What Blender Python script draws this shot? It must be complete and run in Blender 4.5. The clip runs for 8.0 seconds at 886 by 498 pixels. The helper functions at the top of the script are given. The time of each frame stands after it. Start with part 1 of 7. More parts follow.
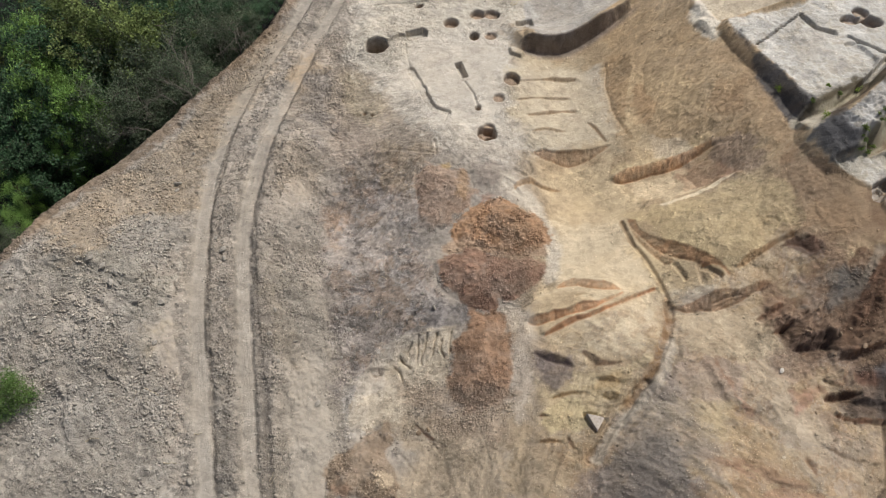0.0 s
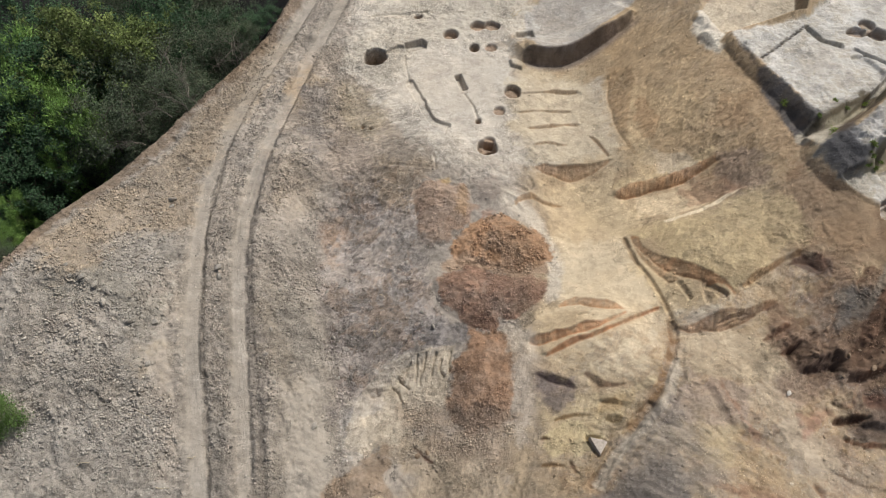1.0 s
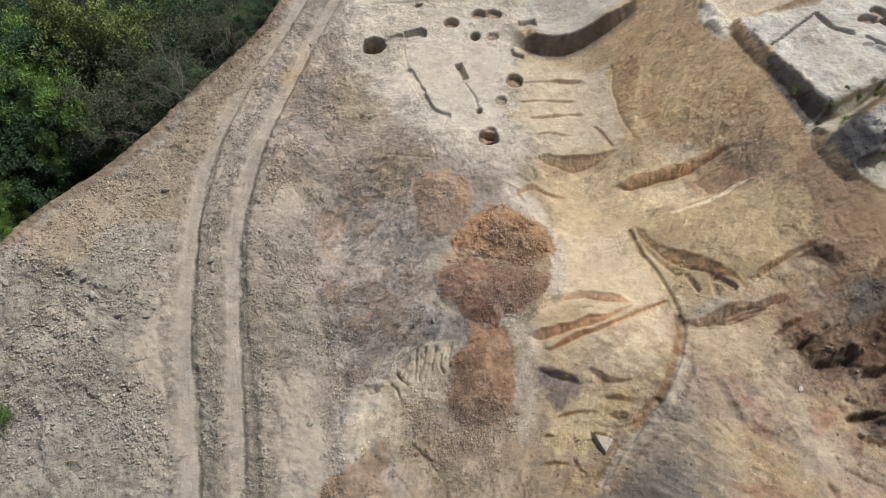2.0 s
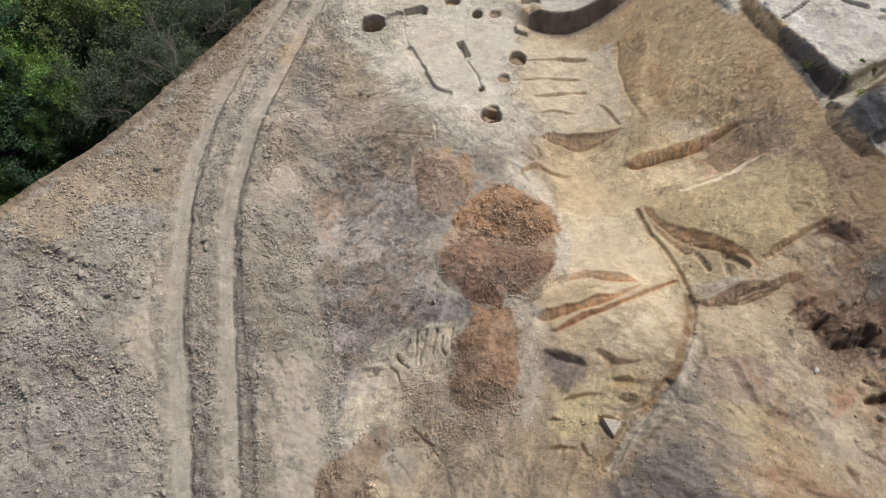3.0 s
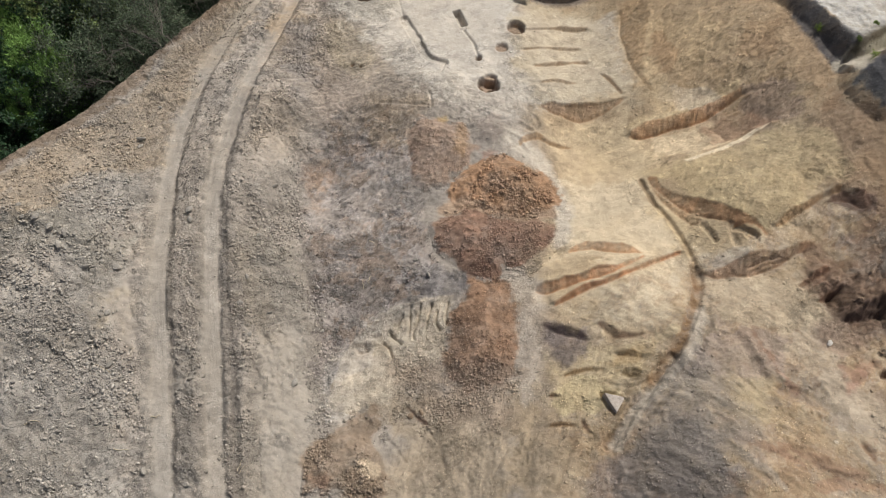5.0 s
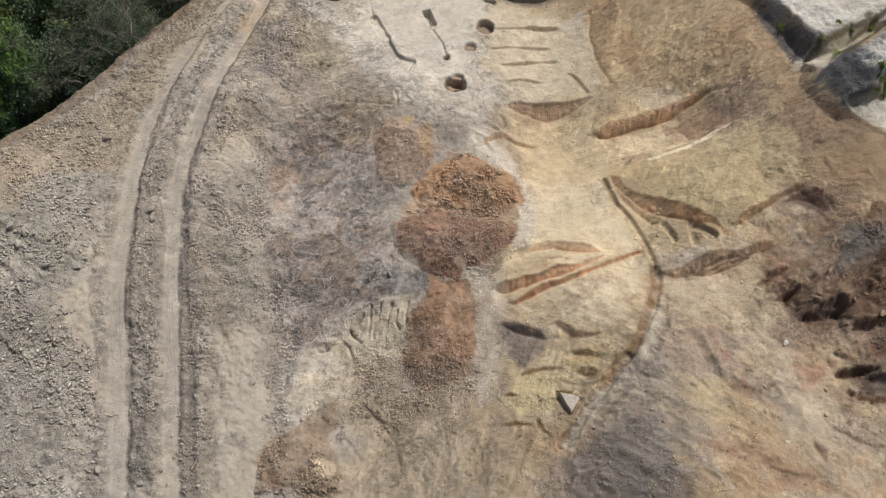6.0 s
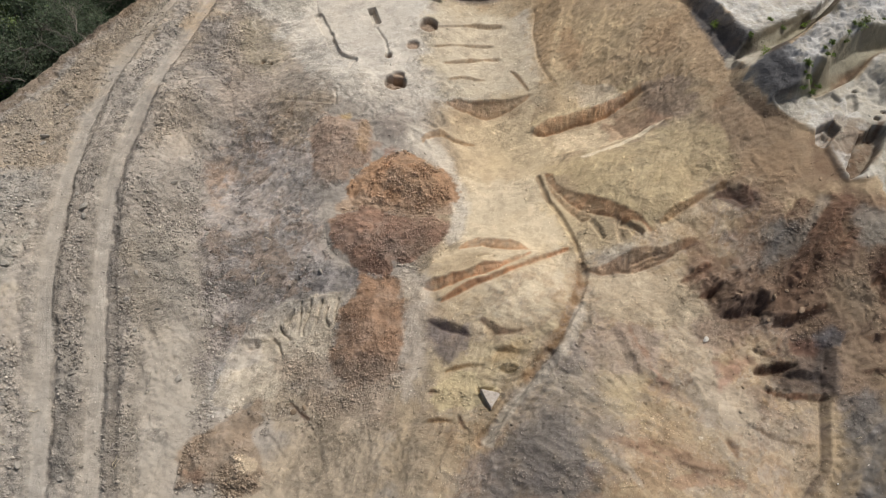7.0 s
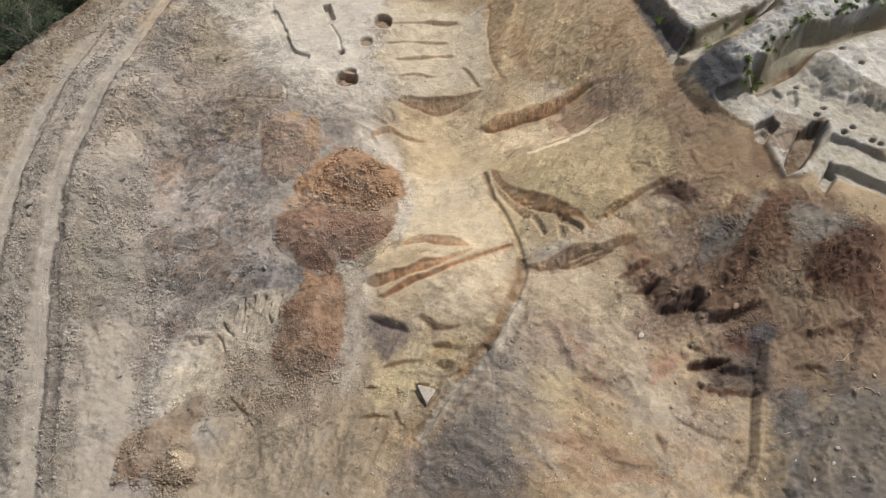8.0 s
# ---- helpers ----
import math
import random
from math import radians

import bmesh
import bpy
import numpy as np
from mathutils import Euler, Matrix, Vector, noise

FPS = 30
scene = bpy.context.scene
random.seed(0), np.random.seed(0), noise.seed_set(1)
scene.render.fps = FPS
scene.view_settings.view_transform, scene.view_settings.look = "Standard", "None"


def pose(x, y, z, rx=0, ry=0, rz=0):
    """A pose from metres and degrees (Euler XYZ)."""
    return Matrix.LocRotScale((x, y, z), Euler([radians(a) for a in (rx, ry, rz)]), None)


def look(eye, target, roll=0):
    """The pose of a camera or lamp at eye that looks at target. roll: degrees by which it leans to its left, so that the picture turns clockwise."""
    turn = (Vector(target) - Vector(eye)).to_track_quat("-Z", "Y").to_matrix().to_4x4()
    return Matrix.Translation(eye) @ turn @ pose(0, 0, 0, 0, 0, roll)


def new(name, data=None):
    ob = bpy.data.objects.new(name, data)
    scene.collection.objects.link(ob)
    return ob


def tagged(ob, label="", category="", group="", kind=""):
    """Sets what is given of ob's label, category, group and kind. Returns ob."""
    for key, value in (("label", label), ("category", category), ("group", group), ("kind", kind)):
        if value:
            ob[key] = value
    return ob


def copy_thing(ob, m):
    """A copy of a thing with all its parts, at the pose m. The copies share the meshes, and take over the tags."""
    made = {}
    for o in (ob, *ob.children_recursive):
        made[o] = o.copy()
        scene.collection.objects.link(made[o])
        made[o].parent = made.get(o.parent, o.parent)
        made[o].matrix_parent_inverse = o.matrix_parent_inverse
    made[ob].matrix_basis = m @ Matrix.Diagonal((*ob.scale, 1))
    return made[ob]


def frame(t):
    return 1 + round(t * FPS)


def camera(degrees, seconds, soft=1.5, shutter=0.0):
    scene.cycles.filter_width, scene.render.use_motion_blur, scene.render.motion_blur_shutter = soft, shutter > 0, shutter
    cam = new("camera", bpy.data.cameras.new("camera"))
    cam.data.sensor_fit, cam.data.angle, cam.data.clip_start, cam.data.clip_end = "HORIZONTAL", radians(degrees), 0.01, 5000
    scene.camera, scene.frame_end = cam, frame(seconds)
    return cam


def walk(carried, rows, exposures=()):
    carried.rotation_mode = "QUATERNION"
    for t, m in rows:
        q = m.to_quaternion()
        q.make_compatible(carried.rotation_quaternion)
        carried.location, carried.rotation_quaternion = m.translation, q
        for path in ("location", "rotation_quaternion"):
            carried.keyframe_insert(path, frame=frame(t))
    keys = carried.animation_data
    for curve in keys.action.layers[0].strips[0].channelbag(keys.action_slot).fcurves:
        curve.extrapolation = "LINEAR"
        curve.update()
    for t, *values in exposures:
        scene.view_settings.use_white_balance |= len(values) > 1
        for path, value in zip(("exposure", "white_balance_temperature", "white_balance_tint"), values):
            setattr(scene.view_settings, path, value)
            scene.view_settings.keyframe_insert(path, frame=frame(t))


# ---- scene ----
cam = camera(60, 8.0, 0.55)
PATH = [
    (0.0, look((-1.876, -16.699, 30.000), (-1.876, -1.335, 4.233), 0.219)),
    (0.5, look((-1.865, -16.303, 29.926), (-1.869, -0.945, 4.156), 0.192)),
    (1.0, look((-1.845, -15.785, 29.761), (-1.851, -0.325, 4.051), 0.209)),
    (1.5, look((-1.842, -15.527, 29.355), (-1.852, -0.083, 3.636), 0.201)),
    (3.0, look((-1.902, -15.792, 27.303), (-1.909, -0.305, 1.610), 0.227)),
    (3.5, look((-1.951, -15.900, 26.680), (-1.940, -0.408, 0.989), 0.270)),
    (4.0, look((-1.955, -15.947, 26.047), (-1.933, -0.497, 0.331), 0.319)),
    (4.5, look((-1.925, -16.004, 25.611), (-1.944, -0.565, -0.112), 0.142)),
    (6.0, look((0.073, -16.064, 25.546), (-0.149, -0.605, -0.163), -0.506)),
    (6.5, look((1.319, -16.120, 25.526), (1.034, -0.651, -0.177), -0.703)),
    (7.0, look((2.906, -16.153, 25.528), (2.598, -0.711, -0.191), -0.756)),
    (7.5, look((4.274, -16.175, 25.550), (4.006, -0.766, -0.189), -0.558)),
    (8.0, look((5.195, -16.175, 25.562), (4.834, -0.846, -0.224), -0.995)),
]
walk(cam, PATH)

# ---- daylight ----
SUN_FROM = Vector((0.56, 0.62, 1.30)).normalized()
world = bpy.data.worlds.new("sky")
scene.world = world
world.use_nodes = True
nt = world.node_tree
sky = nt.nodes.new("ShaderNodeTexSky")
sky.sky_type = "NISHITA"
sky.sun_disc = False
sky.dust_density, sky.ozone_density = 6.0, 0.3
sky.sun_elevation = math.asin(SUN_FROM.z)
sky.sun_rotation = math.atan2(SUN_FROM.x, SUN_FROM.y)
nt.nodes["Background"].inputs["Strength"].default_value = 0.09
nt.links.new(sky.outputs["Color"], nt.nodes["Background"].inputs["Color"])
sun = new("sun", bpy.data.lights.new("sun", "SUN"))
sun.matrix_world = look(SUN_FROM * 80, (0, 0, 0))
sun.data.energy, sun.data.angle, sun.data.color = 3.55, radians(0.6), (1.0, 0.985, 0.965)
scene.view_settings.exposure = -0.03


# ---- numbers and noise ----
def smooth(a, b, v):
    t = np.clip((v - a) / (b - a), 0, 1)
    return t * t * (3 - 2 * t)


def lattice(ix, iy, seed):
    h = (ix.astype(np.int64) * 374761393 + iy.astype(np.int64) * 668265263 + seed * 974634541) & 0xFFFFFFFF
    h = ((h ^ (h >> 13)) * 1274126177) & 0xFFFFFFFF
    return ((h ^ (h >> 16)) & 0xFFFF) / 32767.5 - 1


def grain(x, y, size, seed):
    """Value noise in -1..1 with features about size metres across."""
    u, v = x / size, y / size
    i, j = np.floor(u), np.floor(v)
    a, b = u - i, v - j
    a, b = a * a * (3 - 2 * a), b * b * (3 - 2 * b)
    g = lambda p, q: lattice(i + p, j + q, seed)
    return (g(0, 0) * (1 - a) + g(1, 0) * a) * (1 - b) + (g(0, 1) * (1 - a) + g(1, 1) * a) * b


def fractal(x, y, size, octaves, seed, fall=0.55):
    out, amp, total = 0, 1.0, 0.0
    for k in range(octaves):
        c, s = math.cos(k * 1.1 + seed), math.sin(k * 1.1 + seed)
        out = out + amp * grain(x * c - y * s + 17.3 * k, x * s + y * c - 9.1 * k, size / 2 ** k, seed + 31 * k)
        total += amp
        amp *= fall
    return out / total


# ---- the ground: one sheet, fine where the dig is, coarse to the horizon ----
def axis(a, b, step):
    inner = np.arange(a, b + step / 2, step)
    out, grow, pos = [], step, 0.0
    while pos < 1500:
        grow *= 1.22
        pos += grow
        out.append(pos)
    out = np.array(out)
    return np.concatenate([a - out[::-1], inner, inner[-1] + out])


AX, AY = axis(-20.5, 21.5, 0.045), axis(-11.4, 19.0, 0.045)
X, Y = np.meshgrid(AX, AY)
WX = X + 0.10 * fractal(X, Y, 0.9, 4, 3)
WY = Y + 0.10 * fractal(X, Y, 0.9, 4, 7)
RAG, RAG2 = fractal(X, Y, 1.6, 5, 11), fractal(X, Y, 0.35, 3, 23)
RAG3 = fractal(X, Y, 0.9, 5, 29, 0.7)
Z = np.zeros_like(X)
EARTH = np.zeros(X.shape + (3,))


def swell(x, y, r, h):
    global Z
    Z += h * np.exp(-((X - x) ** 2 + (Y - y) ** 2) / r ** 2)


def window(points, reach):
    p = np.array(points)
    i0, i1 = np.searchsorted(AX, [p[:, 0].min() - reach, p[:, 0].max() + reach])
    j0, j1 = np.searchsorted(AY, [p[:, 1].min() - reach, p[:, 1].max() + reach])
    return slice(j0, j1), slice(i0, i1)


def along(points, x, y):
    """Distance to a line of points, the signed side (left is positive), the way past its ends and the share of its length."""
    best = np.full(x.shape, 1e9)
    side, past, share = np.zeros(x.shape), np.zeros(x.shape), np.zeros(x.shape)
    p = np.array(points, float)
    seg = np.hypot(*(p[1:] - p[:-1]).T)
    run, whole = 0.0, seg.sum()
    for k in range(len(p) - 1):
        d = (p[k + 1] - p[k]) / seg[k]
        rx, ry = x - p[k, 0], y - p[k, 1]
        t = rx * d[0] + ry * d[1]
        tc = np.clip(t, 0, seg[k])
        dist = np.hypot(rx - tc * d[0], ry - tc * d[1])
        near = dist < best
        best = np.where(near, dist, best)
        side = np.where(near, np.where(d[0] * ry - d[1] * rx > 0, dist, -dist), side)
        over = np.zeros(x.shape)
        if k == 0:
            over = np.maximum(over, -t)
        if k == len(p) - 2:
            over = np.maximum(over, t - seg[k])
        past = np.where(near, over, past)
        share = np.where(near, (run + tc) / whole, share)
        run += seg[k]
    return best, side, past, share


def inside(points, x, y):
    """Signed distance to a closed outline, positive within."""
    p = np.array(points, float)
    dist, odd = np.full(x.shape, 1e9), np.zeros(x.shape, bool)
    for a, b in zip(p, np.roll(p, -1, 0)):
        d = b - a
        t = np.clip(((x - a[0]) * d[0] + (y - a[1]) * d[1]) / max(d @ d, 1e-9), 0, 1)
        dist = np.minimum(dist, np.hypot(x - a[0] - t * d[0], y - a[1] - t * d[1]))
        if abs(d[1]) > 1e-9:
            odd ^= ((a[1] > y) != (b[1] > y)) & (x < d[0] * (y - a[1]) / d[1] + a[0])
    return np.where(odd, dist, -dist)


def groove(points, width, depth, bank=0.08, swollen=0.0, rough=1.0):
    """A channel cut along a line; swollen: the height of the spoil on its lips."""
    w = window(points, width + bank + 0.6)
    d, s, past, _ = along(points, WX[w] * 0.6 + X[w] * 0.4, WY[w] * 0.6 + Y[w] * 0.4)
    wob = 1 + 0.5 * rough * RAG2[w]
    Z[w] -= 0.75 * depth * (1 - smooth(0.4 * width * wob, 0.4 * width * wob + bank, d)) * (1 + 0.4 * rough * RAG[w])
    if swollen:
        Z[w] += swollen * np.exp(-((d - width / 2 - bank - 0.12) / 0.14) ** 2)


def ridge(points, width, height):
    w = window(points, width * 2)
    d, s, past, _ = along(points, WX[w], WY[w])
    Z[w] += height * np.exp(-(d / width) ** 2)


def step(points, rise, width=0.12, reach=1.2, low=False):
    """A bank: the ground to the left of the line stands rise above that to its right, and both fade back over reach."""
    w = window(points, reach * 2.5)
    d, s, past, share = along(points, WX[w], WY[w])
    fade = np.exp(-np.abs(s) / reach) * np.exp(-(np.maximum(past, 0) / 0.3) ** 2) * smooth(0, 0.10, share) * smooth(0, 0.10, 1 - share)
    crumble = 1 + 0.35 * RAG2[w] + 0.3 * RAG[w]
    face = 1.5 * width + 0.06 + 0.45 * abs(rise)
    edge = s + 0.05 * RAG2[w] + 0.07 * RAG3[w]
    profile = np.clip(edge / face + 1, 0, 1) ** 1.3
    if low:
        Z[w] -= 0.75 * rise * fade * (1 - profile) * crumble
        return
    Z[w] += 0.62 * rise * fade * (profile - 0.5) * crumble


FACES = []


def scarp(points, drop, face, colour, reach=0.8, rills=0.5, share_low=0.5, ends=0.4, tail=0.12):
    """A cut face: from the lip along the line the ground falls by drop over the face's width to the right."""
    w = window(points, reach * 2.5 + face)
    mix = 0.35
    d, s, past, share = along(points, WX[w] * mix + X[w] * (1 - mix), WY[w] * mix + Y[w] * (1 - mix))
    long = np.hypot(*(np.diff(np.array(points), axis=0)).T).sum()
    bell = np.clip(share / ends, 0, 1) ** 0.8 * np.clip((1 - share) / ends, 0, 1) ** 0.8 * np.exp(-(np.maximum(past, 0) / max(tail, 0.2 * reach)) ** 2)
    rill = grain(share * long, s * 0.25, 0.11, 91) + 0.8 * grain(share * long, s * 0.2, 0.27, 93)
    wide = np.maximum(face * bell * np.clip(1 + 0.4 * RAG[w] + 0.8 * RAG3[w] + 0.2 * rills * rill, 0.35, 2), 0.03)
    edge = s + 0.05 * RAG2[w] + 0.06 * RAG3[w] + 0.03 * rills * rill
    t = np.clip(-edge / wide, 0, 1)
    away = np.where(edge > 0, edge, np.maximum(-edge - wide, 0))
    fall = drop * bell * np.exp(-away / reach)
    Z[w] += fall * ((1 - share_low) - t ** 0.85) * (1 + 0.12 * rills * rill * np.sin(np.pi * t))
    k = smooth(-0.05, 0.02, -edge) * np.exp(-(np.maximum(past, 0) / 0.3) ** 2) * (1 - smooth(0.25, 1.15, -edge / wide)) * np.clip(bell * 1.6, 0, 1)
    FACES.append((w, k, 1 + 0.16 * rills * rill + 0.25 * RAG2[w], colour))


def face(lip, toe, slope, colour, back=0.5, rills=1.0, paint=0.78, bend=1.0):
    """A cut face between its lip and its toe: as deep as it is wide times slope, with level ground before and behind;
    bend below 1 makes it steepest at the lip, above 1 at the toe."""
    w = window(lip + toe, 2.5 * back + 0.3)
    x, y = X[w] * 0.75 + WX[w] * 0.25, Y[w] * 0.75 + WY[w] * 0.25
    to_lip, _, past, share = along(lip, x, y)
    to_toe, _, over, way = along(toe, x, y)
    p = np.array(toe, float)
    at = np.linspace(0, 1, 60)
    run = np.concatenate([[0], np.cumsum(np.hypot(*np.diff(p, axis=0).T))])
    line = [np.interp(at * run[-1], run, p[:, k]) for k in (0, 1)]
    wide = np.interp(way, at, along(lip, *line)[0])
    rill = grain(way * run[-1], 0.25 * to_lip, 0.09, 91) + 0.4 * grain(way * run[-1], 0.25 * to_lip, 0.3, 93)
    within = inside(lip + toe[::-1], x, y) + 0.02 * RAG2[w] + 0.02 * grain(X[w], Y[w], 0.10, 23)
    t = np.where(within > 0, to_lip / (to_lip + to_toe + 1e-6), (to_toe < to_lip).astype(float))
    t = t ** bend
    away = np.where(within > 0, 0, np.minimum(to_lip, to_toe))
    ends = np.exp(-(np.maximum(np.maximum(past, over), 0) / 0.15) ** 2)
    crumb = np.exp(-away / 0.15) * (0.02 * RAG2[w] + 0.018 * grain(X[w], Y[w], 0.10, 17)) * np.clip(wide / 0.25, 0.2, 1.2)
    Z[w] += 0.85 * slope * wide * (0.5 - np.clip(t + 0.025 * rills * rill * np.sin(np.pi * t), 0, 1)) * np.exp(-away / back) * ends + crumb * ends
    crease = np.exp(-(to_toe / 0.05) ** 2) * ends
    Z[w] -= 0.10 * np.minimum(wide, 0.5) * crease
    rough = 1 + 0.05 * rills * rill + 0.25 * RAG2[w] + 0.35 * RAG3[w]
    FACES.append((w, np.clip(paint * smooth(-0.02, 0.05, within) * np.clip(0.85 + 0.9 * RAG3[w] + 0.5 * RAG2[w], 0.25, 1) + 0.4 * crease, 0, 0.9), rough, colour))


def mound(points, height, edge=1.0, crown=1.0):
    """A heap with the outline given: it rises over the edge's width to a rounded or level top."""
    w = window(points, 0.6)
    d = inside(points, WX[w] * 0.6 + X[w] * 0.4, WY[w] * 0.6 + Y[w] * 0.4)
    Z[w] += height * np.clip(d / edge, 0, 1) ** crown * (1 + 0.25 * RAG[w])



def pit(x, y, rx, ry, depth, turn=0.0, bank=0.07):
    w = window([(x - rx, y - rx), (x + rx, y + rx)], 0.8)
    c, s = math.cos(radians(turn)), math.sin(radians(turn))
    u, v = (X[w] - x) * c + (Y[w] - y) * s, -(X[w] - x) * s + (Y[w] - y) * c
    r = np.hypot(u / rx, v / ry) * (1 + 0.05 * grain(X[w], Y[w], 0.25, 5))
    d = (r - 1) * min(rx, ry)
    Z[w] -= depth * (1 - smooth(-bank, bank * 0.5, d)) - 0.02 * np.exp(-((d - 0.1) / 0.12) ** 2)
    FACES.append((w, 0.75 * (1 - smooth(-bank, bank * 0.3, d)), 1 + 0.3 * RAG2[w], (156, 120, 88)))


def cut(points, depth, bank=0.1):
    """Lowers (or, with a negative depth, raises) the ground within an outline."""
    w = window(points, bank + 0.6)
    Z[w] -= depth * smooth(-bank / 2, bank / 2, inside(points, WX[w] * 0.5 + X[w] * 0.5, WY[w] * 0.5 + Y[w] * 0.5))


def shelf(points, level, bank=0.2, tilt=(0, 0), at=None):
    """Brings the ground within an outline to one level, or to a plane about the outline's middle."""
    w = window(points, bank + 0.6)
    mid = np.array(points).mean(0) if at is None else at
    k = np.clip(1 + inside(points, WX[w] * 0.5 + X[w] * 0.5, WY[w] * 0.5 + Y[w] * 0.5) / bank, 0, 1)
    plane = level + tilt[0] * (X[w] - mid[0]) + tilt[1] * (Y[w] - mid[1])
    Z[w] = Z[w] * (1 - k) + plane * k


def heap(x, y, rx, ry, h, turn=0.0, sharp=1.5):
    w = window([(x - 1.6 * rx, y - 1.6 * rx), (x + 1.6 * rx, y + 1.6 * rx)], 0.5)
    c, s = math.cos(radians(turn)), math.sin(radians(turn))
    u, v = (WX[w] - x) * c + (WY[w] - y) * s, -(WX[w] - x) * s + (WY[w] - y) * c
    r = np.hypot(u / rx, v / ry)
    Z[w] += h * np.clip(1 - r ** sharp, 0, 1) ** 0.9


def srgb(r, g, b):
    grey = 0.3 * r + 0.59 * g + 0.11 * b
    r, g, b = (c + 0.10 * (grey - c) for c in (r, g, b))
    return np.array([(c / 255 / 12.92 if c < 10 else ((c / 255 + 0.055) / 1.055) ** 2.4) * 0.72 for c in (r, g, b)])


def tint(points, colour, soft=0.35, amount=1.0, ragged=1.0):
    """Another earth within an outline, with a ragged border."""
    w = window(points, soft * 2 + 0.5)
    d = inside(points, X[w], Y[w]) + ragged * (soft + 0.25) * (1.1 * RAG[w] + 1.1 * RAG3[w] + 0.5 * RAG2[w])
    k = amount * smooth(-soft, soft, d) * np.clip(0.9 + 0.55 * ragged * RAG3[w], 0.2, 1)
    EARTH[w] += (srgb(*colour) - EARTH[w]) * k[..., None]


def vein(points, width, colour, amount=1.0, ragged=0.5):
    """Another earth along a line."""
    w = window(points, width * 2 + 0.3)
    d, s, past, _ = along(points, WX[w], WY[w])
    k = amount * (1 - smooth(width * 0.25, width * 0.75, d + ragged * width * 0.5 * (RAG[w] + RAG2[w])))
    EARTH[w] += (srgb(*colour) - EARTH[w]) * k[..., None]


# the lie of the land
LEVEL, EAST = -0.86, 4.34
swell(15, -7, 4, -2.05)
swell(-17.5, -2, 6, 1.55)
swell(5, -7, 4, 0.51)
swell(-2.5, -7, 4, -0.71)
swell(7.5, 5.5, 4, -0.20)
swell(12.5, -2, 2.5, -0.97)
swell(15, -12, 2.5, -2.06)
swell(-12.5, 20.5, 9, -0.88)
swell(22.5, -7, 4, -1.39)
swell(5, -2, 2.5, 1.33)
swell(7.5, 18, 2.5, -0.58)
swell(-5, 0.5, 4, -0.25)
swell(7.5, -9.5, 2.5, 1.44)
swell(5, 13, 4, -1.22)
swell(12.5, 15.5, 2.5, 0.53)
swell(12.5, 3, 2.5, -0.54)
swell(10, -7, 2.5, -0.42)
swell(-2.5, 8, 2.5, 0.67)
swell(-10, 3, 2.5, 0.90)
swell(10, 0.5, 2.5, 0.41)
swell(-20, -12, 6, 0.65)
swell(7.5, -2, 2.5, -0.73)
swell(7.5, -4.5, 2.5, 0.63)
swell(-7.5, 3, 2.5, -0.62)
swell(-5, -4.5, 2.5, -0.65)
swell(2.5, 13, 2.5, 0.86)
swell(15, 0.5, 2.5, -0.52)
swell(10, 5.5, 2.5, -1.03)
swell(-10, -2, 2.5, 0.47)
swell(-20, 0.5, 4, 0.52)
swell(7.5, -12, 2.5, 0.48)
swell(-10, 8, 2.5, 0.52)
swell(12.5, -4.5, 2.5, -0.32)
swell(-15, -12, 2.5, 0.37)
swell(2.5, 8, 2.5, 0.49)
swell(5, 5.5, 2.5, -0.69)
Z += LEVEL + EAST * smooth(3, 16, X)

# the edge of the bank towards the wood, and the slope below it
BANK = [(-26.89, -4.62), (-24.23, -1.88), (-21.66, 0.55), (-20.12, 3.59), (-18.06, 6.53), (-15.28, 11.02), (-11.88, 17.09), (-10.93, 20.46), (-9.24, 25.36), (-7.43, 31.80)]
bd, bs, bp, bshare = along(BANK, X + 0.25 * RAG + 0.12 * RAG2, Y + 0.25 * RAG + 0.12 * RAG2)
below = np.clip(bs, 0, None)
Z += np.where(bs > 0, -1.25 * np.minimum(below, 6.5) - 0.02 * np.clip(below - 9, 0, 60), 0) * 1.0
Z += 0.06 * np.exp(-(bs / 0.5) ** 2)

# the dirt road: two wheel tracks with a stony crown between them
TRACK_A = [(-10.81, -11.22), (-11.05, -9.77), (-11.52, -7.26), (-11.93, -5.22), (-12.28, -3.08), (-12.68, -0.63), (-13.03, 2.20), (-13.30, 5.59), (-13.02, 8.44), (-12.57, 11.25), (-11.81, 13.85)] + [(-11.09, 16.00), (-9.97, 19.42), (-8.71, 22.82)]
TRACK_B = [(-9.06, -11.20), (-9.31, -9.73), (-9.59, -8.19), (-9.91, -6.16), (-10.21, -4.06), (-10.52, -1.83), (-10.93, 0.80), (-11.12, 3.61), (-11.01, 6.44), (-10.59, 8.90), (-10.08, 11.62)] + [(-9.13, 15.93), (-8.10, 19.29), (-6.94, 22.68)]
groove(TRACK_A, 0.62, 0.10, 0.18, 0.03, 0.3)
groove(TRACK_B, 0.66, 0.11, 0.18, 0.03, 0.3)
RUT_A = [(-10.64, -9.76), (-11.11, -7.44), (-11.50, -5.19), (-11.81, -3.28), (-12.19, -1.13), (-12.57, 1.32), (-12.86, 4.16), (-12.77, 6.79), (-12.54, 9.17)]
RUT_B = [(-8.55, -9.72), (-8.97, -7.77), (-9.24, -5.91), (-9.65, -4.02), (-10.06, -1.79), (-10.49, 0.83), (-10.72, 3.27), (-10.75, 5.93), (-10.43, 7.91)]
groove(RUT_A, 0.10, 0.07, 0.08, 0.02, 0.4)
groove(RUT_B, 0.18, 0.09, 0.10, 0.02, 0.4)
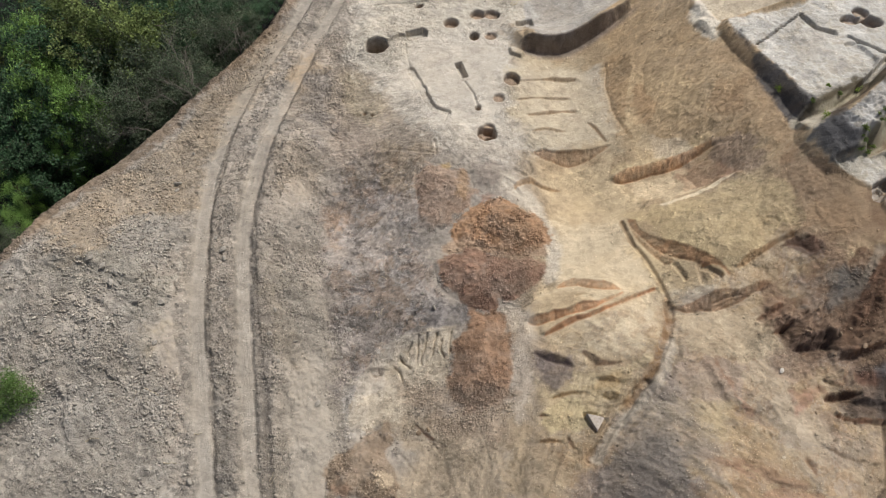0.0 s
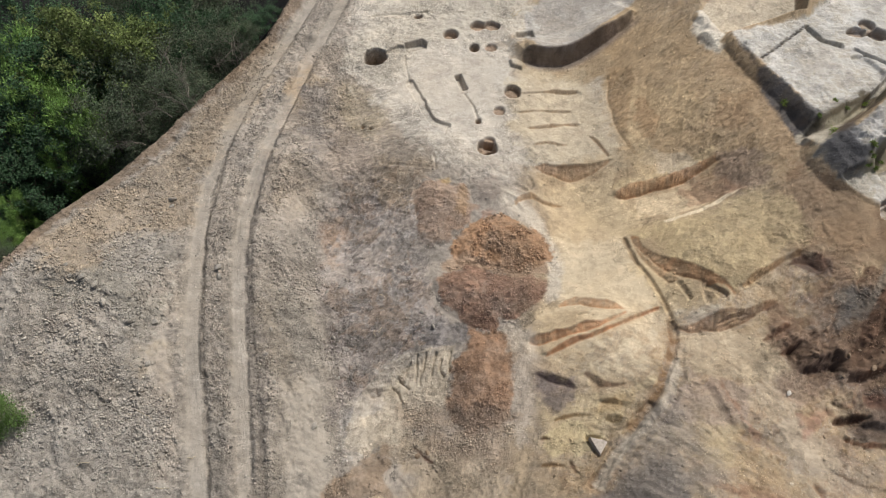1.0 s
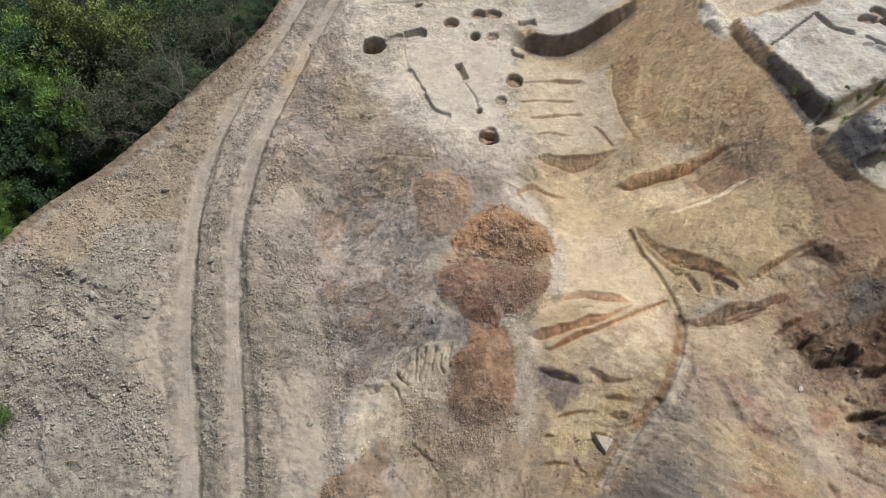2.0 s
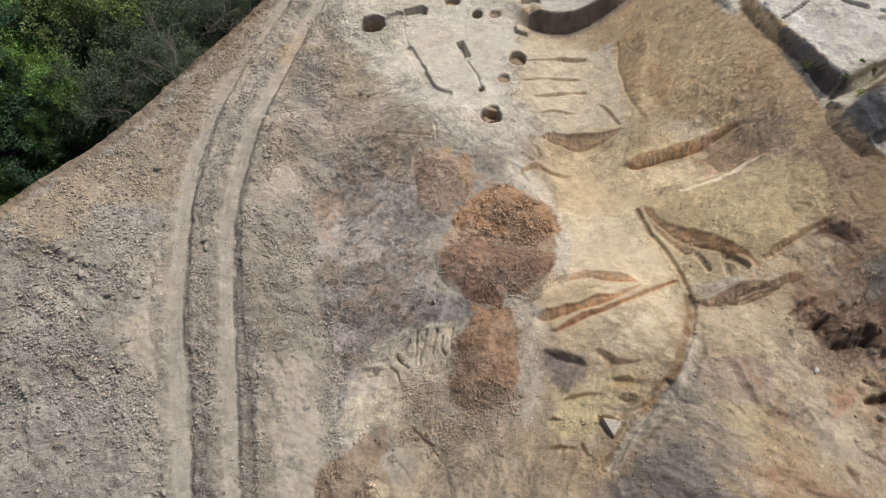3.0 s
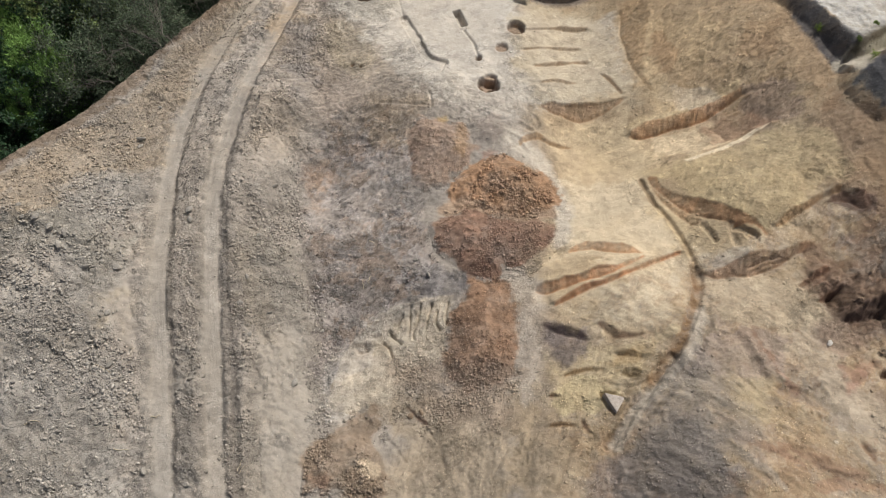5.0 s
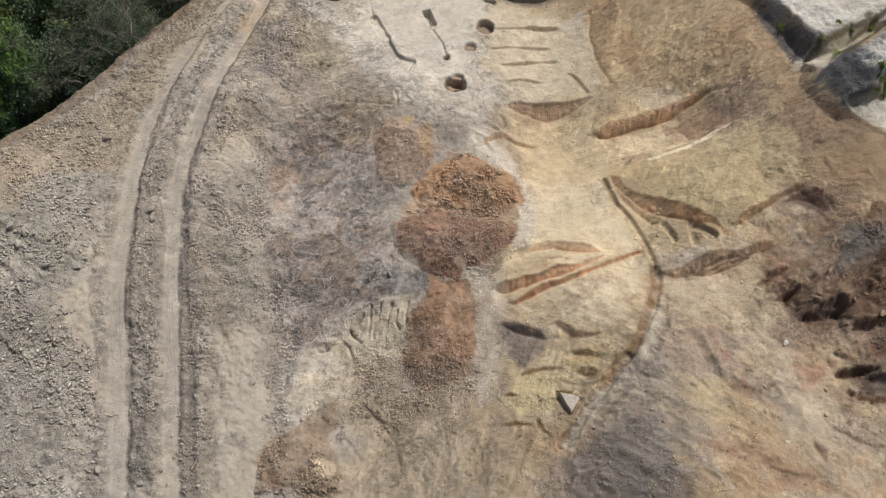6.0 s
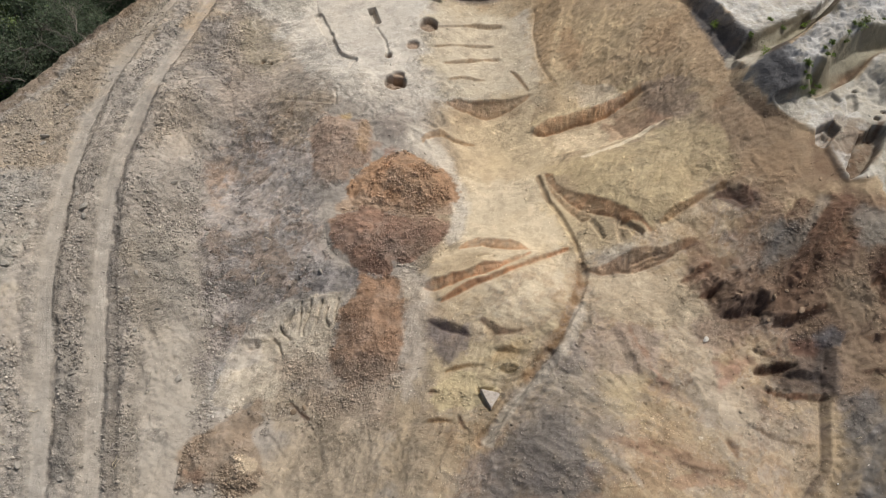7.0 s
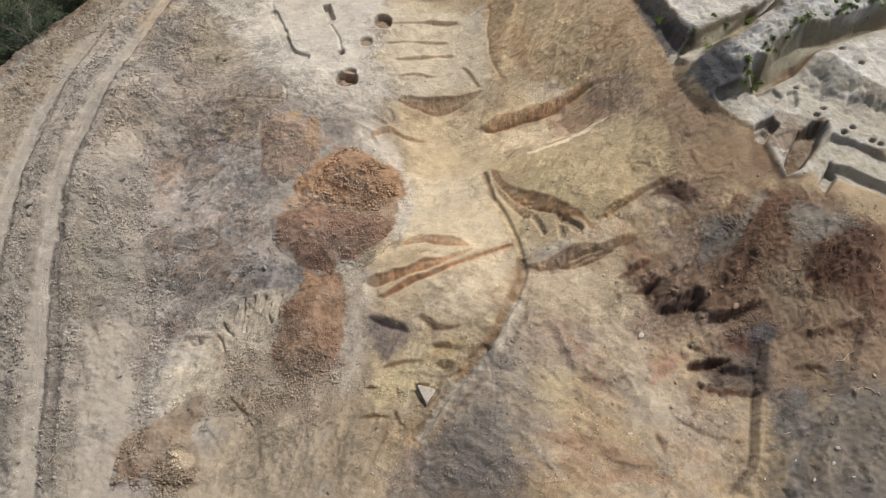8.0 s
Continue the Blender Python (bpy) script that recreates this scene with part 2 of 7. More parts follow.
ridge([(-10.23, -9.37), (-10.68, -7.02), (-11.06, -4.96), (-11.33, -2.81), (-11.69, -0.57), (-11.93, 1.32), (-12.01, 3.71)], 0.35, 0.07)
ridge([(-8.40, -9.14), (-8.81, -6.52), (-9.08, -4.40), (-9.42, -2.21), (-9.91, 0.10), (-10.15, 2.16), (-10.12, 4.71)], 0.3, 0.16)
step([(-6.30, -9.28), (-6.01, -7.18), (-6.08, -5.34), (-6.41, -3.57), (-6.95, -1.80), (-7.62, 0.56), (-7.92, 2.29)], -0.35, 0.5, 0.8)

# steps and channels of the sandy floor
CHANNEL = [(6.55, 2.92), (6.84, 1.51), (7.30, 0.39), (7.64, -0.57), (7.83, -1.47), (7.76, -2.53), (7.42, -3.62), (6.91, -4.56), (6.28, -5.46), (5.65, -6.19), (5.12, -6.84), (4.48, -7.66), (3.96, -8.29)]
groove(CHANNEL[:5], 0.12, 0.16, 0.08)
groove([(7.81, -1.78)] + CHANNEL[5:9], 0.26, 0.20, 0.14)
groove(CHANNEL[8:], 0.34, 0.20, 0.12, 0.04)
groove([(7.89, -3.23), (7.44, -4.60), (6.98, -5.65), (6.58, -6.66)], 0.25, 0.07, 0.2)
RUST, UMBER = (200, 134, 86), (146, 106, 78)
# the fork of low red cuts
face([(3.18, -0.59), (3.52, -0.36), (3.91, -0.26), (4.36, -0.37), (4.76, -0.53), (5.17, -0.60), (5.57, -0.78), (5.89, -1.04)], [(3.24, -0.67), (3.61, -0.61), (4.13, -0.64), (4.60, -0.87), (5.11, -1.00), (5.52, -1.05), (5.89, -1.07)], 0.8, (194, 140, 92), 0.35, 1.0, 0.7, 0.7)
face([(1.90, -2.03), (2.22, -1.93), (2.74, -1.92), (2.95, -1.83), (3.34, -1.92), (3.74, -1.85), (4.15, -1.69), (4.44, -1.73), (4.84, -1.74), (5.33, -1.47), (5.93, -1.20)], [(1.89, -2.23), (2.29, -2.35), (2.81, -2.25), (3.32, -2.19), (3.71, -2.15), (4.21, -2.10), (4.63, -2.01), (4.95, -1.85), (5.42, -1.59), (5.92, -1.27)], 1.1, RUST, 0.35, 1.6, 0.7, 0.55)
face([(2.55, -2.75), (3.00, -2.54), (3.51, -2.34), (3.91, -2.27), (4.30, -2.25), (4.82, -2.06), (5.36, -1.86), (5.97, -1.52), (6.58, -1.21), (7.19, -0.96), (7.43, -0.89)], [(2.54, -2.91), (2.98, -2.76), (3.48, -2.59), (3.88, -2.48), (4.37, -2.40), (4.86, -2.21), (5.38, -1.99), (5.98, -1.68), (6.56, -1.38), (7.17, -1.09), (7.43, -1.00)], 1.5, RUST, 0.4)
groove([(3.97, -1.30), (4.18, -1.25), (4.35, -1.24)], 0.08, 0.12, 0.06)
groove([(4.35, -1.48), (4.53, -1.38)], 0.06, 0.10, 0.06)
# the deep cut below the grassy-coloured slope, with washed-out fingers
face([(6.88, 3.06), (7.11, 2.87), (7.20, 2.27), (7.51, 1.83), (7.91, 1.43), (8.34, 1.14), (8.93, 0.69), (9.37, 0.30), (9.81, -0.04), (10.05, -0.24), (10.20, -0.57), (10.33, -0.81)], [(6.83, 2.99), (6.89, 2.58), (7.06, 2.13), (7.31, 1.71), (7.55, 1.23), (7.88, 0.82), (8.31, 0.50), (8.75, 0.24), (9.17, -0.04), (9.48, -0.24), (9.72, -0.26), (10.00, -0.40), (10.19, -0.69), (10.31, -0.85)], 0.80, (196, 146, 104), 0.7, 1.2, 0.8, 0.65)
face([(6.89, 2.49), (7.09, 1.95), (7.38, 1.46), (7.62, 1.08), (7.96, 0.72), (8.31, 0.47)], [(6.87, 2.45), (7.01, 1.88), (7.26, 1.26), (7.58, 0.72), (8.00, 0.22), (8.34, 0.20)], 0.4, (178, 142, 104), 0.3)
groove([(8.40, 0.09), (8.52, -0.23), (8.71, -0.69)], 0.14, 0.14, 0.08)
groove([(9.24, -0.23), (9.27, -0.59), (9.33, -1.03)], 0.12, 0.12, 0.10)
groove([(9.46, -0.35), (9.67, -0.54), (9.88, -0.84)], 0.26, 0.26, 0.08)
face([(10.64, -0.50), (11.01, -0.16), (11.27, 0.03), (11.67, 0.16), (12.01, 0.38), (12.36, 0.55), (12.70, 0.65), (13.20, 0.85)], [(10.63, -0.61), (10.99, -0.49), (11.37, -0.26), (11.78, 0.01), (12.08, 0.19), (12.38, 0.36), (12.76, 0.51), (13.14, 0.60)], 1.0, (158, 124, 88), 0.5, 1.2)
face([(12.56, 0.26), (12.84, 0.48), (13.14, 0.60), (13.54, 0.63), (13.99, 0.41), (14.06, 0.03)], [(12.64, 0.23), (13.05, 0.29), (13.41, 0.19), (13.68, -0.11), (13.79, -0.31), (14.03, -0.07)], 0.7, (112, 86, 70), 0.4, 0.5, 1.0)
# the arm of torn earth and its scalloped end
face([(8.07, -1.89), (8.44, -1.94), (8.90, -1.80), (9.60, -1.53), (10.08, -1.47), (10.53, -1.55), (10.92, -1.47), (11.40, -1.22), (11.82, -1.14), (11.98, -1.20)], [(8.05, -2.07), (8.49, -2.25), (9.08, -2.18), (9.63, -2.24), (10.26, -2.11), (10.79, -1.92), (11.13, -1.68), (11.51, -1.49), (11.86, -1.29), (12.01, -1.22)], 0.95, (160, 126, 96), 0.6, 2.0)
groove([(9.62, -2.13), (10.17, -1.95), (10.67, -1.86), (11.06, -1.77)], 0.05, 0.10, 0.05)
groove([(9.60, -1.97), (10.10, -1.82), (10.69, -1.74)], 0.05, 0.10, 0.05)
face([(12.31, -2.20), (12.09, -2.19), (11.65, -2.46), (11.40, -2.57), (11.21, -2.74)], [(12.34, -2.30), (12.08, -2.43), (11.75, -2.60), (11.45, -2.75), (11.24, -2.81)], 1.6, UMBER, 0.4, 2.0)
face([(12.52, -2.89), (12.18, -3.03), (11.95, -3.22), (11.82, -3.32)], [(12.54, -3.05), (12.21, -3.25), (11.96, -3.38), (11.81, -3.40)], 1.6, UMBER, 0.4, 2.0)
# a shadowed scoop, its shade partly put into the face colour
face([(14.01, -3.59), (13.74, -3.43), (13.46, -3.60), (13.16, -3.75), (12.89, -3.88), (12.52, -3.97), (12.39, -4.08)], [(13.98, -4.09), (13.67, -4.05), (13.17, -4.17), (12.81, -4.21), (12.39, -4.17)], 1.1, (98, 80, 70), 0.6, 2.0)
face([(15.73, -4.14), (15.32, -4.26), (15.01, -4.32), (14.76, -4.35), (14.42, -4.46)], [(15.75, -4.29), (15.38, -4.43), (15.03, -4.51), (14.69, -4.60), (14.41, -4.63)], 1.2, UMBER, 0.5, 2.0)
face([(14.43, -6.00), (14.08, -5.95), (13.67, -6.04), (13.21, -6.10)], [(14.40, -6.15), (14.09, -6.20), (13.68, -6.25), (13.23, -6.24)], 1.2, (112, 76, 58), 0.4)
face([(15.31, -6.32), (14.86, -6.28), (14.38, -6.28)], [(15.26, -6.54), (14.81, -6.52), (14.34, -6.46)], 1.2, (104, 92, 84), 0.3)
face([(13.44, -6.72), (13.72, -6.88), (14.06, -7.06), (14.62, -7.05), (15.26, -7.11)], [(13.45, -6.93), (13.79, -7.07), (14.14, -7.22), (14.64, -7.22), (15.21, -7.35)], 1.0, UMBER, 0.4)
# the long west-facing step, the shadow at its foot put into the colour
face([(15.89, -5.67), (15.68, -6.46), (15.50, -7.21), (15.32, -7.50), (15.16, -8.13), (14.98, -9.05), (14.82, -9.72), (14.40, -10.19), (14.02, -10.54)], [(15.62, -5.63), (15.37, -6.36), (15.17, -7.13), (15.09, -7.37), (14.90, -8.07), (14.70, -8.98), (14.54, -9.67), (14.11, -10.10), (13.74, -10.52)], 0.9, (104, 88, 76), 0.7)
face([(12.79, -8.25), (13.30, -8.47), (13.85, -8.65), (14.09, -8.74)], [(12.72, -8.34), (13.19, -8.64), (13.78, -8.79), (14.09, -8.78)], 0.6, (150, 126, 102), 0.4)
# the teeth of torn earth beyond the arm
face([(11.70, -2.37), (12.14, -2.23), (12.58, -2.37)], [(11.31, -2.75), (11.75, -2.82), (12.24, -2.58)], 0.8, (124, 98, 80), 0.35, 2.0, 0.7)
face([(11.94, -2.84), (12.35, -2.65), (12.67, -2.86)], [(11.82, -3.41), (12.33, -3.22), (12.65, -3.07)], 0.6, (118, 94, 78), 0.35, 2.0, 0.7)
face([(12.64, -3.58), (13.05, -3.58), (13.47, -3.58), (13.89, -3.58)], [(12.26, -4.14), (12.96, -4.13), (13.52, -4.04), (13.95, -3.86)], 0.55, (108, 88, 75), 0.4, 2.0, 0.75)
face([(14.08, -4.30), (14.50, -4.43), (15.06, -4.37), (15.74, -4.23)], [(14.04, -4.67), (14.54, -4.69), (15.10, -4.62), (15.81, -4.35)], 0.7, (108, 88, 75), 0.4, 2.0, 0.7)
face([(13.33, -5.99), (13.88, -5.93), (14.41, -6.00)], [(13.16, -6.30), (13.91, -6.18), (14.40, -6.17)], 0.8, (104, 82, 66), 0.3, 2.0, 0.75)
# ridges left by the digger's bucket
face([(16.89, -0.53), (16.50, -1.00), (16.14, -1.35), (15.87, -1.73), (15.55, -2.12), (15.28, -2.47), (15.05, -2.81), (14.90, -3.23)], [(16.44, -0.52), (16.22, -0.80), (15.89, -1.18), (15.59, -1.59), (15.25, -2.05), (15.03, -2.41), (14.78, -2.79), (14.62, -3.21)], 0.6, (124, 94, 74), 0.5, 2.0, 0.7)
face([(17.22, -1.65), (16.95, -2.03), (16.61, -2.42), (16.32, -2.73)], [(16.92, -1.63), (16.64, -1.97), (16.31, -2.33), (16.08, -2.64)], 0.7, (124, 94, 74), 0.4, 2.0, 0.7)
face([(15.76, -0.23), (15.51, -0.62), (15.30, -0.84), (15.07, -1.00)], [(15.37, -0.26), (15.22, -0.53), (15.01, -0.76), (14.76, -1.01)], 0.7, (120, 92, 72), 0.4, 2.0, 0.7)
face([(17.95, -2.71), (17.67, -3.10), (17.50, -3.45), (17.42, -3.70)], [(17.69, -2.70), (17.43, -3.02), (17.24, -3.39), (17.20, -3.69)], 0.7, (120, 92, 76), 0.4, 2.0, 0.7)
face([(15.61, -2.93), (15.35, -3.57), (15.08, -4.03)], [(15.18, -2.93), (15.02, -3.39), (14.76, -3.85)], 0.6, (120, 94, 74), 0.5, 2.0, 0.7)
face([(19.13, -2.01), (18.71, -2.73), (18.45, -3.24), (18.33, -3.77)], [(18.69, -2.07), (18.37, -2.69), (18.10, -3.21), (17.90, -3.82)], 0.6, (112, 84, 68), 0.5, 2.0, 0.7)
face([(17.02, -8.55), (16.50, -9.28), (16.08, -9.92), (15.73, -10.43)], [(16.71, -8.50), (16.18, -9.23), (15.73, -9.90), (15.50, -10.37)], 0.5, (122, 118, 112), 0.5, 2.0, 0.6)
face([(19.22, -4.92), (18.84, -5.64), (18.50, -6.43)], [(18.90, -4.92), (18.57, -5.62), (18.24, -6.43)], 0.6, (110, 92, 80), 0.5, 2.0, 0.6)
face([(17.31, -4.54), (17.01, -4.88), (16.73, -5.10)], [(17.13, -4.71), (16.89, -5.01), (16.62, -5.21)], 0.7, (108, 88, 74), 0.4, 2.0, 0.7)
face([(11.86, -8.72), (11.97, -8.84), (12.04, -9.13), (11.94, -9.29)], [(11.70, -8.77), (11.80, -8.98), (11.84, -9.28), (11.90, -9.34)], 0.9, UMBER, 0.3)
# the hollow under the dig floor's edge, the red cut beyond it
face([(2.64, 7.36), (3.18, 7.58), (3.71, 7.53), (4.36, 7.55), (5.14, 7.61), (5.77, 7.66), (6.27, 7.77), (6.44, 7.81)], [(2.70, 7.31), (3.18, 7.19), (3.58, 7.13), (3.99, 7.00), (4.51, 6.93), (5.03, 7.04), (5.53, 7.21), (5.90, 7.40), (6.26, 7.55), (6.43, 7.70)], 1.0, (190, 150, 112), 0.6, 0.5, 0.7, 0.45)
face([(1.56, 5.31), (1.97, 5.72), (2.49, 5.91), (2.90, 5.64), (3.49, 5.49), (3.93, 5.46)], [(1.67, 5.19), (2.08, 5.52), (2.48, 5.65), (2.90, 5.46), (3.46, 5.35), (3.94, 5.40)], 0.9, (184, 146, 104), 0.3, 2.0, 0.6)
groove([(1.69, 6.21), (1.95, 6.06), (2.20, 5.96)], 0.14, 0.12, 0.10)
groove([(2.35, 6.68), (2.54, 6.31), (2.41, 6.10)], 0.12, 0.10, 0.10)
face([(6.57, 5.92), (7.04, 6.13), (7.60, 6.11), (8.28, 6.18), (8.97, 6.26), (9.64, 6.37), (10.18, 6.48), (10.49, 6.55), (10.94, 6.63)], [(6.48, 5.67), (7.00, 5.52), (7.70, 5.56), (8.30, 5.69), (8.99, 5.74), (9.66, 5.89), (10.09, 6.05), (10.53, 6.21), (10.99, 6.38)], 0.9, (196, 142, 96), 0.6, 2.2, 0.6, 1.9)
# the foot of the eastern slope
face([(8.04, 13.49), (8.14, 12.35), (7.80, 11.29), (7.56, 10.24), (7.41, 9.57), (7.40, 8.65), (7.67, 7.85)], [(6.87, 14.27), (7.00, 13.10), (6.83, 12.09), (6.90, 11.16), (6.90, 10.10), (7.02, 9.25), (7.35, 8.19), (7.59, 7.76)], 0.30, (172, 142, 106), 0.5, 0.4, 0.5)
# ledges in the yellow earth
face([(2.06, -3.56), (2.61, -3.71), (3.10, -3.89), (3.48, -4.13), (3.58, -4.34)], [(2.14, -3.70), (2.62, -4.00), (3.11, -4.19), (3.46, -4.37), (3.57, -4.45)], 1.0, (110, 92, 86), 0.5, 0.6)
face([(3.96, -3.82), (4.17, -3.85), (4.44, -4.07), (4.71, -4.31), (5.09, -4.43), (5.46, -4.45)], [(4.00, -3.93), (4.28, -4.20), (4.53, -4.48), (4.90, -4.55), (5.17, -4.57), (5.45, -4.53)], 0.9, (162, 126, 96), 0.4)
face([(4.63, -4.95), (5.04, -5.00), (5.39, -5.21)], [(4.58, -5.12), (5.04, -5.23), (5.38, -5.34)], 1.0, (158, 126, 84), 0.3, 1.5)
face([(2.71, -5.58), (3.11, -5.46), (3.51, -5.41), (4.07, -5.51)], [(2.74, -5.66), (3.13, -5.60), (3.53, -5.53), (4.07, -5.56)], 1.0, (160, 126, 84), 0.3)
face([(2.16, -6.31), (2.30, -6.26), (2.49, -6.33)], [(2.17, -6.40), (2.33, -6.40), (2.48, -6.40)], 1.2, UMBER, 0.2)
face([(4.67, -5.64), (4.98, -5.65), (5.29, -5.77)], [(4.66, -5.84), (4.95, -5.96), (5.23, -5.95)], 0.8, (150, 124, 84), 0.3, 2.0)
face([(2.09, -7.37), (2.47, -7.33), (2.95, -7.43)], [(2.11, -7.46), (2.53, -7.47), (2.95, -7.52)], 1.0, (158, 122, 82), 0.3)
face([(3.27, -7.31), (3.36, -7.47), (3.46, -7.74)], [(3.19, -7.36), (3.24, -7.57), (3.39, -7.82)], 1.0, UMBER, 0.2)
step([(12.07, 4.46), (11.09, 4.30), (9.60, 3.97), (8.48, 3.90), (7.52, 3.96)], 0.42, 0.10, 0.6)
step([(9.72, 5.38), (10.12, 4.44), (10.93, 4.46)], -0.3, 0.2, 0.4)
face([(2.30, 12.29), (3.63, 12.77), (4.09, 13.00), (5.39, 13.06)], [(2.30, 12.23), (3.64, 12.70), (4.08, 12.79), (5.36, 12.90)], 1.2, (160, 136, 106), 0.4)
face([(2.09, 11.05), (3.24, 11.37), (4.19, 11.57), (4.86, 11.60)], [(2.09, 10.97), (3.24, 11.32), (4.19, 11.43), (4.85, 11.50)], 1.2, (160, 136, 106), 0.4)
face([(2.58, 10.05), (3.14, 10.23), (3.85, 10.49), (4.42, 10.55), (5.17, 10.59)], [(2.58, 9.96), (3.13, 10.07), (3.85, 10.31), (4.42, 10.48), (5.15, 10.43)], 1.1, (164, 136, 104), 0.4)
face([(2.75, 8.87), (3.45, 9.11), (3.97, 9.02), (4.44, 8.96)], [(2.74, 8.76), (3.44, 8.98), (3.96, 8.89), (4.44, 8.92)], 1.0, (170, 144, 112), 0.4)
face([(5.72, 9.52), (6.04, 9.08), (6.22, 8.58), (6.46, 8.07)], [(5.64, 9.46), (5.92, 8.96), (6.14, 8.46), (6.36, 8.00)], 0.8, (170, 140, 106), 0.3)

# the slot dug round a three-cornered block
BLOCK_PLAN = [(3.98, -6.53), (4.34, -6.61), (4.67, -6.69), (4.49, -6.96), (4.32, -7.21), (4.14, -6.88)]
groove([(3.92, -6.52), (4.08, -6.91), (4.27, -7.27)], 0.06, 0.16, 0.04)
groove([(4.35, -7.27), (4.54, -7.04), (4.71, -6.77)], 0.05, 0.14, 0.04)
groove([(3.93, -6.44), (4.13, -6.44), (4.35, -6.51)], 0.10, 0.20, 0.05)

# smaller ledges and creases
step([(-7.78, -10.08), (-8.14, -8.15), (-8.14, -6.48), (-8.52, -5.21), (-8.29, -4.20), (-8.76, -3.04), (-9.03, -1.65)], -0.16, 0.06, 0.4)
step([(8.76, -4.41), (9.12, -5.59), (9.46, -6.54), (10.54, -6.83), (11.48, -6.25)], 0.3, 0.10, 0.4)
step([(5.48, -7.36), (6.58, -8.07), (7.36, -8.81), (7.83, -9.50)], 0.2, 0.25, 0.5)
step([(4.76, -8.21), (5.79, -8.91), (6.54, -9.88), (6.91, -10.59)], 0.2, 0.25, 0.5)
step([(8.18, -8.94), (9.41, -9.28), (10.81, -9.71), (12.01, -9.89)], 0.25, 0.08, 0.4)
step([(9.12, -8.03), (9.90, -8.59), (9.97, -9.38)], 0.2, 0.08, 0.4)
step([(-7.57, 1.72), (-6.84, 0.68), (-6.33, -1.23), (-5.94, -2.61), (-5.94, -4.40), (-6.07, -6.28)], -0.25, 0.12, 0.35)
step([(-5.60, 6.03), (-5.07, 5.50), (-4.45, 5.16), (-4.73, 4.40)], 0.2, 0.06, 0.3)
step([(-7.97, 5.78), (-6.90, 6.55), (-5.66, 7.15), (-4.36, 7.23)], 0.22, 0.06, 0.3)
step([(-6.34, 1.62), (-5.16, 2.02), (-4.18, 1.67), (-2.99, 2.26)], 0.2, 0.06, 0.3)
step([(-6.53, -0.17), (-5.25, -0.39), (-3.89, 0.14)], 0.16, 0.06, 0.3)
step([(-4.06, -1.39), (-2.93, -1.18), (-1.79, -1.34)], 0.2, 0.06, 0.3)
step([(0.97, 5.92), (1.72, 5.48), (2.19, 4.71)], 0.25, 0.08, 0.3)
step([(-19.15, 0.12), (-18.13, 0.35), (-16.67, -0.32), (-15.29, -0.94)], 0.35, 0.15, 0.5)
step([(-18.04, -1.26), (-16.72, -1.62), (-15.50, -2.68)], 0.2, 0.10, 0.4)
step([(-17.52, -5.34), (-16.93, -6.32), (-16.87, -7.30)], 0.25, 0.08, 0.3)
for crease in ([(-9.94, 6.17), (-9.75, 4.15), (-9.13, 3.94), (-8.46, 4.42)], [(-4.94, 7.42), (-3.59, 7.13), (-2.31, 6.94)], [(-4.29, 4.82), (-3.16, 4.58)], [(-4.82, -2.54), (-4.04, -2.09), (-3.36, -2.23)], [(-2.41, -7.07), (-1.78, -7.95), (-1.58, -8.99)], [(-3.63, -7.73), (-2.99, -8.57)], [(-0.14, -7.18), (0.04, -8.03)], [(4.19, -6.07), (4.81, -6.37), (5.37, -6.25)]):
    groove(crease, 0.05, 0.06, 0.07)

# shallow cuts and pits of the pale dig floor
pit(0.33, 8.43, 0.50, 0.52, 0.55)
pit(0.53, 8.26, 0.30, 0.26, 0.35)
pit(0.45, 8.90, 0.30, 0.26, 0.22)
pit(1.79, 12.33, 0.44, 0.42, 0.36)
pit(1.05, 11.03, 0.31, 0.28, 0.16)
pit(-5.64, 15.26, 0.66, 0.68, 1.30)
pit(-1.47, 16.86, 0.43, 0.40, 0.42)
pit(0.06, 17.49, 0.44, 0.36, 0.35)
pit(0.87, 17.51, 0.46, 0.36, 0.28)
pit(-0.17, 15.80, 0.28, 0.34, 0.60)
pit(0.76, 15.81, 0.36, 0.30, 0.14)
pit(-3.35, 18.46, 0.26, 0.22, 0.30)
pit(-0.07, 10.29, 0.17, 0.20, 0.28)
cut([(-5.12, 15.74), (-4.40, 16.16), (-4.01, 16.04), (-3.90, 15.53), (-4.97, 15.22)], 0.22, 0.10)
cut([(-4.08, 16.28), (-3.05, 16.50), (-2.79, 16.22), (-2.81, 15.76), (-3.90, 15.53)], 0.40, 0.08)
groove([(-6.60, 14.76), (-6.01, 15.00)], 0.2, 0.12, 0.1)
cut([(-1.29, 13.67), (-0.95, 13.79), (-0.57, 12.60), (-0.93, 12.49)], 0.40, 0.06)
groove([(-0.72, 12.23), (-0.28, 11.38), (-0.07, 10.33)], 0.06, 0.14, 0.06)
groove([(-4.01, 15.26), (-3.89, 14.27), (-3.68, 13.21)], 0.05, 0.08, 0.06)
groove([(-3.68, 13.21), (-3.25, 12.24), (-2.71, 10.87), (-2.38, 10.19), (-2.02, 9.91), (-1.73, 9.88)], 0.44, 0.24, 0.06)
groove([(-1.67, 9.88), (-1.84, 9.07)], 0.05, 0.10, 0.05)
groove([(-2.32, 7.68), (-2.23, 6.88)], 0.08, 0.12, 0.05)
groove([(-6.03, 9.74), (-5.29, 9.93), (-4.09, 10.37)], 0.06, 0.08, 0.10)
pit(-6.03, 10.06, 0.12, 0.12, 0.15)
pit(-5.61, 9.91, 0.08, 0.08, 0.15)
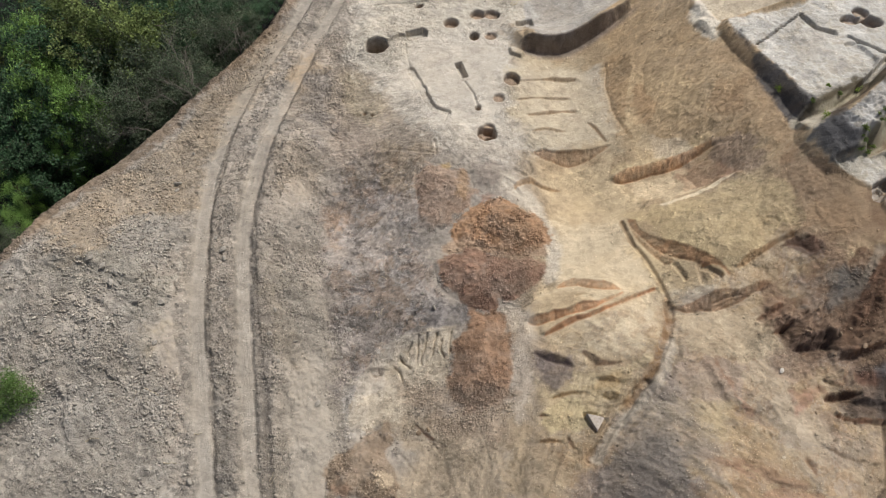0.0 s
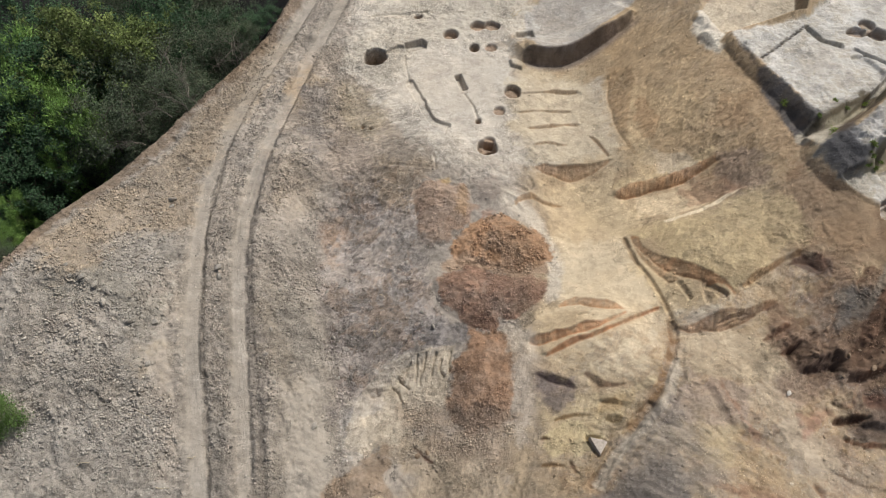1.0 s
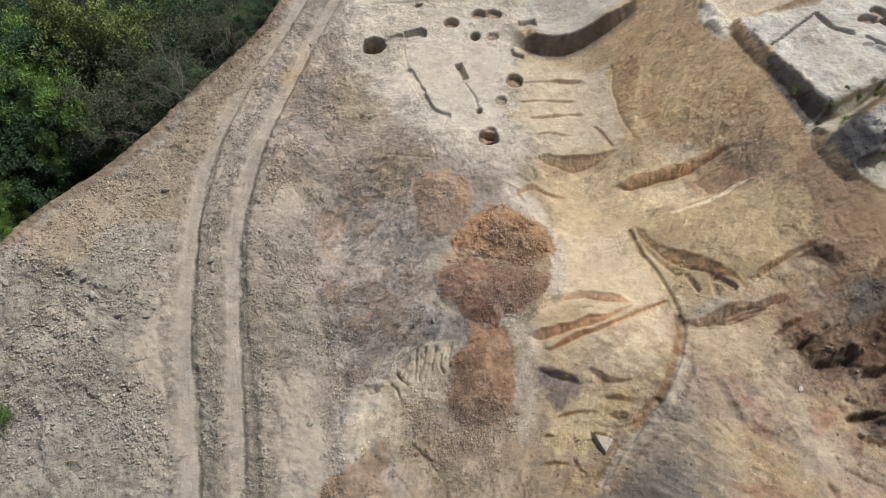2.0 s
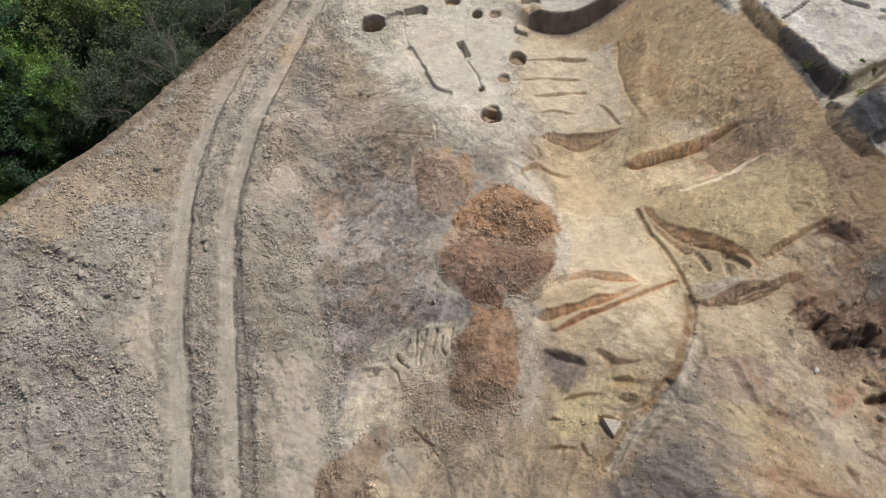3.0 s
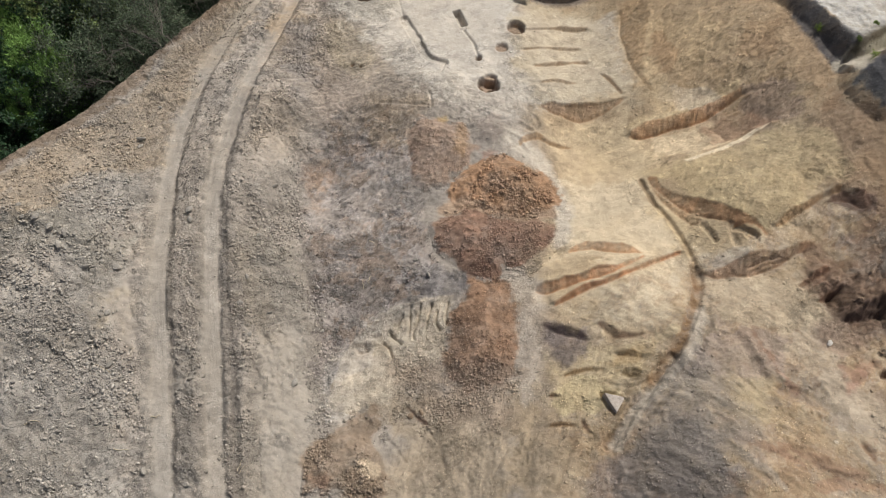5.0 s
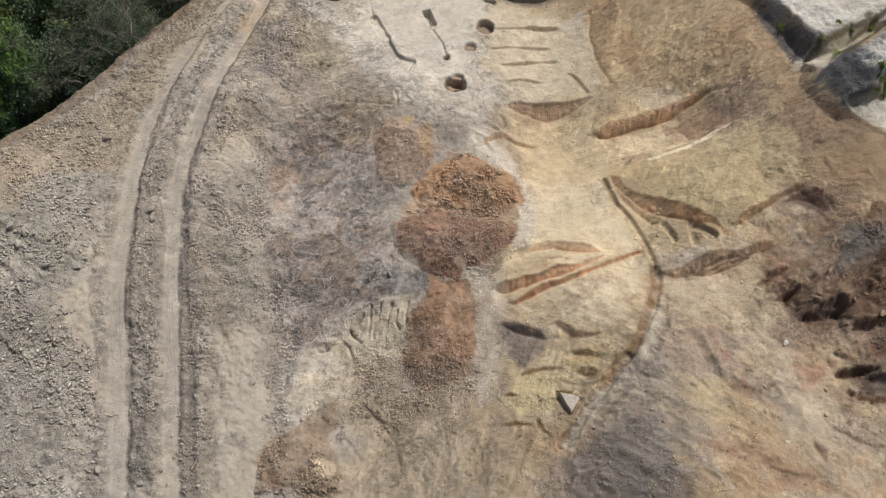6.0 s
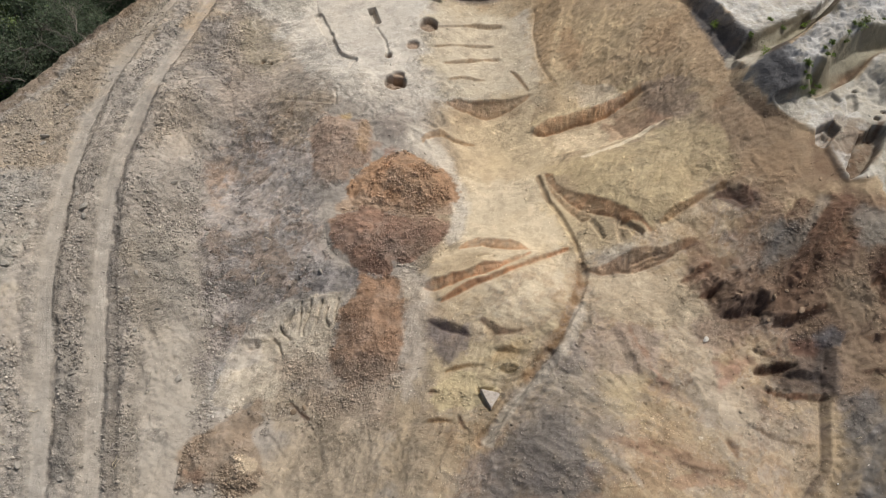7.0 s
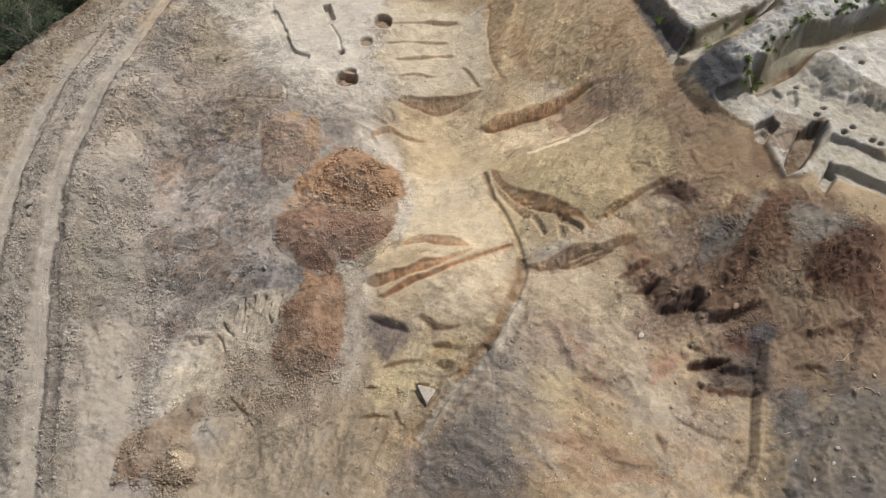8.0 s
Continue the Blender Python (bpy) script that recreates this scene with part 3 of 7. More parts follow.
groove([(-5.91, 18.61), (-4.71, 18.66), (-2.89, 18.76)], 0.1, 0.12, 0.1)

# the baulk left standing between the dig floor and the slope
BAULK = [(1.9, 14.82), (2.51, 15.07), (3.16, 15.02), (4.0, 15.09), (4.89, 15.27), (6.05, 15.76), (6.98, 16.17), (8.3, 16.82)]
w = window(BAULK, 3.5)
d, s, past, share = along(BAULK, X[w] * 0.7 + WX[w] * 0.3, Y[w] * 0.7 + WY[w] * 0.3)
k = 1.15 * smooth(0.0, 0.18, share) * (1 - 0.4 * smooth(0.75, 1, share)) * np.exp(-(np.maximum(past, 0) / 0.35) ** 2)
Z[w] += k * np.clip((s + 0.04 * RAG2[w]) / 0.34 + 1, 0, 1) * np.exp(-(np.maximum(s, 0) / 1.5) ** 2)
# shade painted on the wall's face and on the floor before it
FACES.append((w, 0.9 * smooth(0.12, 0.0, s) * smooth(-0.9, -0.45, s) * np.clip(k, 0, 1), 1 + 0.3 * RAG2[w], (124, 112, 104)))
cut([(1.97, 16.43), (2.22, 16.97), (3.15, 17.26), (3.21, 16.41), (2.64, 16.52)], 0.35, 0.12)
cut([(1.72, 14.68), (2.05, 14.72), (2.58, 14.34), (2.43, 13.98), (1.85, 14.19)], -0.25, 0.15)

# spoil heaps
HEAP_FLAT = [(-3.19, 6.33), (-2.69, 6.50), (-1.82, 6.35), (-1.19, 6.26), (-0.57, 6.12), (-0.45, 5.50), (-0.09, 4.99), (-0.47, 4.49), (-1.09, 3.76), (-1.57, 3.07), (-2.53, 2.68), (-3.01, 3.11), (-3.08, 4.21), (-3.23, 5.35)]
HEAP_GREY = [(-0.57, 6.31), (0.19, 6.61), (1.06, 6.33), (1.29, 5.75), (0.77, 5.15), (-0.09, 4.99), (-0.45, 5.37)]
HEAP_LOOSE = [(-1.57, 2.68), (-1.21, 3.42), (-0.37, 4.00), (0.15, 4.61), (0.89, 4.76), (1.49, 4.39), (1.97, 4.03), (2.56, 3.70), (2.99, 2.88), (3.09, 2.08), (2.51, 1.65), (1.68, 1.37), (0.77, 1.66), (-0.40, 1.85), (-1.22, 1.89)]
HEAP_RUST = [(-2.32, 1.22), (-1.93, 1.52), (-1.10, 1.72), (-0.16, 1.84), (0.05, 1.36), (1.17, 1.05), (2.14, 1.32), (2.67, 0.84), (2.49, 0.15), (2.20, -0.34), (1.55, -0.77), (0.75, -1.14), (0.31, -1.40), (-0.47, -1.34), (-1.02, -1.06), (-1.58, -0.62), (-2.08, 0.03), (-2.27, 0.73)]
HEAP_BROWN = [(-0.58, -1.45), (-0.03, -1.72), (0.63, -1.64), (0.92, -2.30), (0.98, -3.21), (1.16, -4.08), (1.03, -4.92), (0.80, -5.44), (0.28, -5.73), (-0.55, -5.88), (-1.27, -5.49), (-1.59, -4.72), (-1.48, -3.87), (-1.37, -2.95), (-0.93, -2.38)]
HEAP_LOW = [(-6.53, -8.87), (-6.35, -8.28), (-5.82, -7.64), (-5.16, -7.09), (-4.40, -6.52), (-3.86, -6.95), (-4.18, -7.76), (-3.70, -8.19), (-3.56, -9.18), (-3.73, -9.73), (-6.50, -9.80)]
DUSTY_TOP = [(-0.49, -2.18), (0.49, -2.18), (0.87, -3.22), (0.62, -4.34), (-0.12, -4.92), (-0.75, -4.28), (-0.84, -3.14)]
mound(HEAP_FLAT, 0.22, 0.7, 0.8)
mound(HEAP_GREY, 0.22, 0.5)
mound(HEAP_LOOSE, 0.40, 1.0, 0.8)
mound(HEAP_RUST, 0.52, 1.1, 0.8)
mound(HEAP_BROWN, 0.38, 1.1, 0.8)
mound(HEAP_LOW, 0.30, 0.8, 0.7)

# slabs of dried clay on the mound
cut([(-16.69, -4.55), (-16.24, -4.48), (-15.73, -4.70), (-15.77, -4.91), (-16.25, -4.81)], -0.10, 0.06)
cut([(-15.79, -4.78), (-15.28, -4.67), (-14.93, -4.89), (-15.07, -5.23), (-15.49, -5.22)], -0.14, 0.08)
cut([(-15.92, -7.50), (-15.43, -7.56), (-15.34, -7.79), (-15.83, -7.77)], -0.12, 0.08)
cut([(-17.91, -5.35), (-17.41, -5.26), (-17.13, -5.89), (-17.37, -6.06)], -0.12, 0.10)
for x, y, r, h in ((-18.48, 0.11, 0.8, 0.25), (-17.29, 0.04, 0.9, 0.28), (-15.74, -0.74, 0.8, 0.25), (-17.76, -1.93, 0.7, 0.2), (-15.49, -0.16, 0.5, 0.2), (-14.89, -3.85, 0.6, 0.2), (-15.33, 2.70, 0.8, 0.2), (-18.49, 3.90, 0.8, 0.2), (-8.82, -3.05, 0.5, 0.18), (-8.76, -0.81, 0.6, 0.2)):
    heap(x, y, r, r * 0.7, h, 30, 1.4)

# the pale scarp with its cracks
scarp([(-5.92, -6.61), (-5.73, -5.54), (-5.58, -4.63), (-4.98, -3.71), (-4.11, -2.92), (-3.33, -2.46), (-2.53, -2.34), (-1.32, -2.12)], 0.36, 0.60, (194, 184, 168), 0.6, 0.4)
cut([(-5.10, -4.01), (-4.71, -3.90), (-4.56, -4.17), (-4.95, -4.31)], 0.12, 0.08)
for crack in ([(-2.95, -2.49), (-2.98, -2.86), (-3.01, -3.52)], [(-2.53, -2.44), (-2.60, -2.71), (-2.72, -3.19)], [(-2.11, -2.40), (-2.24, -2.80), (-2.30, -3.37)], [(-1.52, -2.38), (-1.58, -2.82), (-1.54, -3.29)], [(-3.26, -2.78), (-3.37, -2.98), (-3.48, -3.22)], [(-3.79, -3.39), (-3.60, -3.69), (-3.28, -3.96)], [(-2.79, -3.18), (-2.85, -3.50), (-2.80, -3.79)], [(-4.00, -3.84), (-3.77, -4.11), (-3.65, -4.44)], [(-1.91, -2.69), (-1.96, -3.10), (-1.80, -3.49)]):
    groove(crack, 0.05, 0.20, 0.05)
face([(-2.95, -6.44), (-2.73, -6.57), (-2.42, -6.89), (-2.21, -7.06)], [(-3.01, -6.49), (-2.79, -6.68), (-2.52, -6.96), (-2.25, -7.11)], 1.2, (128, 92, 76), 0.2, 0.5)

# south-east: machine cuts
EARTHY = (146, 116, 92)
scarp([(16.36, -6.51), (16.96, -6.44), (17.60, -6.63)], 0.16, 0.2, EARTHY, 0.4, 1.0)
scarp([(16.59, -5.33), (17.46, -5.26), (18.18, -5.01)], 0.18, 0.2, EARTHY, 0.4, 1.0)
scarp([(17.36, -4.50), (17.53, -3.78), (17.28, -3.39)], -0.25, 0.3, EARTHY, 0.4, 1.0)
scarp([(14.19, -3.64), (15.05, -2.73), (15.96, -1.75), (16.99, -0.54)], 0.30, 0.55, (122, 94, 74), 0.6, 1.2)
scarp([(17.13, -3.84), (17.39, -3.40), (18.04, -3.10)], 0.22, 0.4, (120, 88, 66), 0.5, 1.2)
scarp([(17.25, -5.57), (18.17, -5.10), (19.58, -4.96)], 0.2, 0.4, (126, 98, 78), 0.5, 1.2)
scarp([(18.83, -2.71), (19.45, -2.91), (19.83, -3.30)], 0.25, 0.3, EARTHY, 0.5, 1.2)
scarp([(15.75, -9.04), (16.39, -8.35), (17.31, -7.86)], 0.2, 0.3, (132, 126, 120), 0.5, 1.0)

# the high terrace: pale platforms, a grey block, trenches between them
PLATFORM = [(12.19, 12.83), (13.03, 10.48), (13.95, 8.53), (14.40, 7.15), (14.69, 6.54), (15.94, 7.38), (17.85, 8.25), (20.48, 9.04), (25.00, 16.49), (19.51, 17.08), (16.21, 13.67), (15.78, 13.55)]
shelf(PLATFORM, 4.0, 0.5, (0.04, -0.14), (14.7, 6.6))
SIDE_FLOOR = [(14.14, 5.91), (14.37, 5.43), (15.96, 6.59), (18.55, 8.78), (20.45, 10.43), (20.06, 10.78), (18.39, 8.98), (17.26, 7.83), (15.70, 6.53)]
shelf(SIDE_FLOOR, 3.35, 0.10)
BLOCK = [(15.41, 5.37), (15.85, 5.79), (17.72, 7.38), (19.49, 9.54), (24.33, 9.87), (22.82, 7.82), (22.03, 7.50), (20.60, 6.88), (18.75, 6.54), (17.42, 5.67), (16.73, 4.79), (15.88, 4.62)]
shelf([(14.71, 5.24), (15.76, 5.96), (16.73, 5.65), (16.94, 5.06), (16.02, 4.19), (15.25, 4.02)], 3.9, 0.8)
shelf([(15.60, 5.22), (15.89, 5.64), (16.55, 5.76), (16.73, 5.05), (16.10, 4.76)], 4.35, 0.9)
shelf(BLOCK, 4.5, 0.35, (0.02, 0.02))
LOW_FLOOR = [(16.80, 4.65), (16.99, 4.39), (18.73, 5.45), (19.83, 6.27), (22.77, 7.40), (24.72, 8.38), (24.35, 7.21), (22.48, 7.02), (19.98, 6.03), (18.79, 5.24), (17.63, 4.42), (16.90, 4.24)]
shelf(LOW_FLOOR, 3.0, 0.5)
TERRACE = [(15.20, 3.76), (16.44, 4.05), (16.73, 3.88), (18.44, 4.83), (19.67, 5.99), (22.05, 6.86), (25.62, 7.62), (23.09, 0.03), (20.80, 1.13), (19.52, 1.49), (18.66, 0.52), (17.69, 0.22), (17.11, 0.27), (16.85, 1.23), (16.52, 2.31), (16.00, 2.71)]
shelf(TERRACE, 3.27, 0.15, (0.07, 0.02), (16.0, 3.0))
UPPER = [(19.39, 5.53), (21.74, 6.44), (25.25, 7.18), (23.53, 2.01), (21.17, 3.13), (20.52, 3.63), (19.90, 4.48)]
shelf(UPPER, 3.85, 1.0)
cut([(16.45, 2.47), (17.12, 2.88), (17.36, 2.47), (16.66, 1.67), (16.37, 1.86)], 0.45, 0.08)
cut([(16.51, 2.28), (16.92, 2.55), (17.03, 2.28), (16.65, 1.91)], 0.2, 0.06)
cut([(17.99, 2.12), (18.59, 2.55), (19.07, 2.50), (18.55, 1.54), (17.76, 0.52), (17.21, 0.27), (17.17, 0.65)], 0.6, 0.14)
cut([(17.00, 1.94), (17.84, 2.20), (17.86, 1.54), (17.26, 1.23)], 0.10, 0.15)
cut([(16.74, 3.94), (17.48, 4.22), (17.74, 3.82), (17.21, 3.32), (16.82, 3.48)], 0.16, 0.1)
cut([(17.93, 3.99), (18.32, 4.14), (18.19, 3.37), (17.80, 3.15)], 0.2, 0.08)
step([(19.27, 4.28), (19.88, 3.71), (20.67, 3.49), (21.33, 2.99)], 0.35, 0.2, 0.6)
# the slopes' olive-grey look in shade, partly put into their colour
OLIVE = (176, 169, 150)
scarp([(19.58, 5.69), (20.04, 4.86), (20.52, 4.23), (21.32, 3.50), (22.19, 2.76)], 0.5, 0.9, OLIVE, 0.8, 0.5, 0.6, 0.1)
scarp([(19.07, 2.66), (18.96, 1.62), (19.62, 0.90), (20.54, 0.40)], 0.3, 0.4, OLIVE, 0.5, 0.5, 0.5, 0.12)
LOWER = [(18.05, 0.80), (19.10, 1.79), (19.67, 1.58), (20.83, 0.75), (23.09, -0.48), (22.47, -2.35), (20.41, -0.73), (18.87, 0.05), (18.24, -0.49), (18.22, -0.00)]
shelf(LOWER, 3.25, 0.12)
cut([(18.71, 0.70), (19.40, 0.55), (20.79, -0.24), (22.77, -1.43), (22.62, -1.90), (20.43, -0.68), (19.03, 0.20)], 0.35, 0.08)
cut([(18.81, 0.75), (19.07, 0.35), (18.35, -0.61), (18.20, -0.25)], 0.55, 0.08)
for hole in ((18.35, 4.28), (19.12, 3.21), (18.77, 2.88), (19.51, 1.97), (19.89, 2.20), (20.43, 1.57), (20.67, 1.39), (20.24, 5.80), (20.75, 4.97)):
    pit(hole[0], hole[1], 0.12, 0.09, 0.35, 20, 0.03)
# the platform's own small cuts
groove([(15.92, 12.83), (16.35, 11.97), (17.05, 11.51)], 0.36, 0.32, 0.06)
cut([(17.29, 10.64), (18.00, 10.75), (18.48, 9.43), (18.09, 8.71), (17.33, 9.79)], 0.2, 0.15)
groove([(17.69, 11.13), (18.45, 10.46), (19.47, 9.36)], 0.2, 0.3, 0.06)
pit(18.85, 13.05, 0.42, 0.40, 0.3)
pit(18.18, 12.45, 0.50, 0.40, 0.35)
pit(19.11, 12.29, 0.55, 0.50, 0.5)
for k in range(15):
    a, b = (13.19, 10.69), (15.95, 13.07)
    pit(a[0] + (b[0] - a[0]) * k / 14, a[1] + (b[1] - a[1]) * k / 14, 0.10 + 0.02 * (k % 3), 0.075, 0.3, 0, 0.03)
for points, deep, size in ((BLOCK, 0.20, 0.8), (PLATFORM, 0.07, 0.9), (TERRACE, 0.06, 0.6), (LOWER, 0.05, 0.6)):
    w = window(points, 0.4)
    k = smooth(-0.25, 0.15, inside(points, X[w], Y[w]))
    f = fractal(X[w], Y[w], size, 5, 171, 0.66)
    Z[w] += k * deep * (np.floor(f * 6) + smooth(0.36, 0.64, f * 6 - np.floor(f * 6))) / 6 * 1.6 + k * 0.02 * fractal(X[w], Y[w], 0.14, 2, 173)
NOOK = [(11.20, 13.37), (11.78, 12.49), (12.20, 13.22), (11.12, 14.61), (12.23, 16.34), (16.41, 16.36), (15.93, 14.30), (12.56, 13.30)]
shelf(NOOK, 2.5, 0.3)

# lumps, clods, creases and scrape marks
FLAT = np.exp(-((X + 0.5) / 6) ** 2 - ((Y - 12.5) / 5.5) ** 2) + np.exp(-((X - 5) / 2.6) ** 2 - ((Y - 0.5) / 4) ** 2) + smooth(15.0, 16.0, X) * smooth(-2, -1, Y)
FLAT = np.clip(np.maximum(FLAT, 0.55 * smooth(1.5, 4, X + RAG) * smooth(-5, -3, Y + RAG)), 0, 1)
for sheet_of_dust in ([(-8.64, -3.91), (-7.27, -3.25), (-6.14, -5.82), (-6.42, -8.07), (-6.44, -10.80), (-7.65, -10.82), (-8.18, -7.33)], [(-14.40, -2.79), (-13.46, -1.98), (-12.70, -5.06), (-13.19, -5.30)], [(-17.72, -1.69), (-16.47, -1.84), (-15.83, -2.94), (-17.04, -2.81)], [(-9.89, 6.59), (-8.57, 5.67), (-8.21, 4.26), (-9.30, 3.88)], [(10.04, -6.48), (11.61, -6.46), (12.64, -8.32), (11.20, -8.74)], [(7.94, -2.54), (9.30, -2.58), (9.01, -4.64), (7.74, -5.07)], [(-0.79, -2.24), (0.65, -2.32), (0.79, -4.20), (-0.71, -4.76)]):
    w = window(sheet_of_dust, 0.8)
    FLAT[w] = np.maximum(FLAT[w], 0.95 * smooth(-0.3, 0.3, inside(sheet_of_dust, X[w], Y[w]) + 0.35 * RAG[w]))
EASY = smooth(2.0, 4.5, X + 3.2 * smooth(0.0, -2.5, Y) + 0.8 * RAG) * smooth(-1.0, 1.5, 15.5 - X + 1.5 * RAG) * (1 - smooth(11.0, 12.5, X + RAG) * smooth(3.0, 1.0, Y))
FLAT = np.clip(np.maximum(FLAT, 0.84 * EASY), 0, 1)
FLAT = np.maximum(FLAT, 0.45 * smooth(-8.0, -6.0, X + RAG))
WEST = 1 - smooth(-9, -4, X)
BEFORE = Z.copy()
Z += (0.11 * fractal(X, Y, 2.2, 4, 41) + 0.05 * fractal(X, Y, 0.5, 4, 53)) * (1 - 0.8 * FLAT)
Z += 0.012 * fractal(X, Y, 0.3, 2, 57)


def ledges(f, steps, hard):
    """Turns a smooth field into flat lumps with crisp edges."""
    t = f * steps
    i = np.floor(t)
    return (i + smooth(0.5 - hard, 0.5 + hard, t - i)) / steps


SOUTH = smooth(1.5, 3.5, X + RAG) * np.clip(smooth(-0.3, -2.0, Y + RAG - 0.25 * (X - 8)) + 0.55 * smooth(8.5, 10, X + RAG), 0, 1) * (1 - smooth(14.3, 15.0, X + 0.2 * RAG))
CLAY = smooth(-0.5, 0.5, inside([(-7.38, 6.15), (-5.65, 6.93), (-3.19, 6.63), (-2.75, 2.02), (-2.02, -0.44), (-0.89, -1.50), (-2.46, -2.62), (-4.23, -3.64), (-5.85, -5.55), (-6.82, -0.75), (-7.61, 1.47), (-7.75, 4.38)], X, Y) + 0.8 * RAG)


def plates(size, stretch, angle, seed):
    """Broken, tilted plates of dried or torn earth: their height and a tone for each."""
    c, s = math.cos(radians(angle)), math.sin(radians(angle))
    u, v = (X * c + Y * s) / (size * stretch) + 0.30 * RAG3, (-X * s + Y * c) / size + 0.30 * RAG + 0.15 * RAG2
    i, j = np.floor(u), np.floor(v)
    best, high, shade = np.full(X.shape, 1e9), np.zeros_like(X), np.zeros_like(X)
    for a in (-1, 0, 1):
        for b in (-1, 0, 1):
            p, q = i + a, j + b
            du, dv = u - p - 0.5 - 0.42 * lattice(p, q, seed), v - q - 0.5 - 0.42 * lattice(p, q, seed + 3)
            d = du * du + dv * dv
            near = d < best
            best = np.where(near, d, best)
            high = np.where(near, lattice(p, q, seed + 7) * du + lattice(p, q, seed + 9) * dv + 0.35 * lattice(p, q, seed + 11), high)
            shade = np.where(near, lattice(p, q, seed + 13), shade)
    return high, shade


TORN = smooth(11.3, 12.8, X + RAG) * smooth(4.0, 2.5, Y + RAG) * (1 - smooth(14.0, 15.0, X))
SLOPE = smooth(6.3, 7.5, X + 0.6 * RAG) * smooth(2.5, 4.0, Y + RAG) * (1 - smooth(14.0, 15.0, X + 0.3 * RAG))
PLATE_TONE = np.zeros_like(X)
for size, stretch, angle, seed, deep, tone, where in ((0.62, 1.6, 48, 201, 0.085, 0.09, CLAY), (0.26, 1.8, 48, 221, 0.05, 0.07, CLAY), (0.75, 1.5, 50, 241, 0.16, 0.07, TORN), (0.3, 1.7, 55, 261, 0.08, 0.06, TORN), (0.7, 1.3, -60, 281, 0.14, 0.04, WEST * smooth(-0.05, 0.2, RAG)), (0.28, 1.3, -40, 301, 0.10, 0.05, WEST * smooth(-0.15, 0.1, RAG3)), (0.6, 2.4, -38, 321, 0.07, 0.05, SOUTH * (1 - TORN)), (0.55, 2.2, 42, 341, 0.075, 0.06, SLOPE), (0.20, 2.4, 55, 361, 0.055, 0.09, SLOPE), (0.22, 2.0, -30, 381, 0.035, 0.06, SOUTH)):
    high, shade = plates(size, stretch, angle, seed)
    Z += 0.5 * deep * where * high
    PLATE_TONE += tone * where * shade
lump = fractal(X, Y, 1.5, 6, 61, 0.62)
Z += WEST * (0.34 * ledges(np.maximum(lump - 0.02, 0), 6, 0.14) + 0.05 * fractal(X, Y, 0.16, 2, 67))
Z += (1 - WEST) * (1 - FLAT) * (0.14 * ledges(fractal(X, Y, 1.1, 5, 63, 0.66), 5, 0.14) + 0.05 * fractal(X, Y, 0.16, 2, 69))
Z += FLAT * 0.02 * ledges(fractal(X, Y, 0.8, 4, 65), 5, 0.3)
CREASE = 1 - smooth(0.0, 0.035, np.abs(fractal(X, Y, 1.9, 4, 71)))
CREASE *= smooth(-0.1, 0.3, fractal(X, Y, 3.0, 2, 73))
Z -= 0.07 * CREASE * (1 - 0.9 * FLAT)

for track in (TRACK_A, TRACK_B):
    w = window(track, 1.0)
    calm = 0.85 * (1 - smooth(0.18, 0.42, along(track, X[w], Y[w])[0]))
    Z[w] = Z[w] * (1 - calm) + BEFORE[w] * calm


def scrape(points, angle, deep, tone, size=0.16, stretch=9.0, seed=5):
    """Marks of the digger's teeth and of brooms, all one way within an outline."""
    w = window(points, 0.6)
    k = smooth(-0.4, 0.4, inside(points, X[w], Y[w]) + 0.6 * RAG[w])
    c, s = math.cos(radians(angle)), math.sin(radians(angle))
    u, v = X[w] * c + Y[w] * s + 0.3 * RAG[w], -X[w] * s + Y[w] * c + 0.25 * RAG[w]
    g = 0.6 * grain(u / stretch, v, size, seed) + 0.4 * grain(u / stretch, v, size * 2.7, seed + 1)
    g *= 0.6 + 0.8 * np.abs(RAG3[w])
    Z[w] += 0.7 * deep * k * g
    MARKS[w] += 0.6 * tone * k * g
    mine = k * min(1.0, 2.6 * tone) > LIE[w][..., 2]
    LIE[w] = np.where(mine[..., None], np.stack([u / stretch, v, k * min(1.0, 2.6 * tone)], -1), LIE[w])


MARKS = np.zeros_like(X)
LIE = np.zeros(X.shape + (3,))
scrape([(-7.67, 6.72), (-3.07, 6.76), (-2.02, -0.44), (-3.80, -3.00), (-5.96, -3.95), (-7.50, 1.49)], 48, 0.08, 0.40, 0.15, 8, 5)
scrape([(-10.15, 14.27), (-4.32, 12.75), (-2.06, 7.63), (-6.63, 6.20), (-9.92, 8.88)], 22, 0.05, 0.30, 0.12, 9, 15)
scrape([(-7.76, 14.91), (-4.81, 21.48), (4.03, 21.49), (6.67, 13.81), (6.90, 8.55), (-0.32, 6.65), (-4.70, 10.37)], 8, 0.010, 0.07, 0.16, 10, 25)
scrape([(3.33, 3.25), (8.27, 2.09), (7.46, -3.62), (4.19, -5.02), (1.30, -2.38)], 85, 0.014, 0.09, 0.20, 9, 35)
scrape([(7.01, 3.11), (11.96, 3.91), (13.40, 0.95), (10.54, -0.63), (9.10, 0.11)], 62, 0.05, 0.30, 0.12, 8, 45)
scrape([(7.04, 17.41), (14.02, 12.52), (14.28, 5.63), (10.63, 6.39), (6.92, 9.63)], 40, 0.03, 0.10, 0.15, 3, 55)
scrape([(12.36, 5.15), (15.40, 4.54), (17.05, 0.59), (12.10, 1.37)], 30, 0.03, 0.10, 0.14, 3, 65)
scrape([(7.85, -2.00), (11.78, -2.34), (14.10, -5.51), (11.50, -11.26), (3.65, -10.84), (4.18, -7.11)], -38, 0.04, 0.12, 0.2, 4, 75)
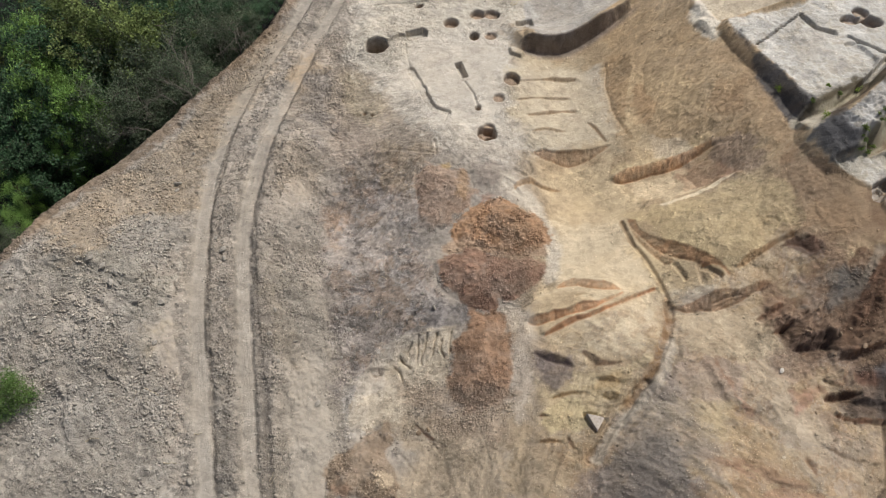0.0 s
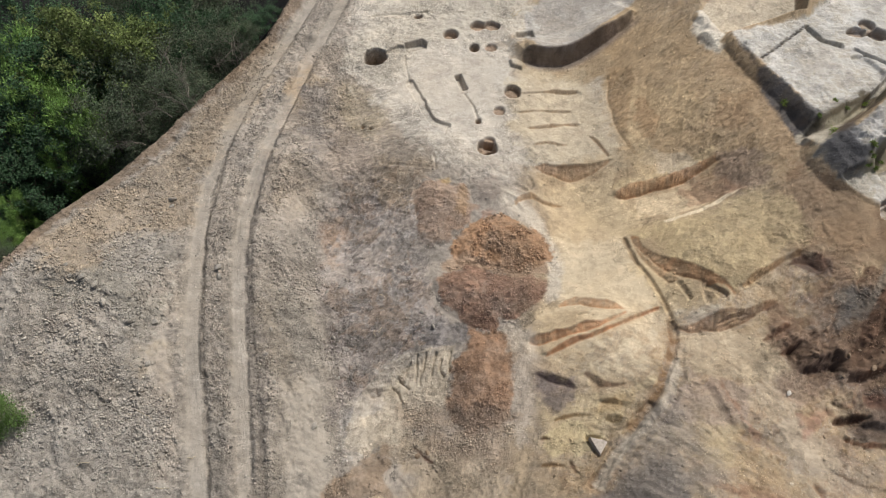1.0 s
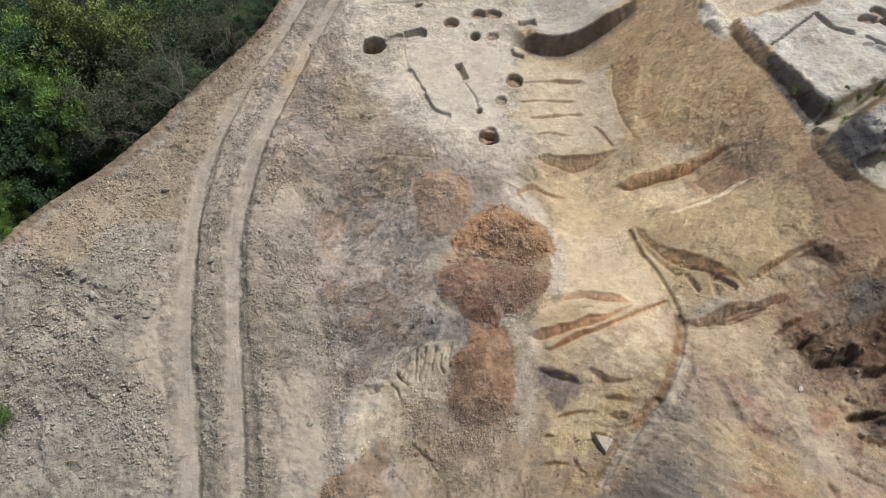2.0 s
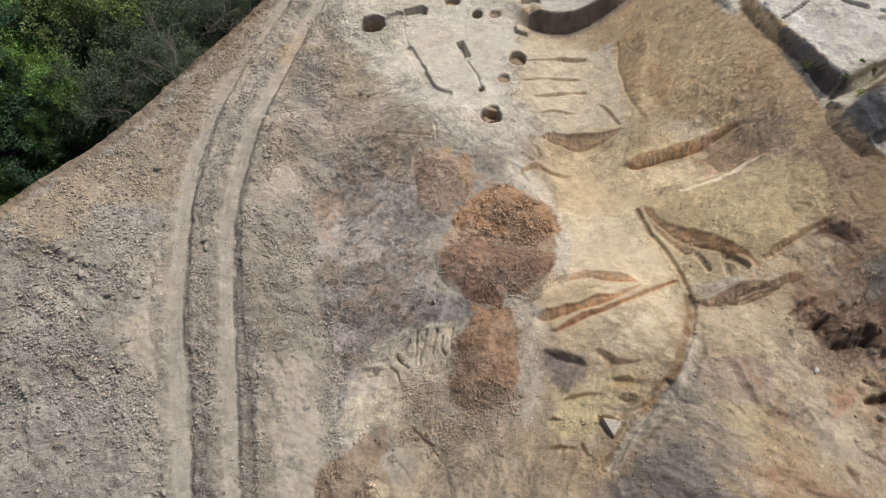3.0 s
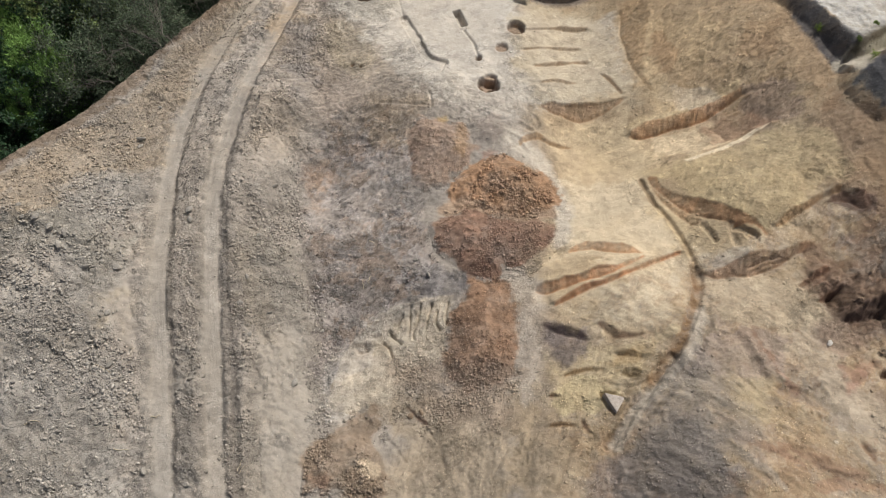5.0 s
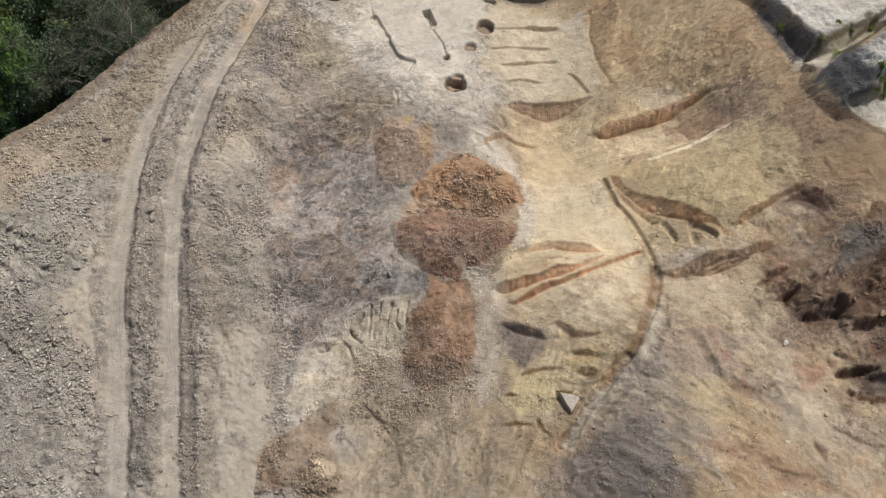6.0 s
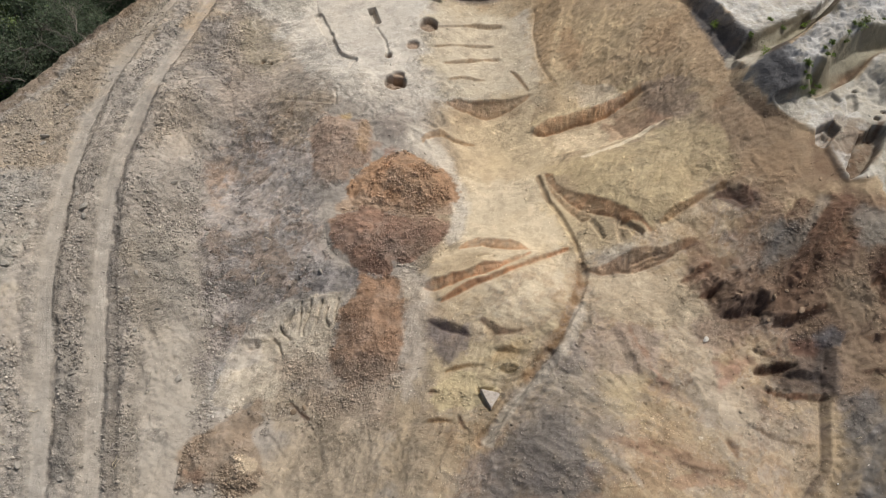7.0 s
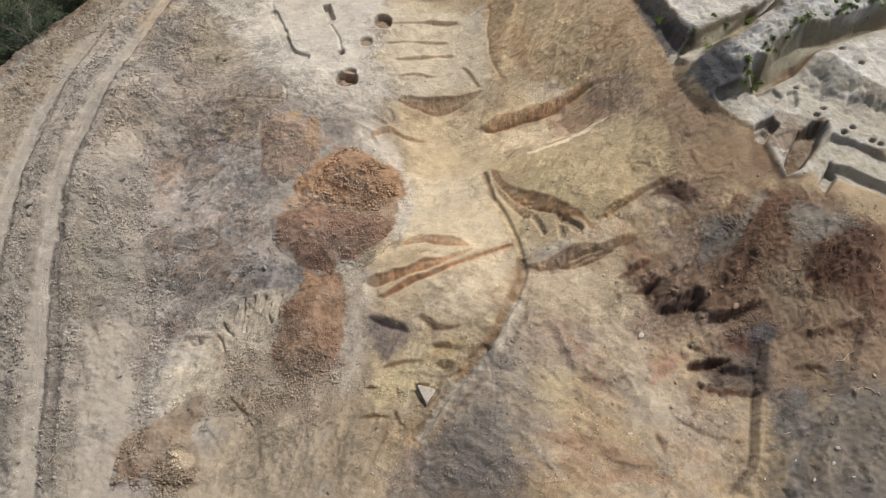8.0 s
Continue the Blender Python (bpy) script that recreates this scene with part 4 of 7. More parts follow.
scrape([(12.47, -0.93), (17.97, -0.30), (21.38, -2.30), (20.26, -7.60), (15.53, -7.71)], 50, 0.05, 0.14, 0.17, 4, 85)
scrape([(-4.03, -2.77), (1.14, -5.78), (1.44, -10.79), (-6.15, -10.80), (-5.44, -5.51)], 78, 0.05, 0.30, 0.14, 6, 95)
scrape([(1.27, -2.86), (6.03, -5.31), (4.05, -10.17), (1.07, -10.78)], 65, 0.07, 0.34, 0.14, 6, 105)
scrape([(8.15, -2.03), (9.62, -1.91), (11.93, -1.10), (12.19, -1.52), (9.73, -2.39), (8.14, -2.56)], 70, 0.12, 0.45, 0.10, 2.5, 135)
scrape([(11.29, -2.78), (14.07, -2.48), (14.24, -4.74), (12.03, -4.78)], 58, 0.14, 0.5, 0.11, 3, 145)
scrape([(6.35, 6.28), (11.04, 6.69), (11.08, 6.03), (6.40, 5.59)], 72, 0.08, 0.4, 0.09, 2.5, 155)
scrape([(2.05, 7.31), (6.45, 7.57), (6.35, 6.28), (3.52, 5.26), (1.72, 5.54)], 60, 0.06, 0.3, 0.12, 3, 165)
scrape([(-18.49, -1.94), (-13.71, -0.73), (-12.05, -10.17), (-17.31, -11.19)], -60, 0.02, 0.10, 0.24, 6, 115)
scrape([(-9.53, 0.16), (-6.25, -2.65), (-6.42, -8.07), (-8.40, -10.83)], -55, 0.03, 0.08, 0.35, 4, 125)

def torn(points, angle, deep, size, tone, seed):
    """Earth ripped into long broken ridges by the digger's bucket."""
    w = window(points, 0.8)
    k = smooth(-0.5, 0.5, inside(points, X[w], Y[w]) + 0.8 * RAG[w])
    c, s = math.cos(radians(angle)), math.sin(radians(angle))
    u, v = X[w] * c + Y[w] * s + 0.5 * RAG[w] + 0.2 * RAG3[w], -X[w] * s + Y[w] * c + 0.5 * RAG3[w]
    ridged = 1 - 2.4 * np.sqrt(np.abs(fractal(u / 3.2, v, size, 4, seed, 0.6)) + 0.002)
    clods = fractal(X[w], Y[w], 0.28, 3, seed + 5, 0.7)
    Z[w] += k * (deep * ridged + 0.4 * deep * clods)
    MARKS[w] += k * tone * (ridged - 0.5 + 0.6 * clods)


torn([(-5.63, 7.01), (-4.07, 6.36), (-3.17, 5.32), (-3.13, 2.85), (-2.52, 1.67), (-2.27, 0.03), (-0.91, -1.56), (-3.80, -2.40), (-5.95, -3.75), (-6.83, -2.98), (-7.13, 0.55), (-6.74, 4.17)], 48, 0.055, 0.5, 0.20, 451)
torn([(-7.13, 13.11), (-4.57, 12.19), (-3.59, 7.58), (-5.57, 5.78), (-7.48, 4.37), (-9.01, 5.79), (-7.89, 9.70)], 20, 0.05, 0.5, 0.14, 461)
torn([(5.13, -3.79), (7.78, -2.81), (10.83, -3.98), (11.67, -6.91), (11.41, -10.45), (4.94, -10.13), (3.42, -8.43)], -38, 0.05, 0.6, 0.16, 471)
torn([(7.63, 2.52), (10.67, 3.24), (13.08, 3.82), (13.73, 1.52), (12.16, 0.69), (10.40, -0.31), (9.17, 0.59)], 60, 0.03, 0.4, 0.10, 481)
for points in (HEAP_LOOSE, HEAP_RUST, HEAP_BROWN, HEAP_FLAT, HEAP_LOW):
    w = window(points, 0.4)
    k = smooth(-0.1, 0.25, inside(points, X[w], Y[w]))
    f = fractal(X[w], Y[w], 0.42, 4, 491, 0.7)
    Z[w] += k * (0.16 if points in (HEAP_LOOSE, HEAP_LOW) else 0.09) * f
    MARKS[w] += 0.22 * k * f
torn([(14.38, -0.05), (15.99, 0.11), (17.58, -0.37), (20.23, -1.26), (19.30, -6.45), (16.12, -6.23), (15.38, -5.38), (13.79, -5.05), (13.20, -3.57)], 64, 0.08, 0.8, 0.14, 401)
torn([(12.03, -1.71), (13.13, -2.49), (14.10, -3.36), (14.11, -5.13), (15.38, -5.38), (14.61, -7.07), (13.09, -7.26), (12.97, -5.61), (11.90, -3.39)], 42, 0.13, 0.8, 0.20, 411)
torn([(15.72, -7.39), (19.23, -6.82), (17.90, -10.86), (14.14, -10.58), (15.02, -9.21)], 60, 0.13, 1.0, 0.18, 421)
torn([(16.56, -0.44), (17.18, -0.54), (16.18, -2.10), (15.59, -2.96), (14.96, -3.86), (14.39, -4.52), (13.73, -4.36), (14.68, -3.03), (15.27, -2.18)], 56, 0.09, 0.5, 0.22, 511)
torn([(17.78, -2.61), (18.40, -1.98), (19.13, -2.10), (19.77, -2.71), (19.72, -4.21), (18.41, -4.56), (17.50, -3.86)], 64, 0.09, 0.5, 0.22, 521)
torn([(12.38, -2.37), (13.71, -3.36), (13.92, -3.85), (13.18, -4.03), (12.18, -4.30), (11.71, -3.38)], 50, 0.09, 0.5, 0.2, 531)
torn([(8.32, 12.10), (10.81, 11.06), (12.48, 8.51), (13.53, 5.47), (11.67, 4.16), (10.49, 6.53), (8.18, 7.32)], 48, 0.06, 0.5, 0.14, 431)
torn([(-2.00, -7.28), (1.60, -7.49), (2.37, -9.91), (-4.69, -9.84)], 70, 0.06, 0.6, 0.16, 441)

# fine lines left by the tyres
for track in (TRACK_A, TRACK_B):
    w = window(track, 1.0)
    d, side, past, share = along(track, X[w], Y[w])
    k = 0.55 * (1 - smooth(0.30, 0.48, d))
    long = np.hypot(*(np.diff(np.array(track), axis=0)).T).sum()
    LIE[w] = np.where((k > 0.01)[..., None], np.stack([share * long / 14, side * 1.3, k], -1), LIE[w])
# no streaks where the lie of two parts meets
jump = np.zeros_like(X)
for ax in (0, 1):
    gap = np.abs(np.diff(LIE[..., :2], axis=ax)).max(-1) > 0.25
    pad = [(0, 0), (0, 0)]
    pad[ax] = (0, 1)
    jump = np.maximum(jump, np.pad(gap, pad).astype(float))
for _ in range(5):
    jump = np.maximum.reduce([jump, 0.85 * np.roll(jump, 1, 0), 0.85 * np.roll(jump, -1, 0), 0.85 * np.roll(jump, 1, 1), 0.85 * np.roll(jump, -1, 1)])
LIE[..., 2] *= np.clip(1.6 - 2.2 * jump, 0, 1) * np.clip(0.55 + 1.1 * fractal(X, Y, 1.3, 4, 97), 0, 1)

# ---- the earths ----
EARTH[:] = srgb(165, 155, 141)
EARTH += (srgb(180, 158, 125) - EARTH) * smooth(0.5, 3.5, X + 0.8 * RAG)[..., None]
tint([(-19.59, -12.05), (-27.34, 7.34), (-13.27, 19.50), (-14.28, 10.44), (-14.71, 5.23), (-13.71, -0.73), (-12.65, -6.30), (-11.53, -11.93)], (164, 157, 145), 0.6)
tint([(-18.94, -0.44), (-18.05, 0.72), (-15.44, 0.43), (-13.77, -0.46), (-13.76, -2.49), (-16.53, -1.60), (-18.13, -1.70)], (158, 152, 139), 0.5, 0.8)
tint([(-20.02, -4.48), (-16.62, -4.91), (-14.00, -6.78), (-12.94, -10.20), (-18.05, -11.19)], (163, 156, 144), 0.9, 0.8)
tint([(-14.45, -3.03), (-13.27, -2.45), (-12.74, -5.06), (-13.32, -5.10)], (170, 155, 130), 0.5, 0.7)
tint([(-21.33, 2.26), (-19.18, 3.51), (-16.90, 6.97), (-14.36, 10.84), (-12.83, 16.62), (-10.44, 16.60), (-11.47, 11.65), (-13.67, 7.38), (-13.65, 3.84), (-16.08, 2.61), (-17.84, 0.14)], (165, 148, 124), 0.5, 0.8)
for track in (TRACK_A, TRACK_B):
    vein(track, 0.95, (154, 147, 134), 0.5, 0.6)
vein(RUT_A, 0.2, (136, 126, 112), 0.6, 1.0)
vein(RUT_B, 0.5, (130, 122, 112), 0.6, 1.0)
vein([(-10.28, -9.37), (-10.72, -7.02), (-11.08, -4.96)], 0.6, (132, 126, 116), 0.7)
tint([(-9.53, 0.16), (-7.59, 0.27), (-6.25, -2.65), (-5.87, -5.32), (-6.42, -8.07), (-6.53, -10.80), (-8.40, -10.83), (-8.82, -6.10)], (160, 151, 136), 0.4, 0.8)
tint([(-9.63, -0.68), (-8.61, -2.08), (-8.00, -4.27), (-8.56, -4.78), (-9.22, -3.11)], (160, 148, 130), 0.4, 0.7)
# violet-grey clay between road and heaps
tint([(-8.00, 4.61), (-6.69, 7.11), (-4.10, 7.18), (-3.05, 5.40), (-2.51, 2.01), (-2.02, -0.44), (-0.89, -1.50), (-2.46, -2.62), (-4.23, -3.64), (-5.85, -5.55), (-6.41, -3.57), (-7.04, -0.78), (-7.72, 1.44)], (168, 157, 146), 0.5)
tint([(-5.64, 6.78), (-3.58, 6.81), (-3.28, 4.31), (-5.29, 4.73)], (150, 134, 122), 0.4, 0.7)
tint([(-3.84, -1.39), (-0.65, -1.00), (-0.45, -2.01), (-2.46, -2.39), (-4.03, -2.77)], (112, 108, 106), 0.3, 0.9)
tint([(-6.21, 0.13), (-3.90, 0.68), (-2.92, -1.66), (-4.70, -2.76), (-6.25, -2.65)], (136, 129, 122), 0.5, 0.6)
tint([(-7.98, 4.32), (-6.51, 3.96), (-6.37, 1.93), (-7.27, 1.54)], (160, 128, 98), 0.5, 0.6)
tint([(-4.26, 3.80), (-3.02, 3.45), (-3.10, 1.76), (-4.19, 2.09)], (158, 152, 145), 0.3, 0.6)
# ochre ground before the pale floor
tint([(-10.32, 15.65), (-7.13, 16.39), (-4.32, 12.75), (-2.06, 7.63), (-4.08, 6.31), (-6.88, 6.19), (-9.44, 7.10), (-10.36, 11.63)], (173, 159, 141), 0.6, 0.8)
tint([(-7.18, 13.28), (-4.60, 12.76), (-4.47, 9.82), (-6.84, 9.21)], (168, 154, 126), 0.5, 0.6)
tint([(-5.15, 7.52), (-2.56, 7.02), (-2.79, 4.85), (-4.54, 4.95)], (166, 149, 126), 0.4, 0.8)
tint([(-10.86, 8.14), (-8.24, 7.59), (-7.53, 4.70), (-9.30, 3.88)], (168, 155, 137), 0.5, 0.8)
tint([(-10.54, 12.95), (-9.33, 14.70), (-8.36, 13.76), (-9.07, 10.27)], (168, 148, 120), 0.4, 0.7)
# the pale dig floor
tint([(-6.39, 13.48), (-7.72, 14.45), (-6.86, 21.17), (4.03, 21.49), (3.47, 17.12), (1.47, 16.04), (1.98, 13.58), (6.67, 13.81), (6.90, 8.55), (4.32, 7.57), (2.55, 7.46), (1.37, 6.24), (-0.32, 6.65), (-2.59, 8.36), (-4.70, 10.37)], (203, 194, 178), 0.5)
tint([(-7.76, 14.91), (-6.02, 18.13), (-4.81, 21.48), (4.03, 21.49), (3.84, 17.95), (-2.69, 16.03), (-5.14, 13.43)], (194, 185, 166), 0.6, 0.6)
tint([(1.89, 14.20), (6.24, 14.55), (6.75, 10.14), (7.13, 7.21), (5.21, 7.38), (2.34, 7.99), (1.97, 10.33)], (194, 178, 148), 0.5, 0.8)
tint([(-1.04, 7.12), (1.04, 7.91), (2.27, 6.46), (1.72, 5.54), (-0.54, 6.29)], (190, 180, 165), 0.4, 0.7)
# sandy floor
tint([(2.26, 6.17), (6.42, 7.13), (7.04, 3.28), (7.79, -1.22), (7.46, -3.62), (6.03, -5.31), (4.19, -5.02), (2.52, -3.05), (1.30, -2.38), (3.00, 0.07), (3.58, 3.27)], (204, 182, 146), 0.4)
tint([(3.58, 3.27), (6.72, 2.69), (7.52, -0.93), (4.88, -1.58), (2.91, -0.83)], (212, 194, 162), 0.4, 0.8)
tint([(3.96, -2.45), (7.33, -1.44), (7.06, -4.10), (5.54, -4.61), (4.24, -4.21)], (212, 194, 162), 0.4, 0.8)
tint([(4.37, 6.26), (6.35, 6.28), (7.65, 4.18), (6.84, 3.35), (4.65, 3.97)], (202, 180, 142), 0.4, 0.8)
vein([(1.34, 5.45), (2.41, 4.28), (3.10, 2.91), (3.28, 1.31), (3.00, 0.07)], 0.8, (208, 196, 176), 0.8)
vein([(1.33, -1.64), (1.53, -2.89), (1.36, -4.70), (0.89, -6.83), (0.43, -8.05)], 1.1, (202, 188, 168), 0.9)
vein(CHANNEL, 0.28, (138, 116, 88), 0.8)
vein(CHANNEL[3:10], 0.48, (150, 118, 84), 0.8)
# eastern slopes
tint([(7.04, 17.41), (14.02, 12.52), (14.28, 5.63), (12.19, 4.11), (10.63, 6.39), (7.96, 6.11), (6.92, 9.63)], (184, 160, 124), 0.5)
tint([(7.45, 16.28), (8.91, 14.19), (8.72, 9.35), (7.50, 8.61), (6.97, 11.75)], (174, 148, 112), 0.5, 0.7)
tint([(13.15, 12.78), (13.70, 9.83), (14.28, 5.63), (13.10, 5.29), (12.29, 9.08)], (162, 137, 108), 0.5, 0.8)
tint([(7.88, 5.52), (10.36, 5.72), (12.32, 4.89), (11.85, 4.28), (10.37, 3.80), (8.43, 3.71)], (190, 166, 130), 0.4, 0.8)
tint([(9.96, 5.89), (11.76, 6.29), (12.90, 5.13), (11.62, 4.09), (10.46, 4.16)], (140, 114, 90), 0.4, 0.8)
tint([(7.01, 3.11), (8.63, 3.64), (11.96, 3.91), (13.51, 3.27), (13.40, 0.95), (10.54, -0.63), (9.10, 0.11)], (184, 162, 124), 0.4)
tint([(12.36, 4.02), (15.40, 4.54), (17.99, 3.85), (17.05, 0.59), (13.38, 0.83), (12.10, 1.37)], (172, 147, 116), 0.6, 0.9)
tint([(11.48, 2.76), (13.66, 2.17), (14.56, 1.00), (12.29, 0.35), (11.01, -0.03)], (164, 136, 100), 0.5, 0.6)
tint([(6.97, 2.26), (9.23, -0.38), (9.90, -1.18), (7.95, -1.49), (7.36, 0.11)], (205, 182, 142), 0.4, 0.8)
tint([(8.18, -1.28), (9.90, -1.18), (9.41, -2.00), (8.20, -2.30)], (190, 180, 162), 0.3, 0.7)
tint([(12.09, 0.36), (14.47, 0.54), (14.10, -0.43), (12.41, -0.31)], (118, 92, 76), 0.3, 0.8)
tint([(11.73, -1.10), (14.39, -0.60), (16.28, -2.30), (15.82, -5.65), (12.92, -5.85), (11.89, -4.57), (11.81, -3.23)], (138, 114, 91), 0.5, 0.9)
tint([(10.58, -0.21), (12.83, -0.13), (14.24, -1.45), (11.93, -1.10)], (172, 152, 122), 0.5, 0.8)
tint([(12.56, -2.39), (13.94, -3.29), (14.10, -5.51), (12.66, -4.59)], (118, 92, 70), 0.4, 0.6)
# southern ground
tint([(7.85, -2.00), (11.78, -2.34), (12.65, -5.43), (10.86, -7.08), (8.07, -6.34), (7.25, -4.59)], (180, 162, 136), 0.5)
tint([(-5.90, -6.84), (-5.73, -5.54), (-5.58, -4.63), (-4.98, -3.71), (-4.11, -2.92), (-3.33, -2.46), (-1.32, -2.21), (-1.57, -3.59), (-3.32, -4.35), (-4.55, -6.16), (-5.29, -7.35)], (194, 184, 167), 0.25, 0.95)
tint([(-5.88, -7.08), (-5.85, -5.55), (-5.48, -4.92), (-5.03, -5.24), (-4.97, -6.18), (-5.32, -6.90)], (198, 192, 182), 0.2, 0.8)
tint([(-3.32, -4.35), (-1.57, -3.59), (-1.36, -5.81), (-3.66, -7.06), (-4.73, -6.64)], (176, 160, 138), 0.4, 0.8)
tint([(-7.48, 10.37), (-5.73, 8.45), (-5.65, 6.93), (-7.65, 6.42), (-8.28, 7.93)], (164, 150, 136), 0.4, 0.7)
tint([(-9.41, 12.93), (-8.28, 12.89), (-7.47, 7.38), (-8.41, 6.61), (-9.21, 9.36)], (146, 139, 131), 0.35, 0.8)
tint([(-3.93, -5.69), (1.13, -6.00), (1.44, -10.79), (-6.15, -10.80), (-3.62, -7.94)], (172, 156, 132), 0.6, 0.9)
tint([(1.70, -2.91), (2.49, -3.60), (2.19, -5.22), (1.15, -5.57), (1.25, -3.33)], (172, 158, 140), 0.4, 0.7)
tint([(2.19, -5.22), (6.13, -4.48), (6.21, -5.34), (4.36, -7.13), (2.44, -7.37)], (194, 175, 138), 0.5, 0.8)
tint([(0.93, -5.98), (2.41, -7.77), (4.05, -10.17), (0.31, -10.77)], (176, 156, 126), 0.5, 0.8)
tint([(4.00, -7.09), (6.04, -6.57), (7.33, -8.90), (7.61, -11.27), (2.93, -10.82), (4.01, -8.69)], (158, 146, 132), 0.7, 0.9)
tint([(4.47, -7.76), (6.47, -8.57), (7.57, -10.01), (4.92, -9.75)], (130, 122, 116), 0.7, 0.7)
tint([(5.85, -5.29), (7.63, -4.61), (9.63, -6.49), (7.58, -8.09), (5.97, -6.99)], (176, 158, 128), 0.5, 0.8)
tint([(7.97, -6.77), (9.84, -6.48), (9.17, -8.86), (7.96, -8.53)], (180, 162, 128), 0.4, 0.5)
tint([(8.03, -8.31), (11.57, -8.73), (12.02, -9.86), (8.70, -10.35)], (164, 138, 110), 0.4, 0.6)
vein([(9.01, -4.64), (9.24, -5.48), (9.68, -6.28), (10.59, -6.67)], 0.8, (140, 112, 84), 0.6)
tint([(10.09, -6.27), (12.00, -6.46), (13.17, -8.50), (11.88, -10.22), (10.82, -8.75)], (158, 145, 124), 0.4, 0.8)
tint([(12.03, -4.78), (13.62, -5.08), (13.40, -7.91), (12.25, -6.88)], (136, 104, 80), 0.4, 0.7)
tint([(12.47, -0.93), (15.26, -1.05), (17.97, -0.30), (19.99, -2.32), (20.26, -7.60), (15.53, -7.71), (13.89, -5.66), (12.66, -3.48)], (140, 116, 96), 0.6, 0.85)
tint([(16.98, -1.56), (18.86, -1.47), (19.08, -2.31), (17.24, -2.22)], (136, 130, 116), 0.4, 0.7)
tint([(15.09, -2.33), (16.79, -0.63), (17.02, -1.35), (15.52, -3.21)], (118, 92, 74), 0.3, 0.7)
tint([(17.58, -2.45), (20.07, -1.91), (20.18, -4.96), (17.57, -4.15)], (126, 98, 78), 0.4, 0.8)
tint([(14.16, -1.22), (15.37, -1.53), (15.24, -2.57), (14.40, -2.36)], (124, 120, 112), 0.3, 0.7)
tint([(15.70, -7.72), (19.21, -6.83), (21.37, -7.56), (19.30, -12.04), (14.35, -11.68)], (124, 119, 113), 0.5, 0.9)
tint([(12.16, -7.25), (15.18, -7.70), (14.58, -10.19), (12.12, -10.34), (11.46, -9.08)], (170, 152, 128), 0.4, 0.8)
tint([(15.96, -3.27), (16.73, -3.53), (17.55, -4.33), (17.29, -5.21), (16.14, -4.39)], (152, 132, 106), 0.3, 0.8)
tint([(12.99, -6.13), (14.23, -5.88), (15.25, -6.34), (14.93, -7.19), (13.33, -6.95)], (110, 84, 66), 0.3, 0.7)
# crusts, rusty patches and grey smears mixed by the digger
MX = X + 0.5 * fractal(X, Y, 2.4, 4, 101) + 0.25 * fractal(X, Y, 0.6, 4, 103)
MY = Y + 0.5 * fractal(X, Y, 2.4, 4, 105) + 0.25 * fractal(X, Y, 0.6, 4, 107)
for size, seed, colour, much, where in ((1.6, 111, (200, 186, 162), 0.20, SOUTH), (1.3, 113, (150, 112, 80), 0.25, SOUTH), (1.8, 115, (134, 126, 120), 0.30, SOUTH), (0.7, 117, (208, 196, 176), 0.17, SOUTH), (0.6, 118, (126, 100, 76), 0.21, SOUTH),
                                        (1.1, 119, (186, 178, 170), 0.45, CLAY), (0.8, 121, (112, 107, 101), 0.4, CLAY), (0.9, 123, (166, 138, 112), 0.35, CLAY)):
    f = fractal(MX, MY, 0.7 * size, 6, seed, 0.75)
    k = much * where * smooth(0.10, 0.18, f)
    EARTH += (srgb(*colour) - EARTH) * k[..., None]
tint([(11.50, 3.46), (13.85, 4.91), (15.69, 3.64), (16.32, 2.33), (17.23, 0.75), (16.11, -0.28), (13.17, 0.49)], (148, 124, 99), 0.5, 0.8)
tint([(11.69, 11.72), (13.22, 10.96), (14.04, 6.77), (13.61, 4.49), (11.98, 6.67)], (166, 136, 104), 0.5, 0.6)
tint([(15.93, -0.25), (17.74, 0.45), (18.43, -0.79), (16.89, -2.19), (15.85, -1.85)], (124, 98, 76), 0.4, 0.6)
tint([(18.09, -2.68), (20.07, -1.91), (20.24, -4.59), (17.92, -4.17)], (130, 99, 77), 0.4, 0.6)
# a hollow's darkness, given by colour alone
tint([(15.56, -9.72), (16.03, -9.24), (16.17, -10.27), (15.94, -10.90), (15.52, -10.70)], (104, 102, 100), 0.3, 0.7)
# the shadowed trench below that step, darkened in the earth's colour
tint([(14.74, -4.78), (15.76, -5.16), (15.59, -7.03), (14.94, -7.58), (13.95, -7.16)], (106, 94, 84), 0.3, 0.75)
tint([(7.55, 17.11), (14.02, 12.52), (14.28, 5.63), (12.36, 5.15), (7.97, 6.26), (7.14, 9.51)], (186, 160, 124), 0.4, 0.55)
tint([(-5.81, -6.94), (-5.83, -6.15), (-5.44, -5.30), (-4.68, -4.66), (-4.23, -3.72), (-3.47, -2.93), (-2.15, -2.33), (-1.26, -2.15), (-1.45, -3.06), (-1.62, -4.18), (-2.02, -4.82), (-2.88, -5.18), (-3.69, -5.82), (-4.45, -6.53)], (198, 184, 160), 0.10, 0.85)
tint([(2.53, -5.30), (3.46, -4.56), (5.42, -4.58), (6.62, -4.07), (6.89, -4.29), (6.14, -5.11), (5.06, -5.86), (4.00, -6.20), (2.81, -6.30)], (194, 174, 136), 0.15, 0.7)
tint([(4.03, -5.35), (5.22, -4.73), (6.17, -4.68), (5.94, -5.27), (4.78, -5.71)], (168, 140, 96), 0.12, 0.5)
tint([(2.21, -6.24), (3.43, -5.79), (4.56, -6.47), (3.96, -7.01), (2.60, -7.00)], (200, 182, 140), 0.08, 0.8)
